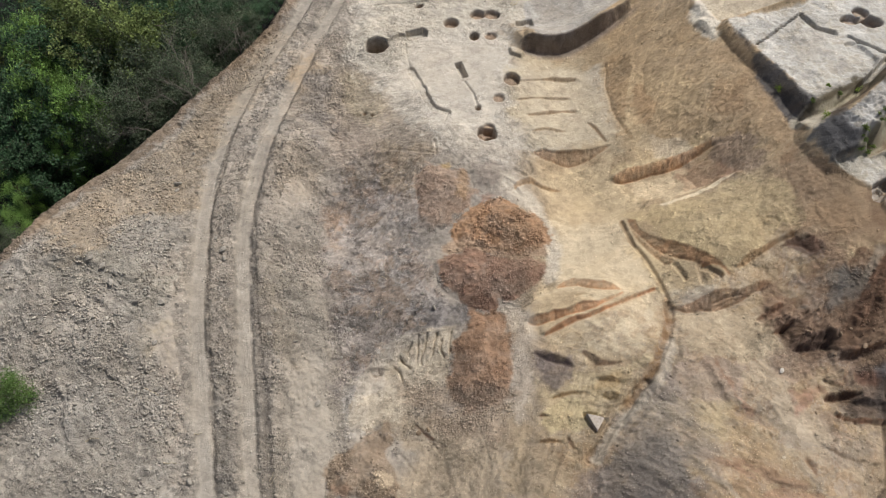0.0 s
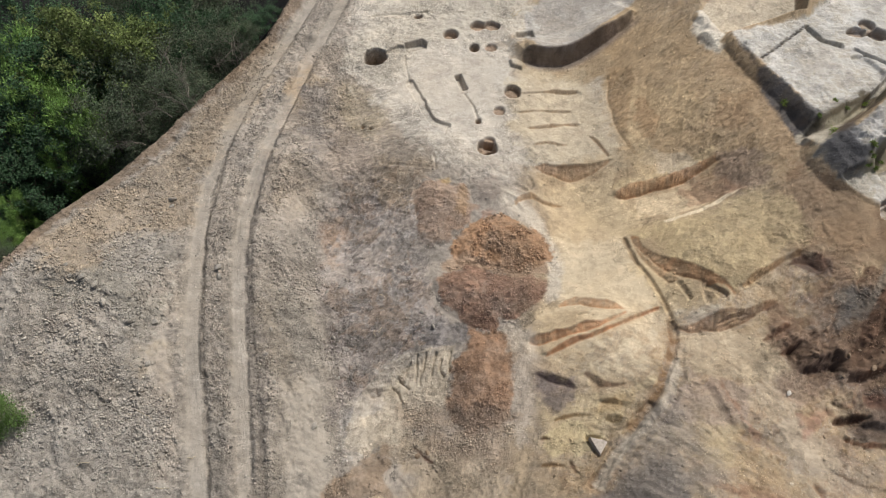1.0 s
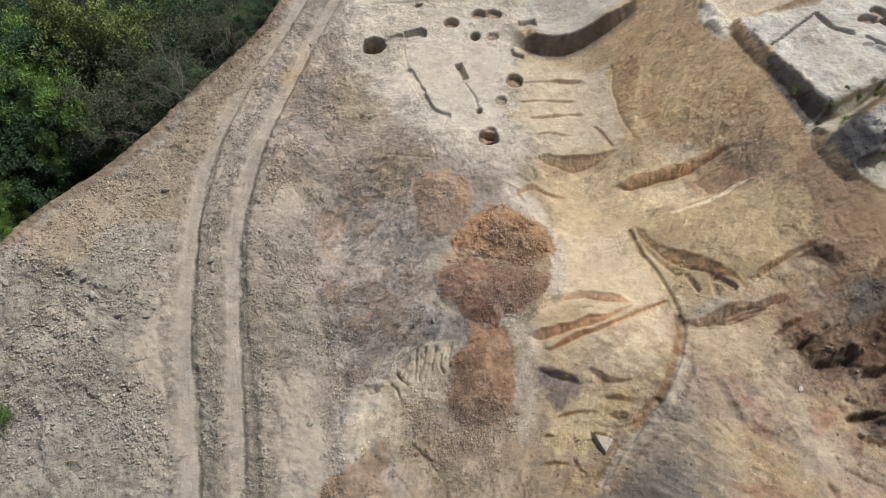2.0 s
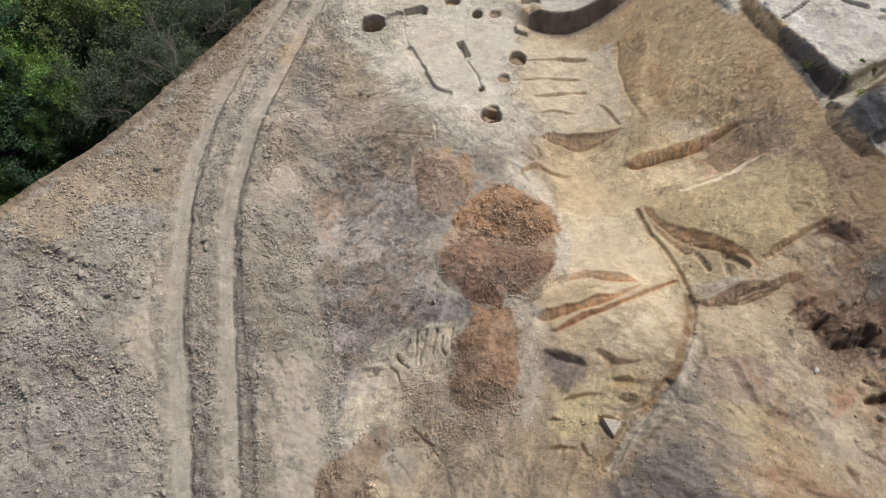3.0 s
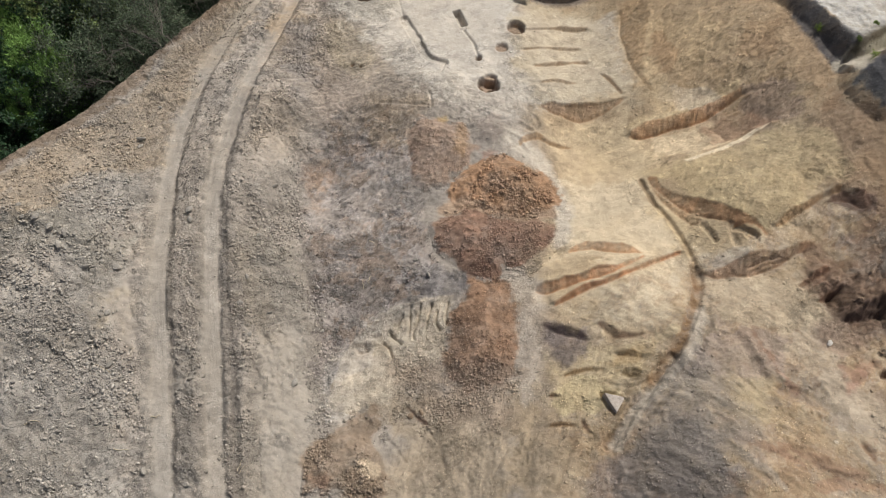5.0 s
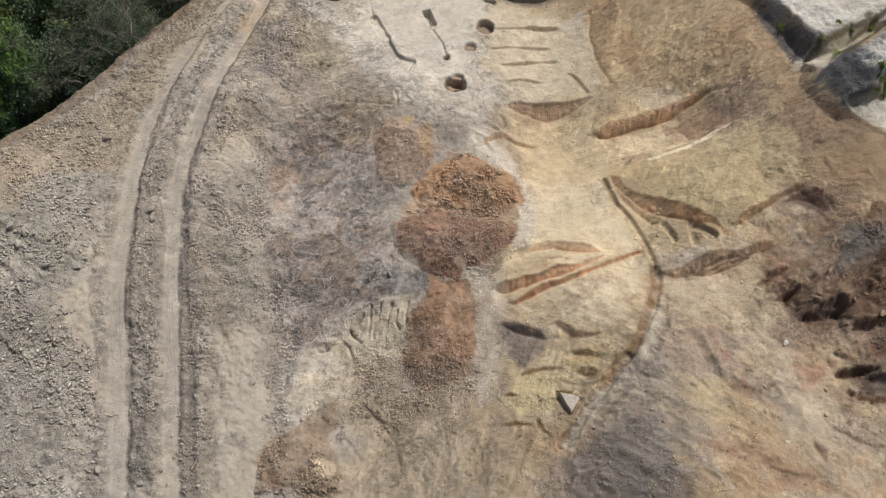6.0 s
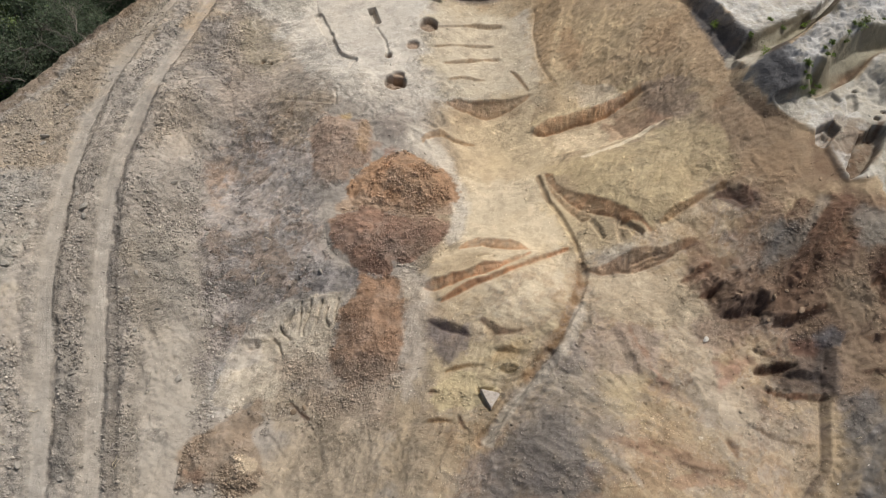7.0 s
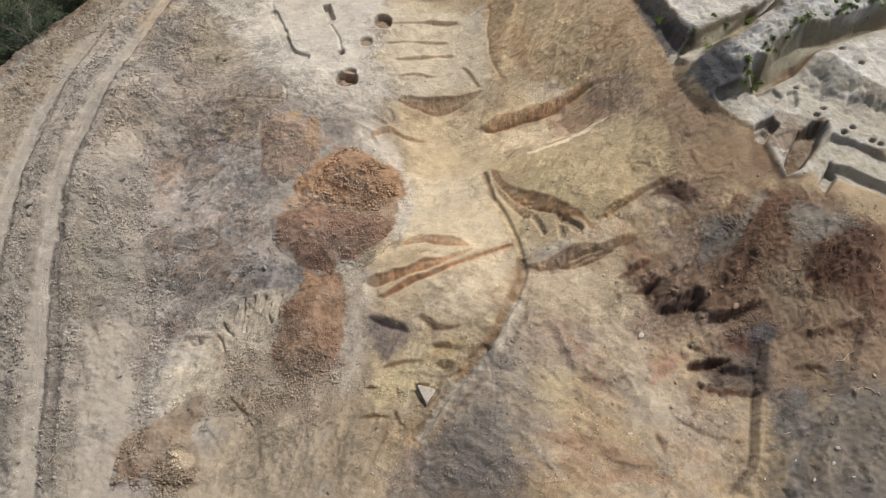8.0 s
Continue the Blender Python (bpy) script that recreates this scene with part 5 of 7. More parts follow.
vein([(7.63, -3.69), (7.08, -5.10), (6.05, -6.23), (4.99, -7.23), (4.18, -8.31)], 0.32, (192, 180, 160), 0.8, 0.8)
vein([(7.87, -4.15), (7.34, -5.32), (6.39, -6.47), (5.40, -7.54)], 0.14, (140, 124, 104), 0.7, 0.8)
tint([(7.99, -6.75), (9.31, -6.29), (9.57, -7.08), (8.64, -8.03), (7.78, -7.83)], (188, 170, 134), 0.2, 0.55)
tint([(7.09, -4.98), (8.91, -4.39), (10.21, -4.99), (9.64, -6.06), (7.66, -6.49), (6.80, -6.00)], (168, 150, 134), 0.12, 0.7)
vein([(9.09, -4.44), (9.42, -5.50), (9.78, -6.29), (10.19, -6.78)], 0.32, (150, 118, 96), 0.7, 1.2)
vein([(8.92, -8.97), (9.96, -9.35), (11.30, -9.83)], 0.34, (160, 126, 100), 0.6, 1.2)
vein([(7.58, -8.68), (8.53, -9.08), (9.37, -9.47)], 0.26, (150, 116, 94), 0.6, 1.0)
vein([(9.68, -10.20), (10.70, -10.09), (11.75, -10.18)], 0.3, (158, 122, 96), 0.6, 1.2)
tint([(11.11, -6.37), (11.98, -6.00), (12.73, -6.83), (12.99, -7.93), (12.03, -8.05), (11.28, -7.43)], (182, 166, 142), 0.10, 0.85)
tint([(10.79, -8.48), (11.04, -8.58), (11.09, -8.98), (10.71, -9.01)], (220, 206, 182), 0.06, 0.9)
tint([(12.03, -5.79), (13.40, -5.43), (13.63, -6.22), (12.60, -6.62)], (166, 132, 108), 0.12, 0.7)
tint([(9.55, -7.51), (10.78, -7.88), (10.78, -9.09), (9.71, -8.96)], (176, 152, 118), 0.10, 0.7)
tint([(4.53, -8.31), (5.38, -7.75), (6.51, -8.12), (7.00, -9.20), (6.29, -10.27), (4.36, -10.03)], (136, 127, 118), 0.15, 0.7)
vein([(5.35, -8.05), (6.10, -8.82), (6.78, -9.86), (7.34, -10.50)], 0.22, (172, 160, 144), 0.6, 1.0)
vein([(6.19, -8.05), (7.07, -8.72), (7.91, -9.55), (8.67, -10.29)], 0.2, (176, 164, 146), 0.6, 1.0)
tint([(8.08, -2.49), (9.75, -2.11), (11.63, -2.73), (11.95, -4.11), (10.27, -4.58), (8.16, -4.15)], (190, 172, 142), 0.12, 0.8)
vein([(6.64, 6.25), (7.79, 6.20), (8.96, 6.35), (10.10, 6.66), (10.84, 6.93)], 0.4, (206, 182, 140), 0.75, 0.8)
tint([(10.92, 6.63), (12.64, 6.22), (12.84, 4.56), (11.61, 4.00), (10.91, 4.89)], (156, 136, 118), 0.15, 0.7)
tint([(7.81, 11.96), (10.22, 10.81), (10.86, 8.53), (9.31, 7.94), (7.78, 9.16)], (190, 166, 128), 0.12, 0.7)
tint([(7.96, 8.42), (9.48, 7.29), (10.32, 6.30), (8.74, 6.41), (7.65, 7.35)], (196, 182, 158), 0.10, 0.6)
tint([(8.18, 10.87), (8.93, 9.20), (8.39, 7.96), (7.53, 8.95)], (164, 132, 98), 0.12, 0.6)
tint([(11.25, 10.20), (12.61, 9.16), (12.18, 7.30), (11.04, 8.17)], (170, 140, 106), 0.12, 0.6)
tint([(13.85, 2.39), (15.54, 2.45), (16.25, 1.14), (14.66, 0.49), (13.78, 1.07)], (156, 130, 100), 0.12, 0.6)
tint([(7.04, 3.08), (8.09, 3.58), (9.30, 3.60), (10.58, 4.06), (11.75, 4.29), (12.79, 4.15), (13.66, 2.99), (13.66, 1.73), (12.60, 0.99), (11.27, 0.11), (10.32, -0.50), (9.92, -0.23), (9.10, 0.47), (8.14, 1.39)], (192, 172, 132), 0.25, 0.8)
tint([(7.32, 5.44), (8.71, 5.34), (10.10, 5.54), (10.93, 5.47), (11.09, 4.66), (9.85, 3.93), (8.58, 3.65), (7.55, 4.54)], (206, 186, 152), 0.12, 0.7)
# the sunlit crest of the ledge, painted as a pale line
vein([(8.36, 3.49), (8.94, 3.60), (9.70, 3.78), (10.45, 4.02), (11.09, 4.30), (11.58, 4.47)], 0.16, (226, 208, 174), 0.95, 0.6)
vein([(7.58, 9.27), (7.77, 7.88), (8.13, 6.64), (7.47, 5.94)], 0.8, (200, 178, 140), 0.6)
tint([(9.44, 5.28), (10.33, 5.50), (11.28, 5.36), (11.72, 4.60), (10.49, 4.26), (9.69, 4.39)], (150, 118, 92), 0.2, 0.7)
tint([(6.21, -5.34), (7.25, -4.59), (7.97, -6.77), (7.99, -8.94), (6.47, -9.34), (5.18, -7.68)], (150, 141, 130), 0.5, 0.65)
# spoil
tint(HEAP_FLAT, (164, 139, 118), 0.12)
tint([(-1.24, 6.07), (-0.62, 6.12), (-0.54, 4.98), (-0.84, 4.50), (-1.21, 4.71)], (174, 140, 98), 0.15, 0.55, 0.6)
tint([(-2.19, 6.39), (-1.57, 6.50), (-1.27, 6.28), (-1.69, 6.00)], (180, 152, 100), 0.12, 0.7, 0.6)
tint(HEAP_GREY, (152, 139, 126), 0.25, 0.8)
tint([(-3.07, 3.44), (-1.45, 3.06), (-1.57, 1.97), (-2.99, 1.92)], (146, 138, 128), 0.25, 0.8)
tint(HEAP_LOOSE, (174, 136, 102), 0.10)
tint([(-0.22, 4.72), (0.40, 4.97), (1.01, 4.88), (0.88, 4.51), (0.00, 4.19)], (158, 122, 102), 0.10, 0.8, 0.6)
tint([(1.57, 3.81), (2.51, 3.66), (2.94, 2.83), (2.76, 1.90), (1.94, 2.21)], (162, 128, 98), 0.2, 0.8)
tint(HEAP_RUST, (153, 121, 100), 0.10)
tint([(-2.32, 1.22), (-1.93, 1.52), (-1.57, 1.45), (-1.69, 0.75), (-2.16, 0.72)], (172, 138, 110), 0.2, 0.7)
vein([(-1.57, 1.83), (-0.63, 1.99), (0.07, 1.79), (0.76, 1.50), (1.66, 1.25), (2.74, 1.60)], 0.55, (182, 154, 126), 0.85, 0.8)
tint(HEAP_BROWN, (158, 125, 98), 0.15)
tint(DUSTY_TOP, (161, 127, 99), 0.35, 0.7)
tint(HEAP_LOW, (146, 126, 104), 0.15, 0.9)
tint([(-6.25, -9.28), (-5.68, -9.18), (-5.45, -9.65), (-6.12, -9.74)], (152, 120, 98), 0.2, 0.6)
tint([(-4.75, -8.60), (-4.33, -8.55), (-3.93, -8.59), (-3.81, -8.80), (-3.85, -9.10), (-4.23, -9.23), (-4.53, -8.96)], (206, 186, 156), 0.05, 1.0, 0.3)
tint([(2.31, -3.70), (2.71, -3.76), (3.10, -3.91), (3.39, -4.07), (3.58, -4.34), (3.45, -4.83), (3.12, -5.15), (2.73, -5.15), (2.57, -4.73), (2.32, -4.09)], (122, 110, 104), 0.25, 0.85, 1.0)
vein([(16.79, -0.62), (16.02, -1.71), (15.39, -2.46), (14.92, -3.11), (14.48, -3.94)], 0.9, (116, 88, 70), 0.6, 1.0)
vein([(17.18, -1.82), (16.60, -2.52), (16.20, -2.67)], 0.5, (112, 88, 72), 0.7, 1.0)
vein([(16.16, -0.52), (15.58, -1.25), (15.20, -1.97)], 0.45, (152, 140, 124), 0.7, 0.8)
vein([(14.70, -1.15), (14.35, -1.92), (13.98, -2.56)], 0.5, (120, 116, 110), 0.6, 0.8)
tint([(17.74, -2.21), (18.77, -1.90), (19.57, -2.14), (19.42, -3.85), (18.19, -3.60), (17.45, -3.25)], (112, 86, 70), 0.3, 0.6)
tint([(17.06, -1.30), (17.88, -1.20), (18.18, -2.08), (17.27, -2.28)], (150, 142, 130), 0.25, 0.7)
tint([(16.22, -3.63), (17.09, -3.56), (17.38, -4.31), (16.63, -4.80)], (140, 122, 102), 0.2, 0.6)
tint([(-3.75, -4.77), (0.95, -5.33), (0.67, -7.24), (-1.99, -6.65)], (172, 152, 130), 0.4, 0.7)
tint([(2.87, 15.68), (3.23, 14.99), (4.65, 14.99), (6.25, 15.92), (8.10, 17.32), (10.43, 20.37), (5.28, 21.84), (2.76, 18.41)], (182, 178, 170), 0.12, 0.9, 0.4)
tint([(16.61, -0.45), (17.07, -0.40), (16.81, -1.07), (16.10, -2.08), (15.68, -2.45), (15.50, -2.94), (15.00, -3.47), (14.50, -4.17), (13.96, -4.19), (14.48, -3.38), (15.05, -2.56), (15.52, -2.08), (16.00, -1.36)], (112, 84, 66), 0.15, 0.75, 0.7)
tint([(17.66, -2.88), (18.28, -2.17), (18.89, -2.01), (19.44, -2.50), (19.41, -3.86), (18.65, -4.11), (17.93, -4.16), (17.48, -3.55)], (108, 78, 62), 0.15, 0.75, 0.7)
tint([(12.56, 0.62), (13.27, 0.58), (14.12, 0.22), (14.12, -0.22), (13.58, -0.30), (12.74, 0.11)], (92, 74, 64), 0.10, 0.85, 0.4)
# the same scoop, its shadow painted over the earth
tint([(12.46, -3.74), (12.92, -3.64), (13.45, -3.65), (13.88, -3.65), (13.84, -3.91), (13.10, -4.09), (12.46, -4.30)], (92, 80, 72), 0.08, 0.8, 0.5)
tint([(14.26, -4.90), (15.72, -4.24), (15.64, -4.44), (15.11, -4.59), (14.40, -4.64)], (86, 70, 60), 0.06, 0.6, 0.4)
tint([(14.48, -5.24), (15.04, -5.17), (15.63, -5.50), (15.18, -5.80), (14.51, -5.75)], (116, 82, 66), 0.12, 0.7, 0.6)
tint([(15.24, -5.08), (15.77, -4.95), (16.08, -5.19), (15.99, -5.57), (15.55, -5.48)], (124, 122, 124), 0.12, 0.7, 0.6)
tint([(13.21, -6.01), (14.40, -5.94), (14.32, -6.14), (13.40, -6.21)], (84, 66, 54), 0.06, 0.8, 0.4)
tint([(17.37, -1.66), (18.28, -1.56), (19.00, -1.78), (18.41, -2.08), (17.58, -2.17)], (150, 142, 128), 0.15, 0.7, 0.7)
tint([(16.31, -3.47), (16.98, -3.39), (17.13, -4.11), (16.65, -4.11)], (152, 134, 112), 0.12, 0.7, 0.6)
tint([(11.58, -1.45), (12.15, -1.10), (12.62, -1.75), (12.97, -2.56), (14.00, -3.42), (14.31, -4.34), (13.27, -4.49), (12.31, -4.01), (12.13, -3.38), (11.59, -2.99), (11.29, -2.75)], (132, 108, 88), 0.15, 0.7, 0.7)
tint([(11.01, -1.38), (11.55, -1.20), (12.03, -1.13), (12.08, -1.43), (11.57, -1.57), (11.12, -1.64)], (98, 74, 58), 0.06, 0.8, 0.5)
tint([(11.52, -4.41), (12.36, -4.24), (13.34, -4.81), (13.01, -5.52), (11.97, -5.59), (11.48, -5.16)], (160, 138, 118), 0.15, 0.65, 0.8)
tint([(11.92, -5.89), (12.59, -5.72), (13.01, -6.10), (12.73, -6.83), (12.02, -6.72)], (162, 126, 106), 0.12, 0.7, 0.8)
# the step's dark crevice, its shade painted in
tint([(15.46, -5.54), (16.01, -5.26), (15.57, -7.18), (15.03, -7.08)], (90, 82, 76), 0.12, 0.7, 0.6)
tint([(14.25, -2.63), (15.13, -2.40), (16.04, -1.53), (16.13, -3.06), (15.63, -4.24), (14.29, -4.24)], (124, 100, 80), 0.15, 0.6, 0.8)
# terrace earths, with the shade of some cut faces put into the colour
tint(PLATFORM, (194, 191, 182), 0.15, 1.0, 0.5)
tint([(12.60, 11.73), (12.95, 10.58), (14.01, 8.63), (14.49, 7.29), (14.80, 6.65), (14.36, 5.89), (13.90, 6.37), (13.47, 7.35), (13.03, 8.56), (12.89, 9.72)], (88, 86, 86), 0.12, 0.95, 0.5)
tint([(14.29, 4.96), (15.76, 6.10), (16.24, 5.31), (17.12, 5.49), (19.20, 7.30), (22.61, 8.36), (22.07, 6.46), (19.25, 5.37), (18.19, 4.58), (16.48, 3.59), (15.73, 4.15), (15.01, 3.65)], (150, 146, 128), 0.2, 0.95)
tint([(14.29, 4.96), (15.76, 6.10), (16.24, 5.31), (15.73, 4.15), (15.01, 3.65)], (110, 108, 106), 0.1, 0.95)
tint(BLOCK, (160, 160, 157), 0.06, 1.0, 0.35)
# the block's west slope: dark grey earth, darkened further for its shaded side
tint([(14.53, 5.42), (15.19, 5.62), (16.15, 6.90), (15.82, 5.05), (16.45, 4.80), (15.86, 4.09), (15.09, 4.05), (14.59, 4.55)], (92, 91, 92), 0.12, 0.9, 0.8)
tint([(15.51, 5.58), (15.99, 4.82), (16.84, 4.99), (17.47, 5.88), (16.92, 6.55), (16.20, 6.18)], (134, 134, 133), 0.12, 0.8, 0.8)
tint([(16.59, 5.94), (17.68, 6.85), (18.00, 6.54), (17.14, 5.52)], (186, 184, 178), 0.1, 0.8, 0.8)
tint([(18.87, 7.48), (20.13, 8.12), (20.63, 7.48), (19.19, 6.98)], (190, 188, 182), 0.12, 0.8, 0.8)
# the platform's south face: its shade painted as a dark brown band
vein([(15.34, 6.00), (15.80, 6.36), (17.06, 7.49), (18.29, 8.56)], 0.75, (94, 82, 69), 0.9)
tint(SIDE_FLOOR, (178, 168, 148), 0.15)
tint(LOW_FLOOR, (120, 100, 80), 0.15)
tint(TERRACE, (182, 177, 163), 0.1, 1.0, 0.3)
tint(UPPER, (198, 193, 182), 0.2)
tint(LOWER, (186, 180, 165), 0.08, 1.0, 0.2)
tint(NOOK, (190, 178, 156), 0.06, 1.0, 0.15)
vein([(11.10, 14.23), (11.20, 13.13), (11.60, 12.33)], 0.5, (216, 208, 190), 0.9)
cutbrown = (132, 104, 80)
vein([(16.67, 4.68), (18.73, 5.40), (19.89, 6.25), (22.19, 7.44)], 0.35, cutbrown, 0.8)
vein([(16.45, 4.23), (17.94, 5.53), (19.36, 6.19), (20.80, 6.74), (22.30, 7.35)], 0.8, (160, 153, 130), 0.8, 0.4)
tint([(16.68, 2.67), (17.75, 2.89), (18.93, 2.60), (18.66, 1.85), (17.61, 0.74), (16.27, 0.67), (16.06, 1.88)], (126, 102, 80), 0.15, 0.7, 0.8)
tint([(16.45, 2.47), (17.12, 2.88), (17.36, 2.47), (16.66, 1.67)], (142, 116, 94), 0.05, 1.0, 0.4)
tint([(18.28, 2.54), (18.89, 2.98), (19.39, 2.92), (18.85, 1.95), (18.05, 0.90), (17.48, 0.64)], (118, 94, 72), 0.1, 0.9)
# more of the south face's shade, in a dark olive-brown band
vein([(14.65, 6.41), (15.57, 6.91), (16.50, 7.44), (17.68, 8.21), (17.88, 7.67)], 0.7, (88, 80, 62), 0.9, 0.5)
vein([(15.09, 6.40), (15.94, 6.88), (16.91, 7.48)], 0.35, (176, 168, 142), 0.7, 0.6)
tint([(11.05, 15.02), (11.41, 14.77), (11.83, 13.57), (12.11, 13.12), (11.70, 12.67), (11.18, 13.32)], (216, 208, 192), 0.06, 0.9, 0.3)
vein(BANK, 1.1, (126, 106, 84), 0.75, 0.8)
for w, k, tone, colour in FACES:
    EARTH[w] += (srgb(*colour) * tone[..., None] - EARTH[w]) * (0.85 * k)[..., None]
# dark humus under the trees, with their shade also put into its colour
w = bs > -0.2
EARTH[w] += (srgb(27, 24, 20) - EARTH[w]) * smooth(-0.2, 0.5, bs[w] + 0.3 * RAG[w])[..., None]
far = smooth(40, 120, np.hypot(X, Y))
EARTH += (srgb(96, 100, 62) - EARTH) * far[..., None]

# chalky and grey blotches on the terrace
for points in (PLATFORM, BLOCK, TERRACE, UPPER, LOWER):
    w = window(points, 0.3)
    here = smooth(0.0, 0.12, inside(points, X[w], Y[w]))
    for size, seed, colour, much in ((1.3, 131, (214, 211, 203), 0.5), (0.9, 133, (156, 153, 146), 0.42), (0.5, 137, (178, 168, 146), 0.35)):
        k = much * here * smooth(0.06, 0.24, fractal(MX[w], MY[w], size, 5, seed, 0.62))
        EARTH[w] += (srgb(*colour) - EARTH[w]) * k[..., None]

# how crumbly the surface is: little on trodden floors and in wheel tracks
SAND = smooth(-0.4, 0.4, inside([(3.47, 5.28), (6.67, 5.55), (6.89, 2.90), (7.78, -0.72), (7.98, -1.80), (7.31, -3.88), (6.32, -5.17), (4.89, -4.39), (2.65, -3.22), (1.48, -1.97), (2.97, 0.32), (3.25, 3.16)], X, Y) + 0.3 * RAG)
CRUMB = np.clip(0.50 - 0.16 * SLOPE + 0.12 * SOUTH * (1 - SAND) + 0.9 * RAG + 0.08 * WEST - 0.62 * FLAT - 0.16 * smooth(1, 4, X), 0.03 + 0.12 * EASY * (1 - SAND), 1.1)
for track in (TRACK_A, TRACK_B):
    w = window(track, 1.2)
    d = along(track, X[w], Y[w])[0]
    CRUMB[w] *= 0.15 + 0.85 * smooth(0.2, 0.5, d)

# mottling at two scales; brightness also raised in the colour west, south and on the slope
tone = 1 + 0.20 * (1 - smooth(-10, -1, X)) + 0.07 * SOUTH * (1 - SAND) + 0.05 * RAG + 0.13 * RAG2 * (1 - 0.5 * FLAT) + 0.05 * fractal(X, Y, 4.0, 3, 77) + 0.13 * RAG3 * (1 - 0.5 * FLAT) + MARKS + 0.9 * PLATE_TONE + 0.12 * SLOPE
warm = 0.02 * fractal(X, Y, 2.6, 4, 83) + 0.012 * fractal(X, Y, 0.7, 3, 89)
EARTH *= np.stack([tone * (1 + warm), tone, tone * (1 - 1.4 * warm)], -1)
EARTH = np.clip(EARTH, 0.01, 0.8)


# ---- materials ----
def material(name, rough=0.9):
    m = bpy.data.materials.new(name)
    m.use_nodes = True
    n = m.node_tree
    n.nodes["Principled BSDF"].inputs["Roughness"].default_value = rough
    n.nodes["Principled BSDF"].inputs["Specular IOR Level"].default_value = 0.2
    return m, n, n.nodes["Principled BSDF"]


def add(n, kind, **inputs):
    node = n.nodes.new(kind)
    for key, value in inputs.items():
        node.inputs[key].default_value = value
    return node


def bumped(n, shader, height, strength, distance):
    b = add(n, "ShaderNodeBump", Strength=strength, Distance=distance)
    n.links.new(height, b.inputs["Height"])
    n.links.new(b.outputs["Normal"], shader.inputs["Normal"])


def mixed(n, a, b, factor, blend="MIX"):
    mix = n.nodes.new("ShaderNodeMix")
    mix.data_type, mix.blend_type = "RGBA", blend
    for source, socket in ((factor, mix.inputs[0]), (a, mix.inputs[6]), (b, mix.inputs[7])):
        if isinstance(source, (int, float, tuple)):
            socket.default_value = source
        else:
            n.links.new(source, socket)
    return mix.outputs[2]


def ramped(n, source, low, high, a, b):
    r = n.nodes.new("ShaderNodeMapRange")
    for k, v in zip((1, 2, 3, 4), (low, high, a, b)):
        r.inputs[k].default_value = v
    n.links.new(source, r.inputs[0])
    return r.outputs[0]


def calc(n, op, a, b=None, c=None):
    node = n.nodes.new("ShaderNodeMath")
    node.operation = op
    for k, v in enumerate((a, b, c)):
        if v is None:
            continue
        if isinstance(v, (int, float)):
            node.inputs[k].default_value = v
        else:
            n.links.new(v, node.inputs[k])
    return node.outputs[0]


def pebbles(n, place, scale, cover, stretch):
    """Half-sunk pebbles: their height in metres, and a tone for each."""
    cell = add(n, "ShaderNodeTexVoronoi", Scale=scale, Randomness=1.0)
    n.links.new(place, cell.inputs["Vector"])
    luck = n.nodes.new("ShaderNodeSeparateColor")
    n.links.new(cell.outputs["Color"], luck.inputs[0])
    r = ramped(n, luck.outputs[0], 0, 1, 0.16, 0.50)
    h = calc(n, "MAXIMUM", calc(n, "SUBTRACT", r, cell.outputs["Distance"]), 0.0)
    h = calc(n, "MULTIPLY", calc(n, "POWER", h, 0.8), stretch / scale)
    there = calc(n, "LESS_THAN", luck.outputs[1], cover)
    h = calc(n, "MULTIPLY", h, there)
    on = calc(n, "GREATER_THAN", h, 0.001)
    tone = calc(n, "MULTIPLY_ADD", calc(n, "SUBTRACT", luck.outputs[2], 0.36), calc(n, "MULTIPLY", on, 0.62), 1.0)
    return h, tone


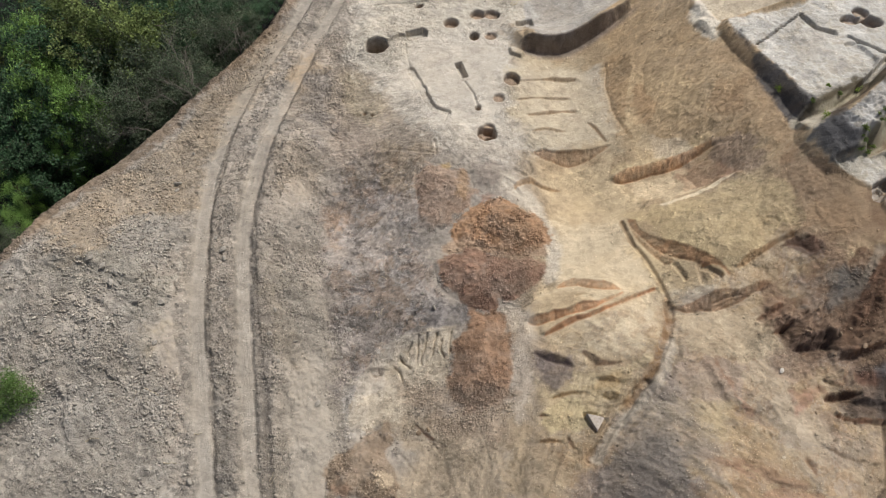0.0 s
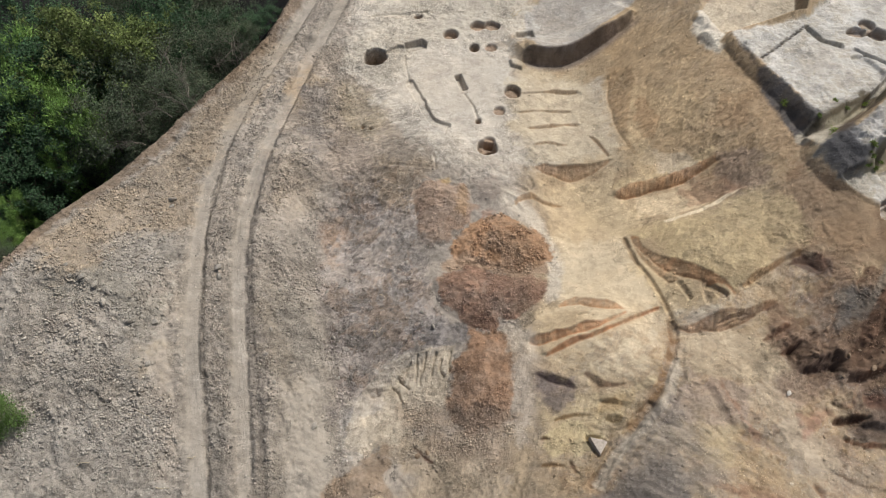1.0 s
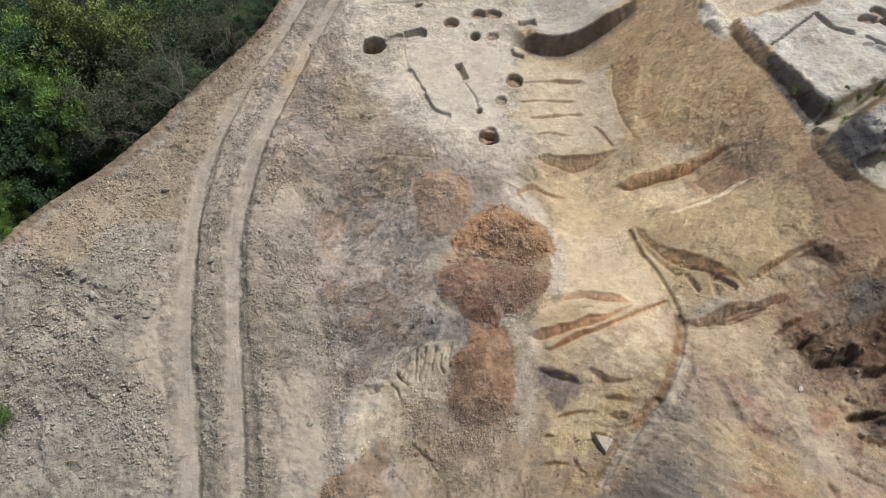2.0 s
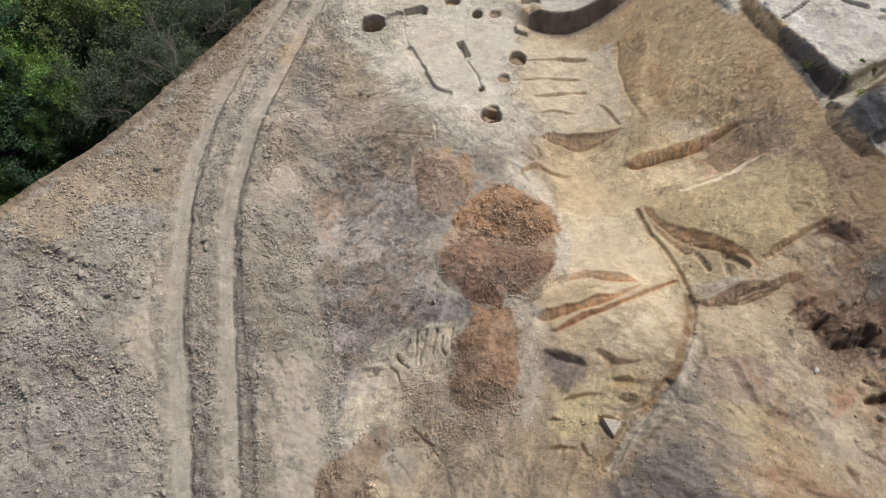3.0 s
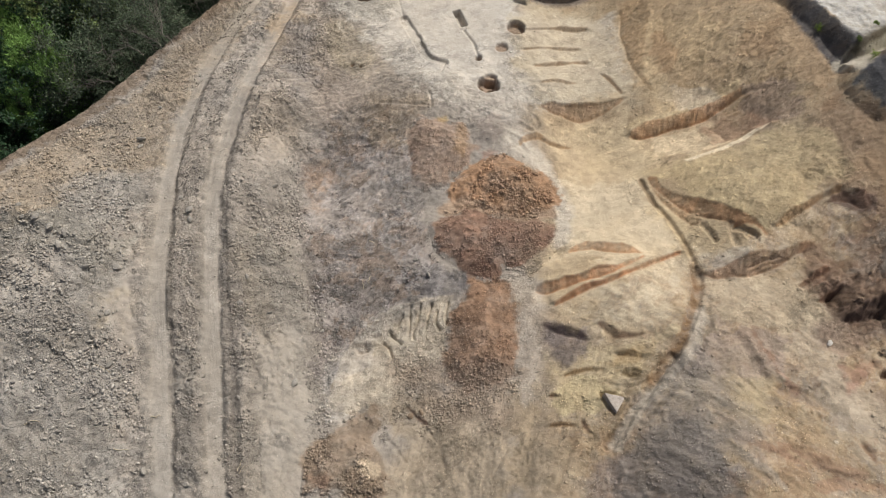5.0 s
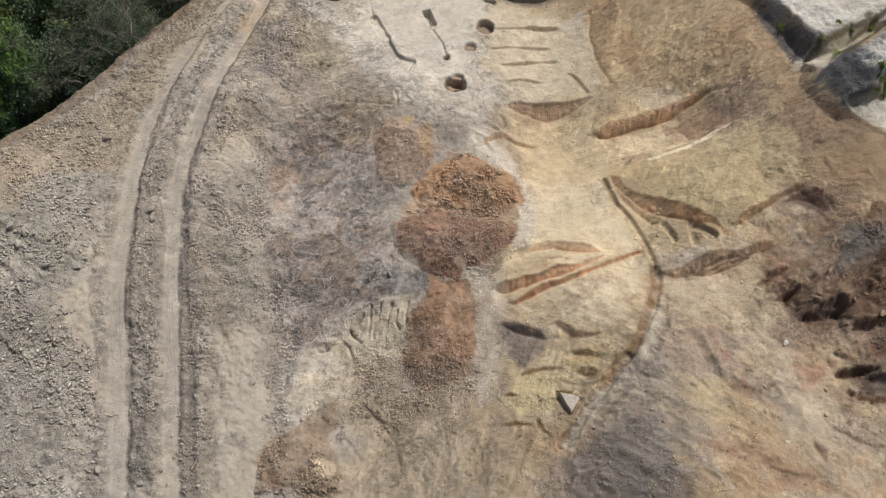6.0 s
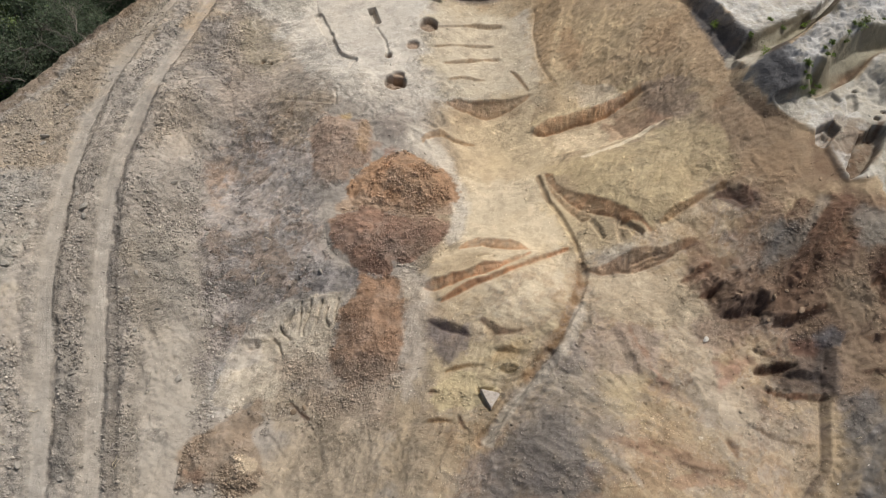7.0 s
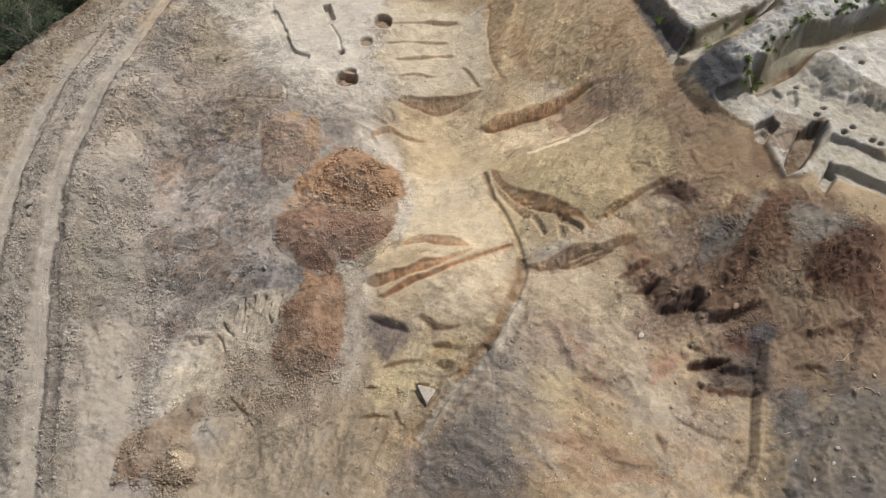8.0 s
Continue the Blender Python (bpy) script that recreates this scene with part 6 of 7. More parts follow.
def earth_material():
    m, n, shader = material("earth", 0.95)
    place = n.nodes.new("ShaderNodeNewGeometry").outputs["Position"]
    tone = n.nodes.new("ShaderNodeAttribute")
    tone.attribute_name = "earth"
    fine = add(n, "ShaderNodeTexNoise", Scale=13.0, Detail=4.0, Roughness=0.68)
    clod = add(n, "ShaderNodeTexNoise", Scale=2.6, Detail=9.0, Roughness=0.74, Distortion=0.3)
    crust = add(n, "ShaderNodeTexNoise", Scale=1.5, Detail=10.0, Roughness=0.66, Distortion=0.8)
    damp = add(n, "ShaderNodeTexNoise", Scale=2.1, Detail=10.0, Roughness=0.68, Distortion=0.6)
    chip = add(n, "ShaderNodeTexNoise", Scale=6.0, Detail=6.0, Roughness=0.72, Distortion=0.2)
    patch = add(n, "ShaderNodeTexNoise", Scale=1.1, Detail=4.0, Roughness=0.6)
    warp = add(n, "ShaderNodeTexNoise", Scale=9.0, Detail=2.0)
    for t in (fine, clod, patch, warp, crust, damp, chip):
        n.links.new(place, t.inputs["Vector"])
    bent = n.nodes.new("ShaderNodeVectorMath")
    bent.operation = "MULTIPLY_ADD"
    bent.inputs[1].default_value = (0.09, 0.09, 0.09)
    n.links.new(warp.outputs["Color"], bent.inputs[0])
    n.links.new(place, bent.inputs[2])
    cover = calc(n, "MULTIPLY", tone.outputs["Alpha"], ramped(n, patch.outputs["Fac"], 0.36, 0.64, 0.25, 1.5))
    big, tone_a = pebbles(n, bent.outputs[0], 6.5, calc(n, "MULTIPLY", cover, 0.34), 1.2)
    mid, tone_b = pebbles(n, bent.outputs[0], 13.0, calc(n, "MULTIPLY", cover, 0.7), 1.4)
    low, tone_c = pebbles(n, bent.outputs[0], 27.0, cover, 1.5)
    speck = calc(n, "MULTIPLY_ADD", ramped(n, fine.outputs["Fac"], 0.3, 0.7, -1, 1), ramped(n, tone.outputs["Alpha"], 0.05, 0.6, 0.03, 0.10), 1.0)
    a = mixed(n, tone.outputs["Color"], speck, 1.0, "MULTIPLY")
    b = mixed(n, a, ramped(n, clod.outputs["Fac"], 0.34, 0.66, 0.95, 1.05), 1.0, "MULTIPLY")
    blotch = calc(n, "MULTIPLY", ramped(n, crust.outputs["Fac"], 0.51, 0.57, 1.0, 1.20), ramped(n, damp.outputs["Fac"], 0.52, 0.58, 1.0, 0.76))
    b = mixed(n, b, blotch, ramped(n, tone.outputs["Alpha"], 0.0, 0.3, 0.5, 1.0), "MULTIPLY")
    c = mixed(n, b, calc(n, "MULTIPLY", calc(n, "MULTIPLY", tone_a, tone_b), tone_c), 1.0, "MULTIPLY")
    # streaks of teeth and brooms, along the lie of each part
    lie = n.nodes.new("ShaderNodeAttribute")
    lie.attribute_name = "lie"
    apart = n.nodes.new("ShaderNodeSeparateXYZ")
    n.links.new(lie.outputs["Vector"], apart.inputs[0])
    flat = n.nodes.new("ShaderNodeCombineXYZ")
    n.links.new(calc(n, "MULTIPLY", apart.outputs[0], 2.2), flat.inputs[0])
    n.links.new(apart.outputs[1], flat.inputs[1])
    streak = add(n, "ShaderNodeTexNoise", Scale=5.0, Detail=8.0, Roughness=0.72, Distortion=0.7)
    crease = add(n, "ShaderNodeTexNoise", Scale=1.7, Detail=8.0, Roughness=0.62, Distortion=0.6)
    n.links.new(flat.outputs[0], streak.inputs["Vector"])
    n.links.new(place, crease.inputs["Vector"])
    swing = calc(n, "SUBTRACT", ramped(n, streak.outputs["Fac"], 0.32, 0.68, 0.0, 1.0), 0.5)
    c = mixed(n, c, calc(n, "MULTIPLY_ADD", swing, calc(n, "MULTIPLY", apart.outputs[2], 0.30), 1.0), 1.0, "MULTIPLY")
    crack = calc(n, "ABSOLUTE", calc(n, "SUBTRACT", crease.outputs["Fac"], 0.5))
    crack = ramped(n, crack, 0.0, 0.045, 1.0, 0.0)
    n.links.new(c, shader.inputs["Base Color"])
    height = calc(n, "ADD", calc(n, "ADD", big, mid), low)
    rough = calc(n, "MULTIPLY", fine.outputs["Fac"], ramped(n, tone.outputs["Alpha"], 0, 0.7, 0.008, 0.034))
    lumps = calc(n, "MULTIPLY", clod.outputs["Fac"], ramped(n, tone.outputs["Alpha"], 0, 1, 0.02, 0.26))
    marks = calc(n, "MULTIPLY", streak.outputs["Fac"], calc(n, "MULTIPLY", apart.outputs[2], 0.09))
    creases = calc(n, "MULTIPLY", crack, ramped(n, tone.outputs["Alpha"], 0, 1, -0.004, -0.03))
    rough = calc(n, "ADD", rough, calc(n, "MULTIPLY", chip.outputs["Fac"], ramped(n, tone.outputs["Alpha"], 0, 0.7, 0.010, 0.08)))
    whole = calc(n, "ADD", calc(n, "ADD", height, rough), calc(n, "ADD", lumps, calc(n, "ADD", marks, creases)))
    bumped(n, shader, whole, 1.0, 1.0)
    return m


EARTH_MATERIAL = earth_material()


def sheet(name, x, y, z, colour, mat):
    rows, cols = x.shape
    me = bpy.data.meshes.new(name)
    me.vertices.add(rows * cols)
    me.vertices.foreach_set("co", np.stack([x, y, z], -1).astype(np.float32).ravel())
    k = (np.arange(rows - 1)[:, None] * cols + np.arange(cols - 1)).ravel()
    faces = np.stack([k, k + 1, k + cols + 1, k + cols], -1).astype(np.int32)
    me.loops.add(faces.size)
    me.loops.foreach_set("vertex_index", faces.ravel())
    me.polygons.add(len(faces))
    me.polygons.foreach_set("loop_start", np.arange(0, faces.size, 4, dtype=np.int32))
    me.polygons.foreach_set("use_smooth", np.ones(len(faces), bool))
    me.update()
    attr = me.color_attributes.new("earth", "FLOAT_COLOR", "POINT")
    rgba = np.concatenate([colour, CRUMB[..., None]], -1)
    attr.data.foreach_set("color", rgba.astype(np.float32).ravel())
    lie = me.attributes.new("lie", "FLOAT_VECTOR", "POINT")
    lie.data.foreach_set("vector", LIE.astype(np.float32).ravel())
    me.materials.append(mat)
    return new(name, me)


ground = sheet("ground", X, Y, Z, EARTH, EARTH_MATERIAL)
tagged(ground, "bare excavated earth in greys, ochres and pale sand", "ground", kind="structure")


def level(x, y):
    """The height of the ground at places x, y."""
    x, y = np.asarray(x, float), np.asarray(y, float)
    i = np.clip(np.searchsorted(AX, x) - 1, 0, len(AX) - 2)
    j = np.clip(np.searchsorted(AY, y) - 1, 0, len(AY) - 2)
    a, b = (x - AX[i]) / (AX[i + 1] - AX[i]), (y - AY[j]) / (AY[j + 1] - AY[j])
    return (Z[j, i] * (1 - a) + Z[j, i + 1] * a) * (1 - b) + (Z[j + 1, i] * (1 - a) + Z[j + 1, i + 1] * a) * b


# ---- stones ----
def stone_shapes(count, detail, seed, bite=0.45):
    """Rough rock shapes, as vertices and triangles."""
    rng = np.random.default_rng(seed)
    bm = bmesh.new()
    bmesh.ops.create_icosphere(bm, subdivisions=detail, radius=1)
    co = np.array([v.co for v in bm.verts])
    tri = np.array([[v.index for v in f.verts] for f in bm.faces])
    bm.free()
    out = []
    for k in range(count):
        p = co.copy()
        for _ in range(8):
            d = rng.normal(size=3)
            d /= np.linalg.norm(d)
            p -= np.maximum(p @ d - rng.uniform(bite, bite + 0.4), 0)[:, None] * d
        p *= 1 + (0.06 if detail < 2 else 0.02) * rng.normal(size=(len(p), 1))
        p /= np.abs(p).max()
        p *= rng.uniform([0.8, 0.5, 0.45], [1.35, 0.95, 0.85])
        out.append(p)
    return out, tri


def stone_material():
    m, n, shader = material("stone", 0.9)
    tone = n.nodes.new("ShaderNodeAttribute")
    tone.attribute_name = "earth"
    place = n.nodes.new("ShaderNodeNewGeometry")
    fine = add(n, "ShaderNodeTexNoise", Scale=22.0, Detail=6.0, Roughness=0.65)
    n.links.new(place.outputs["Position"], fine.inputs["Vector"])
    a = mixed(n, tone.outputs["Color"], ramped(n, place.outputs["Random Per Island"], 0, 1, 0.72, 1.25), 1.0, "MULTIPLY")
    b = mixed(n, a, ramped(n, fine.outputs["Fac"], 0.3, 0.7, 0.8, 1.2), 1.0, "MULTIPLY")
    n.links.new(b, shader.inputs["Base Color"])
    bumped(n, shader, fine.outputs["Fac"], 0.5, 0.02)
    return m


STONE = stone_material()
SHAPES, SHAPE_TRI = stone_shapes(14, 1, 4, 0.28)


def earth_at(x, y):
    i = np.clip(np.searchsorted(AX, x), 0, len(AX) - 1)
    j = np.clip(np.searchsorted(AY, y), 0, len(AY) - 1)
    return EARTH[j, i]


def pebble_shapes(count, seed):
    """Eight-sided chips, for the smallest stones."""
    rng = np.random.default_rng(seed)
    co = np.array([(1, 0, 0), (0, 1, 0), (-1, 0, 0), (0, -1, 0), (0, 0, 1), (0, 0, -1)], float)
    tri = np.array([(0, 1, 4), (1, 2, 4), (2, 3, 4), (3, 0, 4), (1, 0, 5), (2, 1, 5), (3, 2, 5), (0, 3, 5)])
    return [(co * rng.uniform(0.75, 1.2, (6, 1)) + rng.normal(0, 0.16, (6, 3))) * rng.uniform([0.85, 0.65, 0.42], [1.2, 1.0, 0.72]) for _ in range(count)], tri


CHIPS, CHIP_TRI = pebble_shapes(16, 6)


def spread(name, label, points, per_metre, low, high, clump=0.0, patch=0.9, pale=1.0, seed=1, sink=0.25):
    """Loose stones strewn within an outline, as one mesh of stuff."""
    rng = np.random.default_rng(seed)
    p = np.array(points)
    lo, hi = p.min(0), p.max(0)
    n = int(per_metre * np.prod(hi - lo))
    x, y = rng.uniform(lo[0], hi[0], n), rng.uniform(lo[1], hi[1], n)
    keep = inside(points, x, y) + 0.5 * fractal(x, y, 0.8, 3, seed) > 0
    keep &= fractal(x, y, patch, 3, seed + 9) > clump * rng.uniform(-0.9, 2.4, n) + 0.02 - 0.3 * (clump <= 0)
    x, y = x[keep], y[keep]
    n = len(x)
    size = low * (high / low) ** (rng.random(n) ** 2.0)
    z = level(x, y) + size * (0.42 - sink)
    turn = rng.uniform(0, 2 * math.pi, n)
    own = earth_at(x, y)
    own = np.clip((own + 0.04 * (own.mean(1, keepdims=True) - own)) * pale * rng.uniform(0.78, 1.18, (n, 1)), 0, 0.8)
    verts, tri, rgba, base = [], [], [], 0
    for some, shapes, corners in ((size < 0.085, CHIPS, CHIP_TRI), (size >= 0.085, SHAPES, SHAPE_TRI)):
        m = int(some.sum())
        shape = np.array(shapes)[rng.integers(0, len(shapes), m)] * size[some][:, None, None] / 2
        c, q = np.cos(turn[some])[:, None], np.sin(turn[some])[:, None]
        co = np.stack([shape[..., 0] * c - shape[..., 1] * q + x[some][:, None], shape[..., 0] * q + shape[..., 1] * c + y[some][:, None], shape[..., 2] + z[some][:, None]], -1)
        each = co.shape[1]
        verts.append(co.reshape(-1, 3))
        tri.append((base + np.arange(m)[:, None, None] * each + corners).reshape(-1, 3))
        rgba.append(np.concatenate([np.repeat(own[some], each, 0), np.ones((m * each, 1))], 1))
        base += m * each
    verts, tri, rgba = np.concatenate(verts), np.concatenate(tri), np.concatenate(rgba)
    me = bpy.data.meshes.new(name)
    me.vertices.add(len(verts))
    me.vertices.foreach_set("co", verts.astype(np.float32).ravel())
    me.loops.add(tri.size)
    me.loops.foreach_set("vertex_index", tri.astype(np.int32).ravel())
    me.polygons.add(len(tri))
    me.polygons.foreach_set("loop_start", np.arange(0, tri.size, 3, dtype=np.int32))
    me.update()
    me.color_attributes.new("earth", "FLOAT_COLOR", "POINT").data.foreach_set("color", rgba.astype(np.float32).ravel())
    me.materials.append(STONE)
    return tagged(new(name, me), label, "stones", kind="stuff")


spread("gravel", "loose grey gravel and clods on the roadside mound", [(-24.45, 2.72), (-19.82, 1.72), (-17.83, 5.83), (-15.55, 6.64), (-13.65, 0.11), (-11.72, -10.16), (-19.21, -11.02)], 340, 0.042, 0.22, 0.32, 1.5, 1.04, 21)
spread("rubble", "coarse grey rubble on the crest of the mound", [(-19.62, 0.15), (-18.60, 1.02), (-16.12, 0.63), (-14.44, -0.28), (-14.44, -2.09), (-16.14, -1.56), (-18.26, -1.22)], 420, 0.038, 0.22, 0.24, 0.8, 1.02, 22)
spread("gravel", "brown stones scattered along the bank edge", [(-19.18, 3.51), (-16.95, 7.16), (-14.36, 10.84), (-12.83, 16.62), (-10.67, 18.52), (-11.82, 12.09), (-13.67, 7.38), (-14.19, 3.15)], 190, 0.042, 0.17, 0.30, 1.2, 1.0, 23)
spread("gravel", "stones on the crown between the wheel tracks", [(-10.72, -10.13), (-11.75, -3.28), (-12.51, 0.76), (-12.68, 4.50), (-12.12, 9.11), (-10.95, 13.84), (-10.03, 13.38), (-11.41, 8.21), (-11.70, 4.02), (-11.35, 0.25), (-9.86, -10.12)], 320, 0.042, 0.18, 0.24, 0.7, 1.02, 24)
spread("gravel", "crushed stone and clods beside the wheel rut", [(-9.03, -10.10), (-10.34, 0.31), (-10.52, 3.61), (-9.92, 8.88), (-8.84, 12.91), (-8.06, 10.76), (-8.03, 4.89), (-7.21, 0.93), (-7.71, -2.87), (-8.23, -6.05), (-7.93, -10.09)], 320, 0.042, 0.18, 0.26, 0.8, 1.02, 25)
spread("gravel", "grey stones along the foot of the bench", [(-8.05, 2.54), (-6.34, 1.62), (-5.59, -2.58), (-5.12, -3.43), (-5.91, -4.86), (-5.91, -7.17), (-6.32, -9.08), (-6.70, -9.10), (-6.40, -6.31), (-6.82, -3.63), (-7.68, -0.88)], 420, 0.042, 0.17, 0.22, 0.8, 1.04, 26)
spread("gravel", "grey crumbs of dry clay", [(-6.90, 6.48), (-3.06, 6.49), (-2.02, -0.70), (-3.81, -2.55), (-5.77, -3.49)], 210, 0.040, 0.12, 0.30, 0.8, 1.04, 27)
spread("gravel", "grey stones in the wash below the road", [(-9.18, 16.42), (-7.25, 16.78), (-6.45, 14.38), (-6.77, 10.05), (-7.17, 7.68), (-8.81, 9.93)], 460, 0.042, 0.16, 0.19, 0.8, 1.08, 28)
spread("spoil_clods", "brown clods on the rust-brown spoil heap", [(-2.37, 0.36), (-1.56, 1.56), (0.34, 1.67), (2.32, 1.34), (2.78, 0.10), (1.79, -1.31), (0.01, -1.66), (-1.79, -1.22)], 260, 0.036, 0.10, 0.03, 0.7, 1.18, 29, 0.2)
spread("spoil_clods", "clods rolled to the foot of the rust-brown spoil heap", [(-2.24, 0.90), (-1.72, 0.74), (-0.69, 0.57), (0.62, 0.76), (1.92, 0.92), (2.57, 0.73), (2.75, -0.24), (2.17, -1.26), (1.06, -1.47), (-0.20, -1.59), (-1.46, -1.13), (-2.10, -0.12)], 460, 0.040, 0.14, 0.03, 0.5, 1.24, 53, 0.16)
spread("spoil_clods", "orange-brown clods on the loose spoil heap", [(-1.79, 1.43), (-0.82, 3.98), (0.93, 4.75), (2.62, 3.67), (3.22, 2.11), (2.19, 1.20)], 460, 0.042, 0.18, 0.10, 0.6, 1.2, 30, 0.18)
spread("spoil_clods", "purple-brown gravel on the flat spoil heap", HEAP_FLAT, 260, 0.036, 0.10, 0.06, 0.7, 1.18, 31)
spread("spoil_clods", "small clods on the brown spoil heap", HEAP_BROWN, 420, 0.034, 0.10, 0.10, 0.6, 1.10, 32, 0.22)
spread("spoil_clods", "clods rolled to the foot of the brown spoil heap", [(-1.63, -2.91), (-1.26, -2.98), (-1.27, -4.12), (-0.96, -4.87), (-0.13, -5.23), (0.60, -4.95), (1.09, -4.92), (0.97, -6.21), (0.25, -6.47), (-0.56, -6.73), (-1.49, -6.46), (-1.69, -5.13), (-1.74, -3.83)], 260, 0.045, 0.15, 0.08, 0.5, 1.12, 52, 0.22)
spread("gravel", "stones rolled down from the spoil heap", [(-3.76, -4.32), (1.17, -5.13), (0.85, -7.67), (-1.17, -7.97), (-3.87, -7.07)], 371, 0.042, 0.15, 0.23, 0.7, 1.05, 33)
spread("spoil_clods", "clods on the low brown heap", [(-6.45, -10.62), (-6.42, -8.07), (-4.94, -6.53), (-3.66, -7.06), (-3.76, -9.20), (-3.51, -10.57)], 517, 0.042, 0.18, 0.04, 0.6, 1.08, 34)
spread("gravel", "crumbs of brown earth on the eastern slope", [(7.85, -2.00), (11.52, -1.09), (14.33, -0.13), (16.48, -1.46), (15.57, -6.78), (12.27, -5.42)], 24, 0.034, 0.07, 0.23, 0.8, 1.3, 35)
spread("gravel", "pale and brown crumbs on the south-eastern ground", [(13.41, -1.47), (17.92, -0.53), (21.47, -1.90), (18.77, -11.23), (14.68, -10.84), (13.81, -6.26)], 70, 0.034, 0.08, 0.23, 0.8, 1.35, 36)
spread("clods", "brown clods on earth torn up by a digger", [(15.21, -0.10), (17.58, -0.37), (19.93, -1.90), (19.55, -4.22), (16.94, -5.52), (14.86, -5.32), (14.22, -4.15), (13.83, -2.65)], 170, 0.040, 0.11, 0.16, 0.9, 1.38, 39)
spread("gravel", "crumbs on the southern ground", [(1.13, -6.00), (6.03, -5.31), (8.36, -6.76), (12.09, -9.67), (11.50, -11.26), (0.31, -10.77)], 130, 0.034, 0.08, 0.25, 0.8, 1.3, 37)
spread("gravel", "crumbs on the sandy slope", [(6.98, 14.15), (13.47, 12.00), (15.24, 4.57), (12.93, 0.53), (9.90, 2.93), (7.41, 7.71)], 14, 0.030, 0.06, 0.22, 0.8, 1.25, 38)


# ---- single rocks and lumps ----
def part(name, me, mat, parent, label=""):
    me.materials.append(mat)
    ob = new(name, me)
    ob.parent = parent
    return tagged(ob, label)


def plain_mesh(name, verts, faces, smooth_faces=False):
    me = bpy.data.meshes.new(name)
    me.from_pydata([tuple(v) for v in verts], [], [tuple(f) for f in faces])
    if smooth_faces:
        me.polygons.foreach_set("use_smooth", np.ones(len(me.polygons), bool))
    me.update()
    return me


def rock_material(name, colour):
    m, n, shader = material(name, 0.85)
    place = n.nodes.new("ShaderNodeTexCoord").outputs["Object"]
    luck = n.nodes.new("ShaderNodeObjectInfo").outputs["Random"]
    fine = add(n, "ShaderNodeTexNoise", Scale=9.0, Detail=8.0, Roughness=0.7)
    n.links.new(place, fine.inputs["Vector"])
    c = tuple(srgb(*colour)) + (1,)
    a = mixed(n, c, ramped(n, luck, 0, 1, 0.82, 1.2), 1.0, "MULTIPLY")
    b = mixed(n, a, ramped(n, fine.outputs["Fac"], 0.3, 0.7, 0.7, 1.25), 1.0, "MULTIPLY")
    n.links.new(b, shader.inputs["Base Color"])
    bumped(n, shader, fine.outputs["Fac"], 0.7, 0.05)
    return m


GREY_ROCK, PALE_ROCK, BROWN_ROCK = rock_material("grey_rock", (174, 167, 154)), rock_material("pale_rock", (226, 219, 206)), rock_material("brown_rock", (150, 128, 104))
ROCKS, ROCK_TRI = stone_shapes(8, 3, 12, 0.6)
ROCK_MESHES = {}


def rock(x, y, size, mat, label, k=0, flat=1.0, group="loose rocks"):
    key = (k % 8, mat.name)
    if key not in ROCK_MESHES:
        me = plain_mesh("rock", ROCKS[k % 8] * 0.5, ROCK_TRI)
        me.materials.append(mat)
        ROCK_MESHES[key] = me
    ob = new("rock", ROCK_MESHES[key])
    ob.matrix_basis = Matrix.Translation((x, y, float(level(x, y)) + 0.16 * size * flat)) @ pose(0, 0, 0, 0, 0, 47 * k) @ Matrix.Diagonal((size, size, size * flat, 1))
    return tagged(ob, label, "rock", group)


for k, (x, y) in enumerate([(-14.75, 5.08), (-14.78, 4.72), (-13.09, 9.34), (-14.45, 7.14), (-12.29, 1.69), (-11.86, 1.07), (-11.74, 0.62), (-11.88, -0.39), (-14.26, 0.90), (-14.78, 0.30), (-14.51, 0.02), (-13.98, -1.79), (-13.96, -3.61), (-16.75, -2.27)]):
    rock(x, y, (0.34, 0.26, 0.2, 0.18, 0.22, 0.3, 0.28, 0.2, 0.22, 0.2, 0.24, 0.3, 0.32, 0.22)[k], GREY_ROCK, "grey angular rock half sunk in the gravel", k)
for k, (x, y) in enumerate([(-18.72, -0.06), (-17.74, 0.03), (-17.17, -0.07), (-16.10, -1.13), (-14.84, -2.19), (-14.97, -1.91), (-13.60, -5.52), (-11.76, -9.17), (-10.31, -9.56), (-18.04, 0.57), (-16.67, -0.32), (-15.96, -0.69), (-16.11, 0.94), (-15.53, 1.50), (-14.68, 1.72)]):
    rock(x, y, 0.2 + 0.05 * (k % 4), GREY_ROCK, "dusty grey rock on the roadside mound", k + 3)
for k, (x, y) in enumerate([(-3.54, 2.00), (-9.20, -1.83), (-9.30, -2.98), (-8.24, -3.14), (-7.09, 0.44), (-2.27, -1.25), (-2.78, -0.52), (-8.85, -4.11), (-7.14, -5.74), (-8.99, -6.47), (-9.11, 0.24), (-8.73, 2.72), (-7.87, 4.35), (-6.63, -1.76), (-6.05, -2.28), (-6.30, -3.55)]):
    rock(x, y, 0.18 + 0.05 * (k % 3), GREY_ROCK, "small grey rock at the foot of the bench", k + 5)
for k, (x, y) in enumerate([(15.94, -9.51), (16.73, -8.93), (17.15, -9.23), (15.01, -10.01), (16.91, -9.70), (18.85, -6.89), (19.55, -2.24), (17.31, -10.16), (16.34, -10.13), (17.04, -8.60)]):
    rock(x, y, 0.08 + 0.03 * (k % 3), PALE_ROCK, "small pale limestone lying on grey earth", k + 1, 1.0, "pale stones")
rock(11.77, -5.06, 0.21, PALE_ROCK, "bright white stone on trampled brown earth", 5, 0.8, "pale stones")
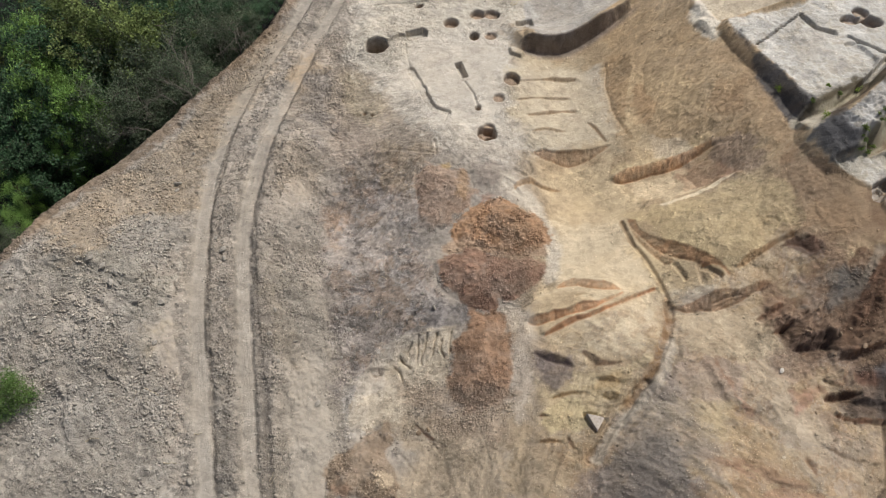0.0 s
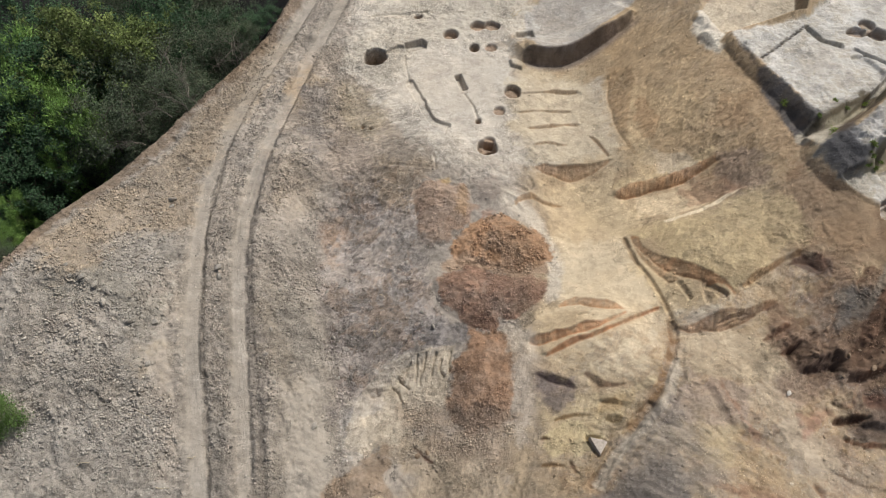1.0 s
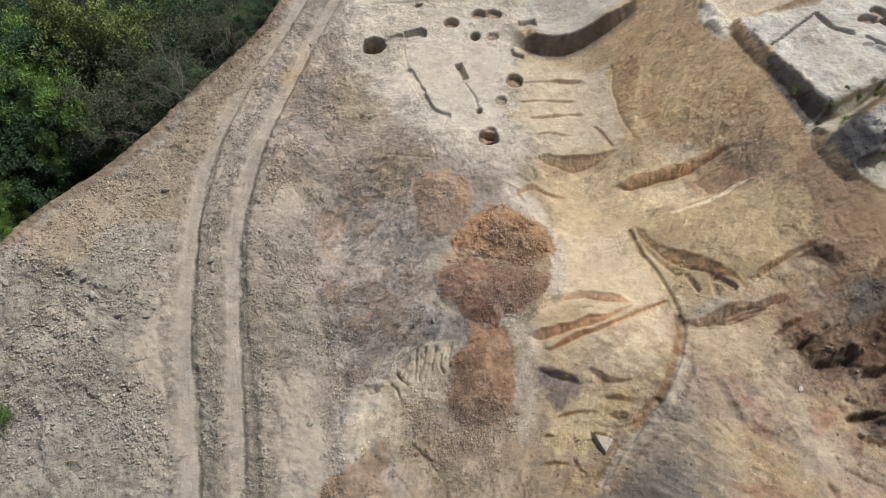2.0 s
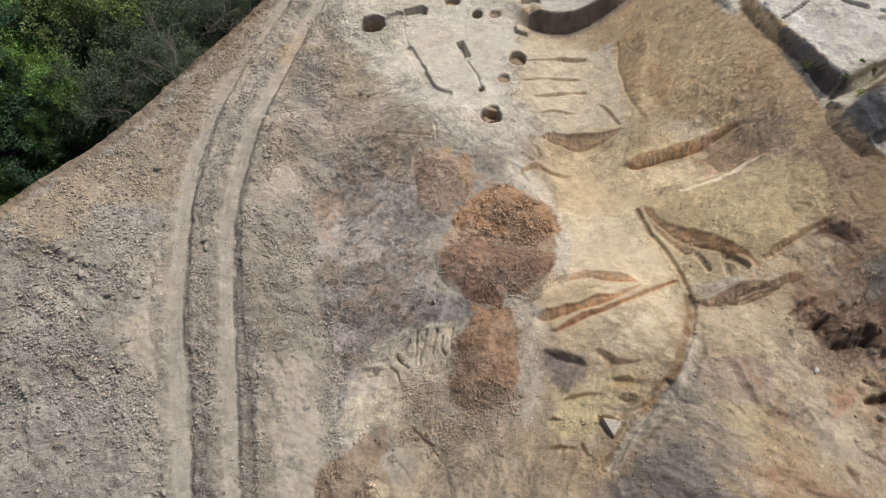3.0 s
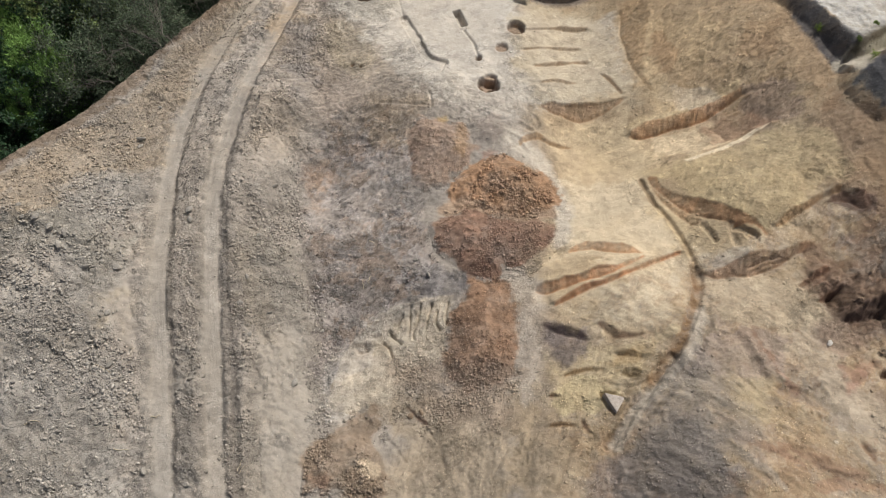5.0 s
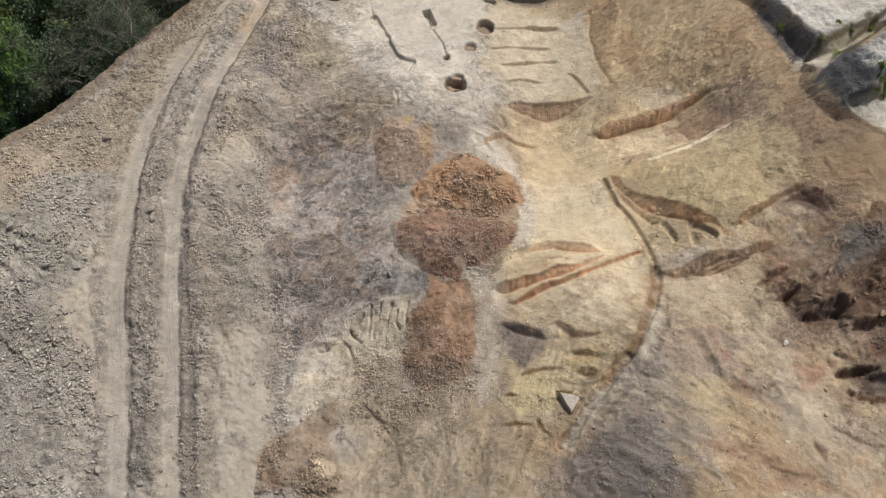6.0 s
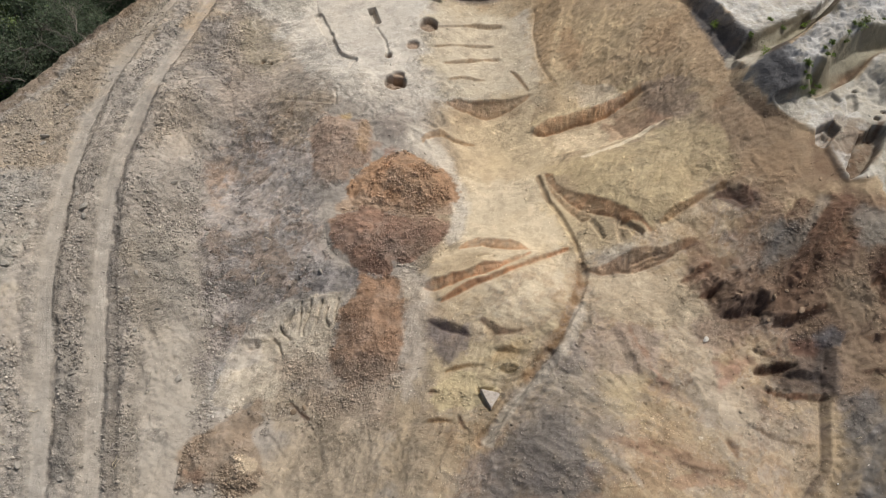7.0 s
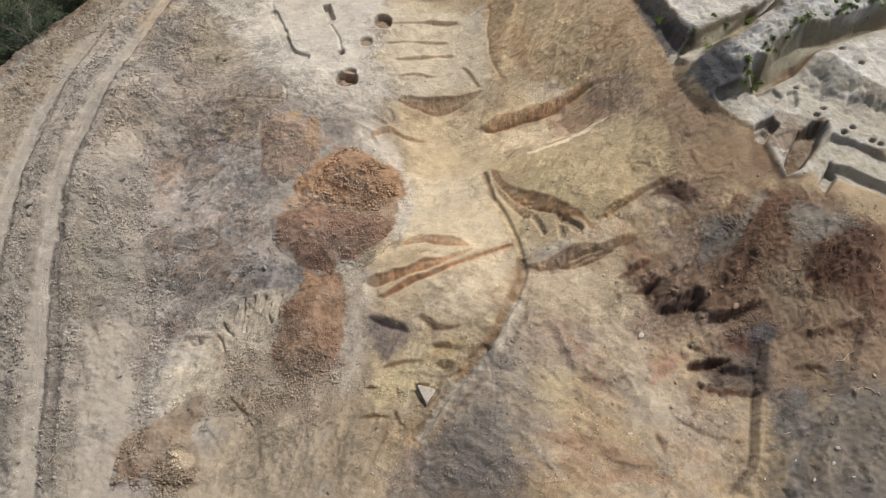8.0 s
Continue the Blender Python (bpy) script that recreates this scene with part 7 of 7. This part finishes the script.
rock(-2.85, -6.82, 0.3, BROWN_ROCK, "reddish broken lump of fired clay", 4)
rock(-2.47, -6.68, 0.22, BROWN_ROCK, "reddish broken lump of fired clay", 6)
for k, (x, y) in enumerate([(13.03, -3.52), (13.59, -2.57), (14.18, -3.73), (14.63, -3.53), (13.93, -4.49), (14.91, -4.34), (15.30, -3.74), (13.46, -5.44)]):
    rock(x, y, 0.13 + 0.05 * (k % 3), BROWN_ROCK, "brown clod fallen from the cut bank", k, 0.8, "fallen clods")


# the three-cornered block left standing in the yellow earth
def corner_block(points, height):
    p = np.array(points)
    mid = p.mean(0)
    bm = bmesh.new()
    rings = []
    for share, up in ((1.10, -0.35), (1.04, 0.5 * height), (1.0, 0.9 * height), (0.94, height)):
        rings.append([bm.verts.new((*(mid + (q - mid) * share), up)) for q in p])
    for low, high in zip(rings, rings[1:]):
        for k in range(len(p)):
            bm.faces.new((low[k], low[(k + 1) % len(p)], high[(k + 1) % len(p)], high[k]))
    bm.faces.new(rings[-1])
    bmesh.ops.recalc_face_normals(bm, faces=bm.faces)
    me = bpy.data.meshes.new("earth_block")
    bm.to_mesh(me)
    bm.free()
    return me


mx, my = np.array(BLOCK_PLAN).mean(0)
block_mesh = corner_block(np.array(BLOCK_PLAN) - (mx, my), 0.10)
block_mesh.materials.append(rock_material("pale_clay", (196, 184, 170)))
block = new("earth_block", block_mesh)
block.location = (mx, my, float(level(mx, my)))
tagged(block, "three-cornered block of pale clay standing in yellow earth", "earth block")


# ---- sticks and roots ----
def tube(points, r0, r1, sides=4):
    """A tapering stick through points: vertices and faces."""
    p = np.array(points, float)
    verts, faces = [], []
    for k, q in enumerate(p):
        d = p[min(k + 1, len(p) - 1)] - p[max(k - 1, 0)]
        d /= np.linalg.norm(d) + 1e-9
        a = np.cross(d, (0.3, 0.1, 1.0) if abs(d[2]) < 0.9 else (1.0, 0.2, 0.0))
        a /= np.linalg.norm(a) + 1e-9
        b = np.cross(d, a)
        r = r0 + (r1 - r0) * k / max(len(p) - 1, 1)
        for i in range(sides):
            t = 2 * math.pi * i / sides
            verts.append(q + r * (a * math.cos(t) + b * math.sin(t)))
    for k in range(len(p) - 1):
        for i in range(sides):
            j = (i + 1) % sides
            faces.append((k * sides + i, k * sides + j, (k + 1) * sides + j, (k + 1) * sides + i))
    return verts, faces


def wood_material(name, colour):
    m, n, shader = material(name, 0.85)
    place = n.nodes.new("ShaderNodeTexCoord").outputs["Object"]
    fine = add(n, "ShaderNodeTexNoise", Scale=14.0, Detail=6.0, Roughness=0.7)
    n.links.new(place, fine.inputs["Vector"])
    c = tuple(srgb(*colour)) + (1,)
    n.links.new(mixed(n, c, ramped(n, fine.outputs["Fac"], 0.3, 0.7, 0.65, 1.3), 1.0, "MULTIPLY"), shader.inputs["Base Color"])
    bumped(n, shader, fine.outputs["Fac"], 0.5, 0.01)
    return m


DRY_WOOD, BARK, GREY_TWIG = wood_material("dry_wood", (205, 190, 160)), wood_material("bark", (96, 84, 70)), wood_material("grey_twig", (138, 128, 116))


def stick(points, r, label, mat=DRY_WOOD, lift=0.03, name="stick"):
    rng = np.random.default_rng(int(abs(points[0][0]) * 100))
    p, n = np.array(points), 7
    t = np.linspace(0, len(p) - 1, n)
    line = np.stack([np.interp(t, np.arange(len(p)), p[:, k]) for k in (0, 1)], 1) + rng.normal(0, 0.025, (n, 2))
    base = np.array([line[0, 0], line[0, 1], float(level(*line[0]))])
    line = np.stack([line[:, 0], line[:, 1], level(line[:, 0], line[:, 1]) + lift], 1) - base
    v, f = tube(line, r, r * 0.45, 5)
    me = plain_mesh(name, v, f, True)
    me.materials.append(mat)
    ob = new(name, me)
    ob.location = base
    return tagged(ob, label, "stick", "dry sticks")


for points in ([(-14.13, -5.59), (-13.98, -5.56), (-13.76, -5.69), (-13.52, -5.78)], [(-11.93, -7.29), (-11.76, -7.27), (-11.60, -7.18)], [(-12.84, -8.49), (-12.64, -8.45), (-12.43, -8.44)], [(-4.74, 0.40), (-4.59, 0.34), (-4.45, 0.23)], [(-4.88, -1.39), (-4.82, -1.82)], [(-4.57, -1.19), (-4.65, -1.53)], [(-16.02, -7.74), (-15.74, -7.67), (-15.40, -7.67)], [(-14.38, -5.67), (-14.49, -5.92)]):
    stick(points, 0.022, "short bleached stick lying on dry earth")
for points in ([(17.82, -6.35), (18.06, -6.31), (18.37, -6.05)], [(18.04, -7.42), (18.22, -7.36), (18.43, -7.33)], [(18.48, -7.26), (18.67, -7.38), (18.90, -7.55)], [(17.35, -7.47), (17.56, -7.42)], [(19.50, -3.48), (19.60, -3.30), (19.70, -3.14)], [(15.74, -8.68), (15.93, -8.64)]):
    stick(points, 0.02, "thin pale root lying on brown earth")
stick([(2.11, 18.22), (2.35, 18.49), (2.63, 18.85)], 0.03, "two-metre white stick on the pale floor")
stick([(1.98, 18.39), (2.22, 18.66)], 0.025, "short white stick on the pale floor")
stick([(-8.68, -9.05), (-8.57, -8.72)], 0.02, "dead stalk in the stones beside the rut")
stick([(-8.63, -9.15), (-8.44, -8.85)], 0.015, "dead stalk in the stones beside the rut")


# ---- the wood below the bank ----
def leaf_material(name, colour, spread_tone=0.5):
    m, n, shader = material(name, 0.6)
    geo = n.nodes.new("ShaderNodeNewGeometry")
    luck = n.nodes.new("ShaderNodeObjectInfo").outputs["Random"]
    place = geo.outputs["Position"]
    patch = add(n, "ShaderNodeTexNoise", Scale=0.9, Detail=3.0)
    n.links.new(place, patch.inputs["Vector"])
    c = tuple(colour) + (1,)
    a = mixed(n, c, ramped(n, geo.outputs["Random Per Island"], 0, 1, 1 - spread_tone, 1 + spread_tone), 1.0, "MULTIPLY")
    b = mixed(n, a, ramped(n, luck, 0, 1, 0.8, 1.2), 1.0, "MULTIPLY")
    warm = mixed(n, b, (1.25, 1.04, 0.75, 1), ramped(n, patch.outputs["Fac"], 0.45, 0.7, 0, 0.25), "MULTIPLY")
    n.links.new(warm, shader.inputs["Base Color"])
    thin = n.nodes.new("ShaderNodeBsdfTranslucent")
    n.links.new(warm, thin.inputs["Color"])
    mix = n.nodes.new("ShaderNodeMixShader")
    mix.inputs[0].default_value = 0.16
    n.links.new(shader.outputs[0], mix.inputs[1])
    n.links.new(thin.outputs[0], mix.inputs[2])
    n.links.new(mix.outputs[0], n.nodes["Material Output"].inputs["Surface"])
    return m


def leaves(centres, spread_by, per, size, rng, slim=0.45, droop=0.0, up=0.7):
    """Folded leaves strewn round the ends of the twigs, as vertices and faces."""
    c = np.repeat(centres, per, 0)
    n = len(c)
    p = c + rng.normal(0, 1, (n, 3)) * np.array(spread_by)
    nor = rng.normal(0, 1, (n, 3)) * (1 - up) + np.array((0, 0, up))
    nor /= np.linalg.norm(nor, axis=1)[:, None]
    way = np.cross(nor, rng.normal(0, 1, (n, 3)))
    way[:, 2] -= droop
    way /= np.linalg.norm(way, axis=1)[:, None]
    side = np.cross(nor, way)
    s = size * rng.uniform(0.6, 1.3, (n, 1))
    tip, left, right = p + way * s, p + way * s * 0.45 + side * s * slim * 0.5 + nor * s * 0.08, p + way * s * 0.45 - side * s * slim * 0.5 + nor * s * 0.08
    verts = np.stack([p, left, tip, right], 1).reshape(-1, 3)
    k = np.arange(n)[:, None] * 4
    return verts, np.concatenate([k + np.array([[0, 1, 2]]), k + np.array([[0, 2, 3]])], 0)


def fast_mesh(name, verts, tri):
    me = bpy.data.meshes.new(name)
    me.vertices.add(len(verts))
    me.vertices.foreach_set("co", np.asarray(verts, np.float32).ravel())
    me.loops.add(tri.size)
    me.loops.foreach_set("vertex_index", np.asarray(tri, np.int32).ravel())
    me.polygons.add(len(tri))
    me.polygons.foreach_set("loop_start", np.arange(0, tri.size, 3, dtype=np.int32))
    me.update()
    return me


def plant(kind, label, category, height, radius, limbs, twigs, per, leaf, leaf_mat, wood_mat, seed, slim=0.45, clump=0.28, droop=0.0, low=0.25, trunk_r=0.09):
    """A trunk with limbs and twigs, and a crown of leaves round the twigs' ends."""
    rng = np.random.default_rng(seed)
    root = new(kind)
    tagged(root, label, category, "wood below the bank")
    wood_v, wood_f, ends = [], [], []

    def grow(points, r0, r1, sides):
        v, f = tube(points, r0, r1, sides)
        base = len(wood_v)
        wood_v.extend(v)
        wood_f.extend([tuple(i + base for i in q) for q in f])

    stem = [np.array((0.0, 0.0, -0.4))]
    for k in range(5):
        stem.append(stem[-1] + np.array((*rng.normal(0, 0.06 * height, 2) * 0.5, (height * 0.8 + 0.4) / 5)))
    grow(stem, trunk_r, trunk_r * 0.3, 6)
    stem = np.array(stem)
    for i in range(limbs):
        t = low + (1 - low) * (i + rng.random()) / limbs
        start = np.array([np.interp(t * 5, np.arange(6), stem[:, k]) for k in range(3)])
        turn = 2.4 * i + rng.uniform(-0.4, 0.4)
        reach = radius * math.sqrt(max(0.15, 1 - (1.4 * (t - 0.45)) ** 2)) * rng.uniform(0.7, 1.1)
        out = np.array((math.cos(turn), math.sin(turn), 0.0))
        line = [start + out * reach * q + np.array((0, 0, height * (0.20 * q - 0.12 * droop * q * q * 3))) + rng.normal(0, 0.04 * radius, 3) for q in (0, 0.35, 0.7, 1.0)]
        grow(line, trunk_r * 0.42, trunk_r * 0.10, 4)
        line = np.array(line)
        for j in range(twigs):
            q = 0.35 + 0.65 * (j + rng.random()) / twigs
            a = np.array([np.interp(q * 3, np.arange(4), line[:, k]) for k in range(3)])
            b = a + rng.normal(0, 1, 3) * np.array((0.24, 0.24, 0.14)) * radius + np.array((0, 0, 0.10 * radius))
            grow([a, (a + b) / 2 + rng.normal(0, 0.04, 3), b], trunk_r * 0.12, 0.006, 3)
            ends.append(b)
            if j % 2:
                ends.append((a + b) / 2)
    part("trunk", plain_mesh("trunk", wood_v, wood_f, True), wood_mat, root, "branching woody stem")
    if per:
        v, f = leaves(np.array(ends), (clump, clump, clump * 0.75), per, leaf, rng, slim, droop)
        part("crown", fast_mesh("crown", v, f), leaf_mat, root, "open crown of small leaves")
    return root


BROAD = leaf_material("broad_leaf", (0.130, 0.172, 0.054), 0.7)
DARK = leaf_material("dark_leaf", (0.036, 0.075, 0.034), 0.8)
FRESH = leaf_material("fresh_leaf", (0.20, 0.34, 0.085), 0.5)
GREYISH = leaf_material("grey_leaf", (0.085, 0.112, 0.066), 0.8)

KINDS = [
    plant("tree", "leafy tree with yellow-green crown beside the bank", "tree", 6.0, 2.3, 13, 8, 64, 0.15, BROAD, BARK, 3, 0.55, 0.16),
    plant("tree", "dark green tree crowded into the wood", "tree", 5.5, 2.1, 12, 8, 50, 0.14, DARK, BARK, 5, 0.55, 0.17),
    plant("tree", "bright feathery light green tree in the wood", "tree", 5.5, 1.9, 13, 9, 70, 0.16, FRESH, BARK, 7, 0.24, 0.17, 0.8),
    plant("shrub", "grey-green shrub with many pale twigs", "shrub", 3.0, 1.5, 13, 8, 48, 0.085, GREYISH, GREY_TWIG, 9, 0.55, 0.20, 0.2, 0.1, 0.05),
    plant("shrub", "half-dead bare shrub with tangled grey twigs", "shrub", 2.6, 1.5, 12, 11, 3, 0.08, GREYISH, GREY_TWIG, 11, 0.5, 0.2, 0.5, 0.05, 0.05),
]


def grown(k, x, y, top, turn, wide=1.0):
    """Another plant of a kind, with its top at a height."""
    z = float(level(x, y))
    tall = (6.0, 5.5, 5.5, 3.0, 2.6)[k] * 1.05
    s = max(top - z, 1.2) / tall
    m = Matrix.Translation((x, y, z)) @ pose(0, 0, 0, 0, 0, turn) @ Matrix.Diagonal((wide * (0.5 + 0.5 * s), wide * (0.5 + 0.5 * s), s, 1))
    return copy_thing(KINDS[k], m)


NEAR = [
    (0, -22.20, 16.46, 0.8, 0.80), (0, -20.41, 16.76, 0.7, 0.75), (0, -19.15, 16.89, 0.3, 0.60), (0, -21.61, 16.58, -0.9, 0.60), (0, -23.74, 17.32, 0.3, 0.60),
    (2, -23.73, 12.68, 1.0, 0.85), (2, -22.46, 12.45, 0.7, 0.80), (2, -24.81, 13.50, 0.8, 0.80), (2, -23.19, 10.07, -1.4, 0.45), (2, -25.79, 15.97, 0.9, 0.90),
    (2, -21.66, 12.04, 0.2, 0.50), (2, -24.95, 7.45, -2.2, 0.50), (2, -24.88, 5.55, -2.6, 0.50), (3, -20.41, 15.49, -0.5, 0.80), (3, -18.08, 15.18, -0.4, 0.90),
    (3, -18.85, 13.63, -0.8, 0.90), (3, -20.47, 12.14, -1.0, 0.90), (3, -18.66, 12.35, -1.0, 0.90), (3, -16.41, 17.32, -0.5, 0.80), (3, -15.26, 16.73, -0.8, 0.80),
    (3, -21.63, 11.44, -1.6, 0.70), (4, -16.95, 15.61, -0.6, 0.70), (4, -17.83, 12.70, -1.6, 0.50), (4, -14.04, 17.74, -1.3, 0.60), (1, -23.65, 15.78, -0.8, 0.80),
    (1, -25.00, 15.82, -0.2, 0.90), (1, -25.61, 12.55, -0.8, 0.90), (1, -24.34, 11.46, -1.4, 0.90), (1, -25.58, 10.62, -1.6, 0.90), (1, -22.56, 12.10, -1.2, 0.70),
    (1, -25.71, 8.88, -2.6, 0.80), (1, -18.10, 18.57, -1.0, 0.80), (1, -19.50, 16.90, -1.2, 0.70), (1, -16.98, 16.87, -1.6, 0.70), (1, -22.03, 13.78, -1.2, 0.60),
    (1, -22.01, 15.33, -1.0, 0.60), (1, -14.88, 19.05, -1.2, 0.60), (3, -24.47, 4.19, -3.2, 0.60),
    (1, -27.72, 19.30, -1.5, 0.90), (1, -26.45, 19.60, -1.5, 0.90), (1, -18.09, 18.82, -1.2, 0.80), (1, -12.96, 18.88, -1.4, 0.60), (1, -13.87, 17.86, -1.6, 0.55), (1, -15.24, 18.09, -1.6, 0.70), (3, -14.67, 18.62, -1.0, 0.70), (3, -13.32, 18.14, -1.2, 0.55), (1, -16.39, 16.67, -1.8, 0.60), (1, -12.27, 19.79, -1.6, 0.55),
]
for i, (k, x, y, top, wide) in enumerate(NEAR):
    grown(k, x, y, top, 67 * i, wide)
rng = np.random.default_rng(8)
for gx in np.arange(-38, -10, 3.4):
    for gy in np.arange(0, 30, 3.4):
        x, y = gx + rng.uniform(-0.8, 0.8), gy + rng.uniform(-0.8, 0.8)
        side = float(along(BANK, np.array([x]), np.array([y]))[1][0])
        luck = rng.random()
        if min(math.hypot(x - q[1], y - q[2]) for q in NEAR) < 1.7 or not (10 if y < 10 else 6.5) < side < 16:
            continue
        grown(1 if luck < 0.7 else 3, x, y, -2.4 + 0.8 * math.sin(1.3 * gx + 0.7 * gy), 360 * luck, 0.9)
# the lone bush at the roadside mound
BUSH = leaf_material("bush_leaf", (0.085, 0.15, 0.040), 0.6)
bush = plant("bush", "fresh green bush on the roadside mound", "bush", 1.5, 1.0, 12, 8, 60, 0.08, BUSH, BARK, 21, 0.4, 0.16, 0.2, 0.05, 0.04)
bx, by = -19.19, -6.42
bush.location = (bx, by, float(level(bx, by)))
for ob, place in zip(KINDS, [(-29.69, 16.85), (-24.45, 8.93), (-23.79, 14.42), (-15.94, 13.39), (-13.78, 16.02)]):
    ob.location = (place[0], place[1], float(level(*place)))

# leaning stems and fallen branches at the edge
def bough(points, r, label):
    rng = np.random.default_rng(int(abs(points[0][0] * 50)))
    p = np.array(points, float)
    t = np.linspace(0, len(p) - 1, 11)
    p = np.stack([np.interp(t, np.arange(len(p)), p[:, k]) for k in range(3)], 1)
    p[1:] += rng.normal(0, 0.06, (10, 3))
    v, f = tube(p - p[0], r, r * 0.2, 5)
    for k in range(2, len(p)):
        for _ in range(3):
            a = p[k] - p[0]
            way = p[k] - p[k - 2]
            b = a + way * rng.uniform(0.5, 1.6) + rng.normal(0, 0.28, 3)
            tv, tf = tube([a, (a + b) / 2 + rng.normal(0, 0.06, 3), b], r * 0.3, 0.005, 3)
            f = f + [tuple(i + len(v) for i in q) for q in tf]
            v = v + tv
    me = plain_mesh("branch", v, f, True)
    me.materials.append(GREY_TWIG)
    ob = new("branch", me)
    ob.location = p[0]
    return tagged(ob, label, "branch")


def rise(points, heights):
    return [(x, y, h) for (x, y), h in zip(points, heights)]


bough(rise([(-16.93, 8.71), (-17.50, 8.88), (-18.09, 8.91), (-18.83, 8.56)], (-0.9, -0.8, -0.9, -1.3)), 0.025, "bleached dead branch hanging over the bank edge")
bough(rise([(-14.68, 11.17), (-15.58, 12.58), (-16.28, 13.49), (-16.79, 14.21)], (-1.2, -0.6, -0.2, 0.1)), 0.03, "leaning bare stem of a young tree")
bough(rise([(-14.84, 10.98), (-15.78, 11.65), (-16.67, 11.96)], (-1.3, -0.9, -0.8)), 0.025, "leaning bare stem of a young tree")
bough(rise([(-16.09, 10.82), (-17.02, 11.34), (-17.66, 11.11), (-17.79, 10.44)], (-1.2, -1.0, -1.2, -1.6)), 0.025, "crooked grey branch over the dark slope")


# ---- weeds on the high terrace ----
def tuft(x, y, z, size, mat, label, seed):
    rng = np.random.default_rng(seed)
    root = new("weed")
    root.location = (x, y, z)
    tagged(root, label, "weed", "weeds on the terrace")
    ends = rng.normal(0, 0.32, (22, 3)) * size * np.array((1, 1, 0.4)) + np.array((0, 0, 0.22 * size))
    v, f = leaves(ends, (0.09 * size, 0.09 * size, 0.06 * size), 18, 0.045, rng, 0.45, 0.1, 0.5)
    part("leaves", fast_mesh("leaves", v, f), mat, root)
    sv, sf = [], []
    for e in ends[::2]:
        tv, tf = tube([(0, 0, -0.05), e * 0.5 + np.array((0, 0, 0.04)), e], 0.012, 0.005, 3)
        sf += [tuple(i + len(sv) for i in q) for q in tf]
        sv += tv
    part("stem", plain_mesh("stem", sv, sf, True), BARK, root, "thin branching stalks")
    return root


WEED, WEED_LIME = leaf_material("weed_leaf", (0.12, 0.17, 0.045)), leaf_material("lime_weed_leaf", (0.17, 0.25, 0.04), 0.3)
for k, (x, y, size) in enumerate(((13.7, 8.0, 0.75), (15.15, 5.9, 0.8), (17.13, 7.77, 0.7), (16.07, 7.24, 0.45), (18.58, 6.53, 0.9), (18.86, 6.71, 0.8), (18.03, 5.98, 0.5), (21.71, 7.65, 0.9), (22.02, 7.59, 1.0), (20.40, 7.27, 0.6), (16.21, 4.71, 0.5), (14.63, 6.61, 0.4), (15.62, 7.62, 0.4), (17.50, 5.51, 0.4))):
    tuft(x, y, float(level(x, y)), size * 0.42, WEED_LIME if k in (0, 1, 2) else WEED, "lime-green weed rooted in the dark bank" if k in (0, 1, 2) else "small green weed on the terrace edge", 30 + k)
rng = np.random.default_rng(77)
EDGE = [(15.83, 4.06), (16.46, 4.57), (16.92, 5.09), (17.93, 6.04), (18.91, 6.71), (19.90, 7.02), (20.84, 7.27), (22.25, 7.78)]
for k in range(24):
    t = rng.random() * (len(EDGE) - 1)
    i = int(t)
    x, y = (EDGE[i][q] + (EDGE[i + 1][q] - EDGE[i][q]) * (t - i) + rng.normal(0, 0.22) for q in (0, 1))
    tuft(x, y, float(level(x, y)), rng.uniform(0.07, 0.22), WEED, "low dusty green weed along the cut edge", 60 + k)
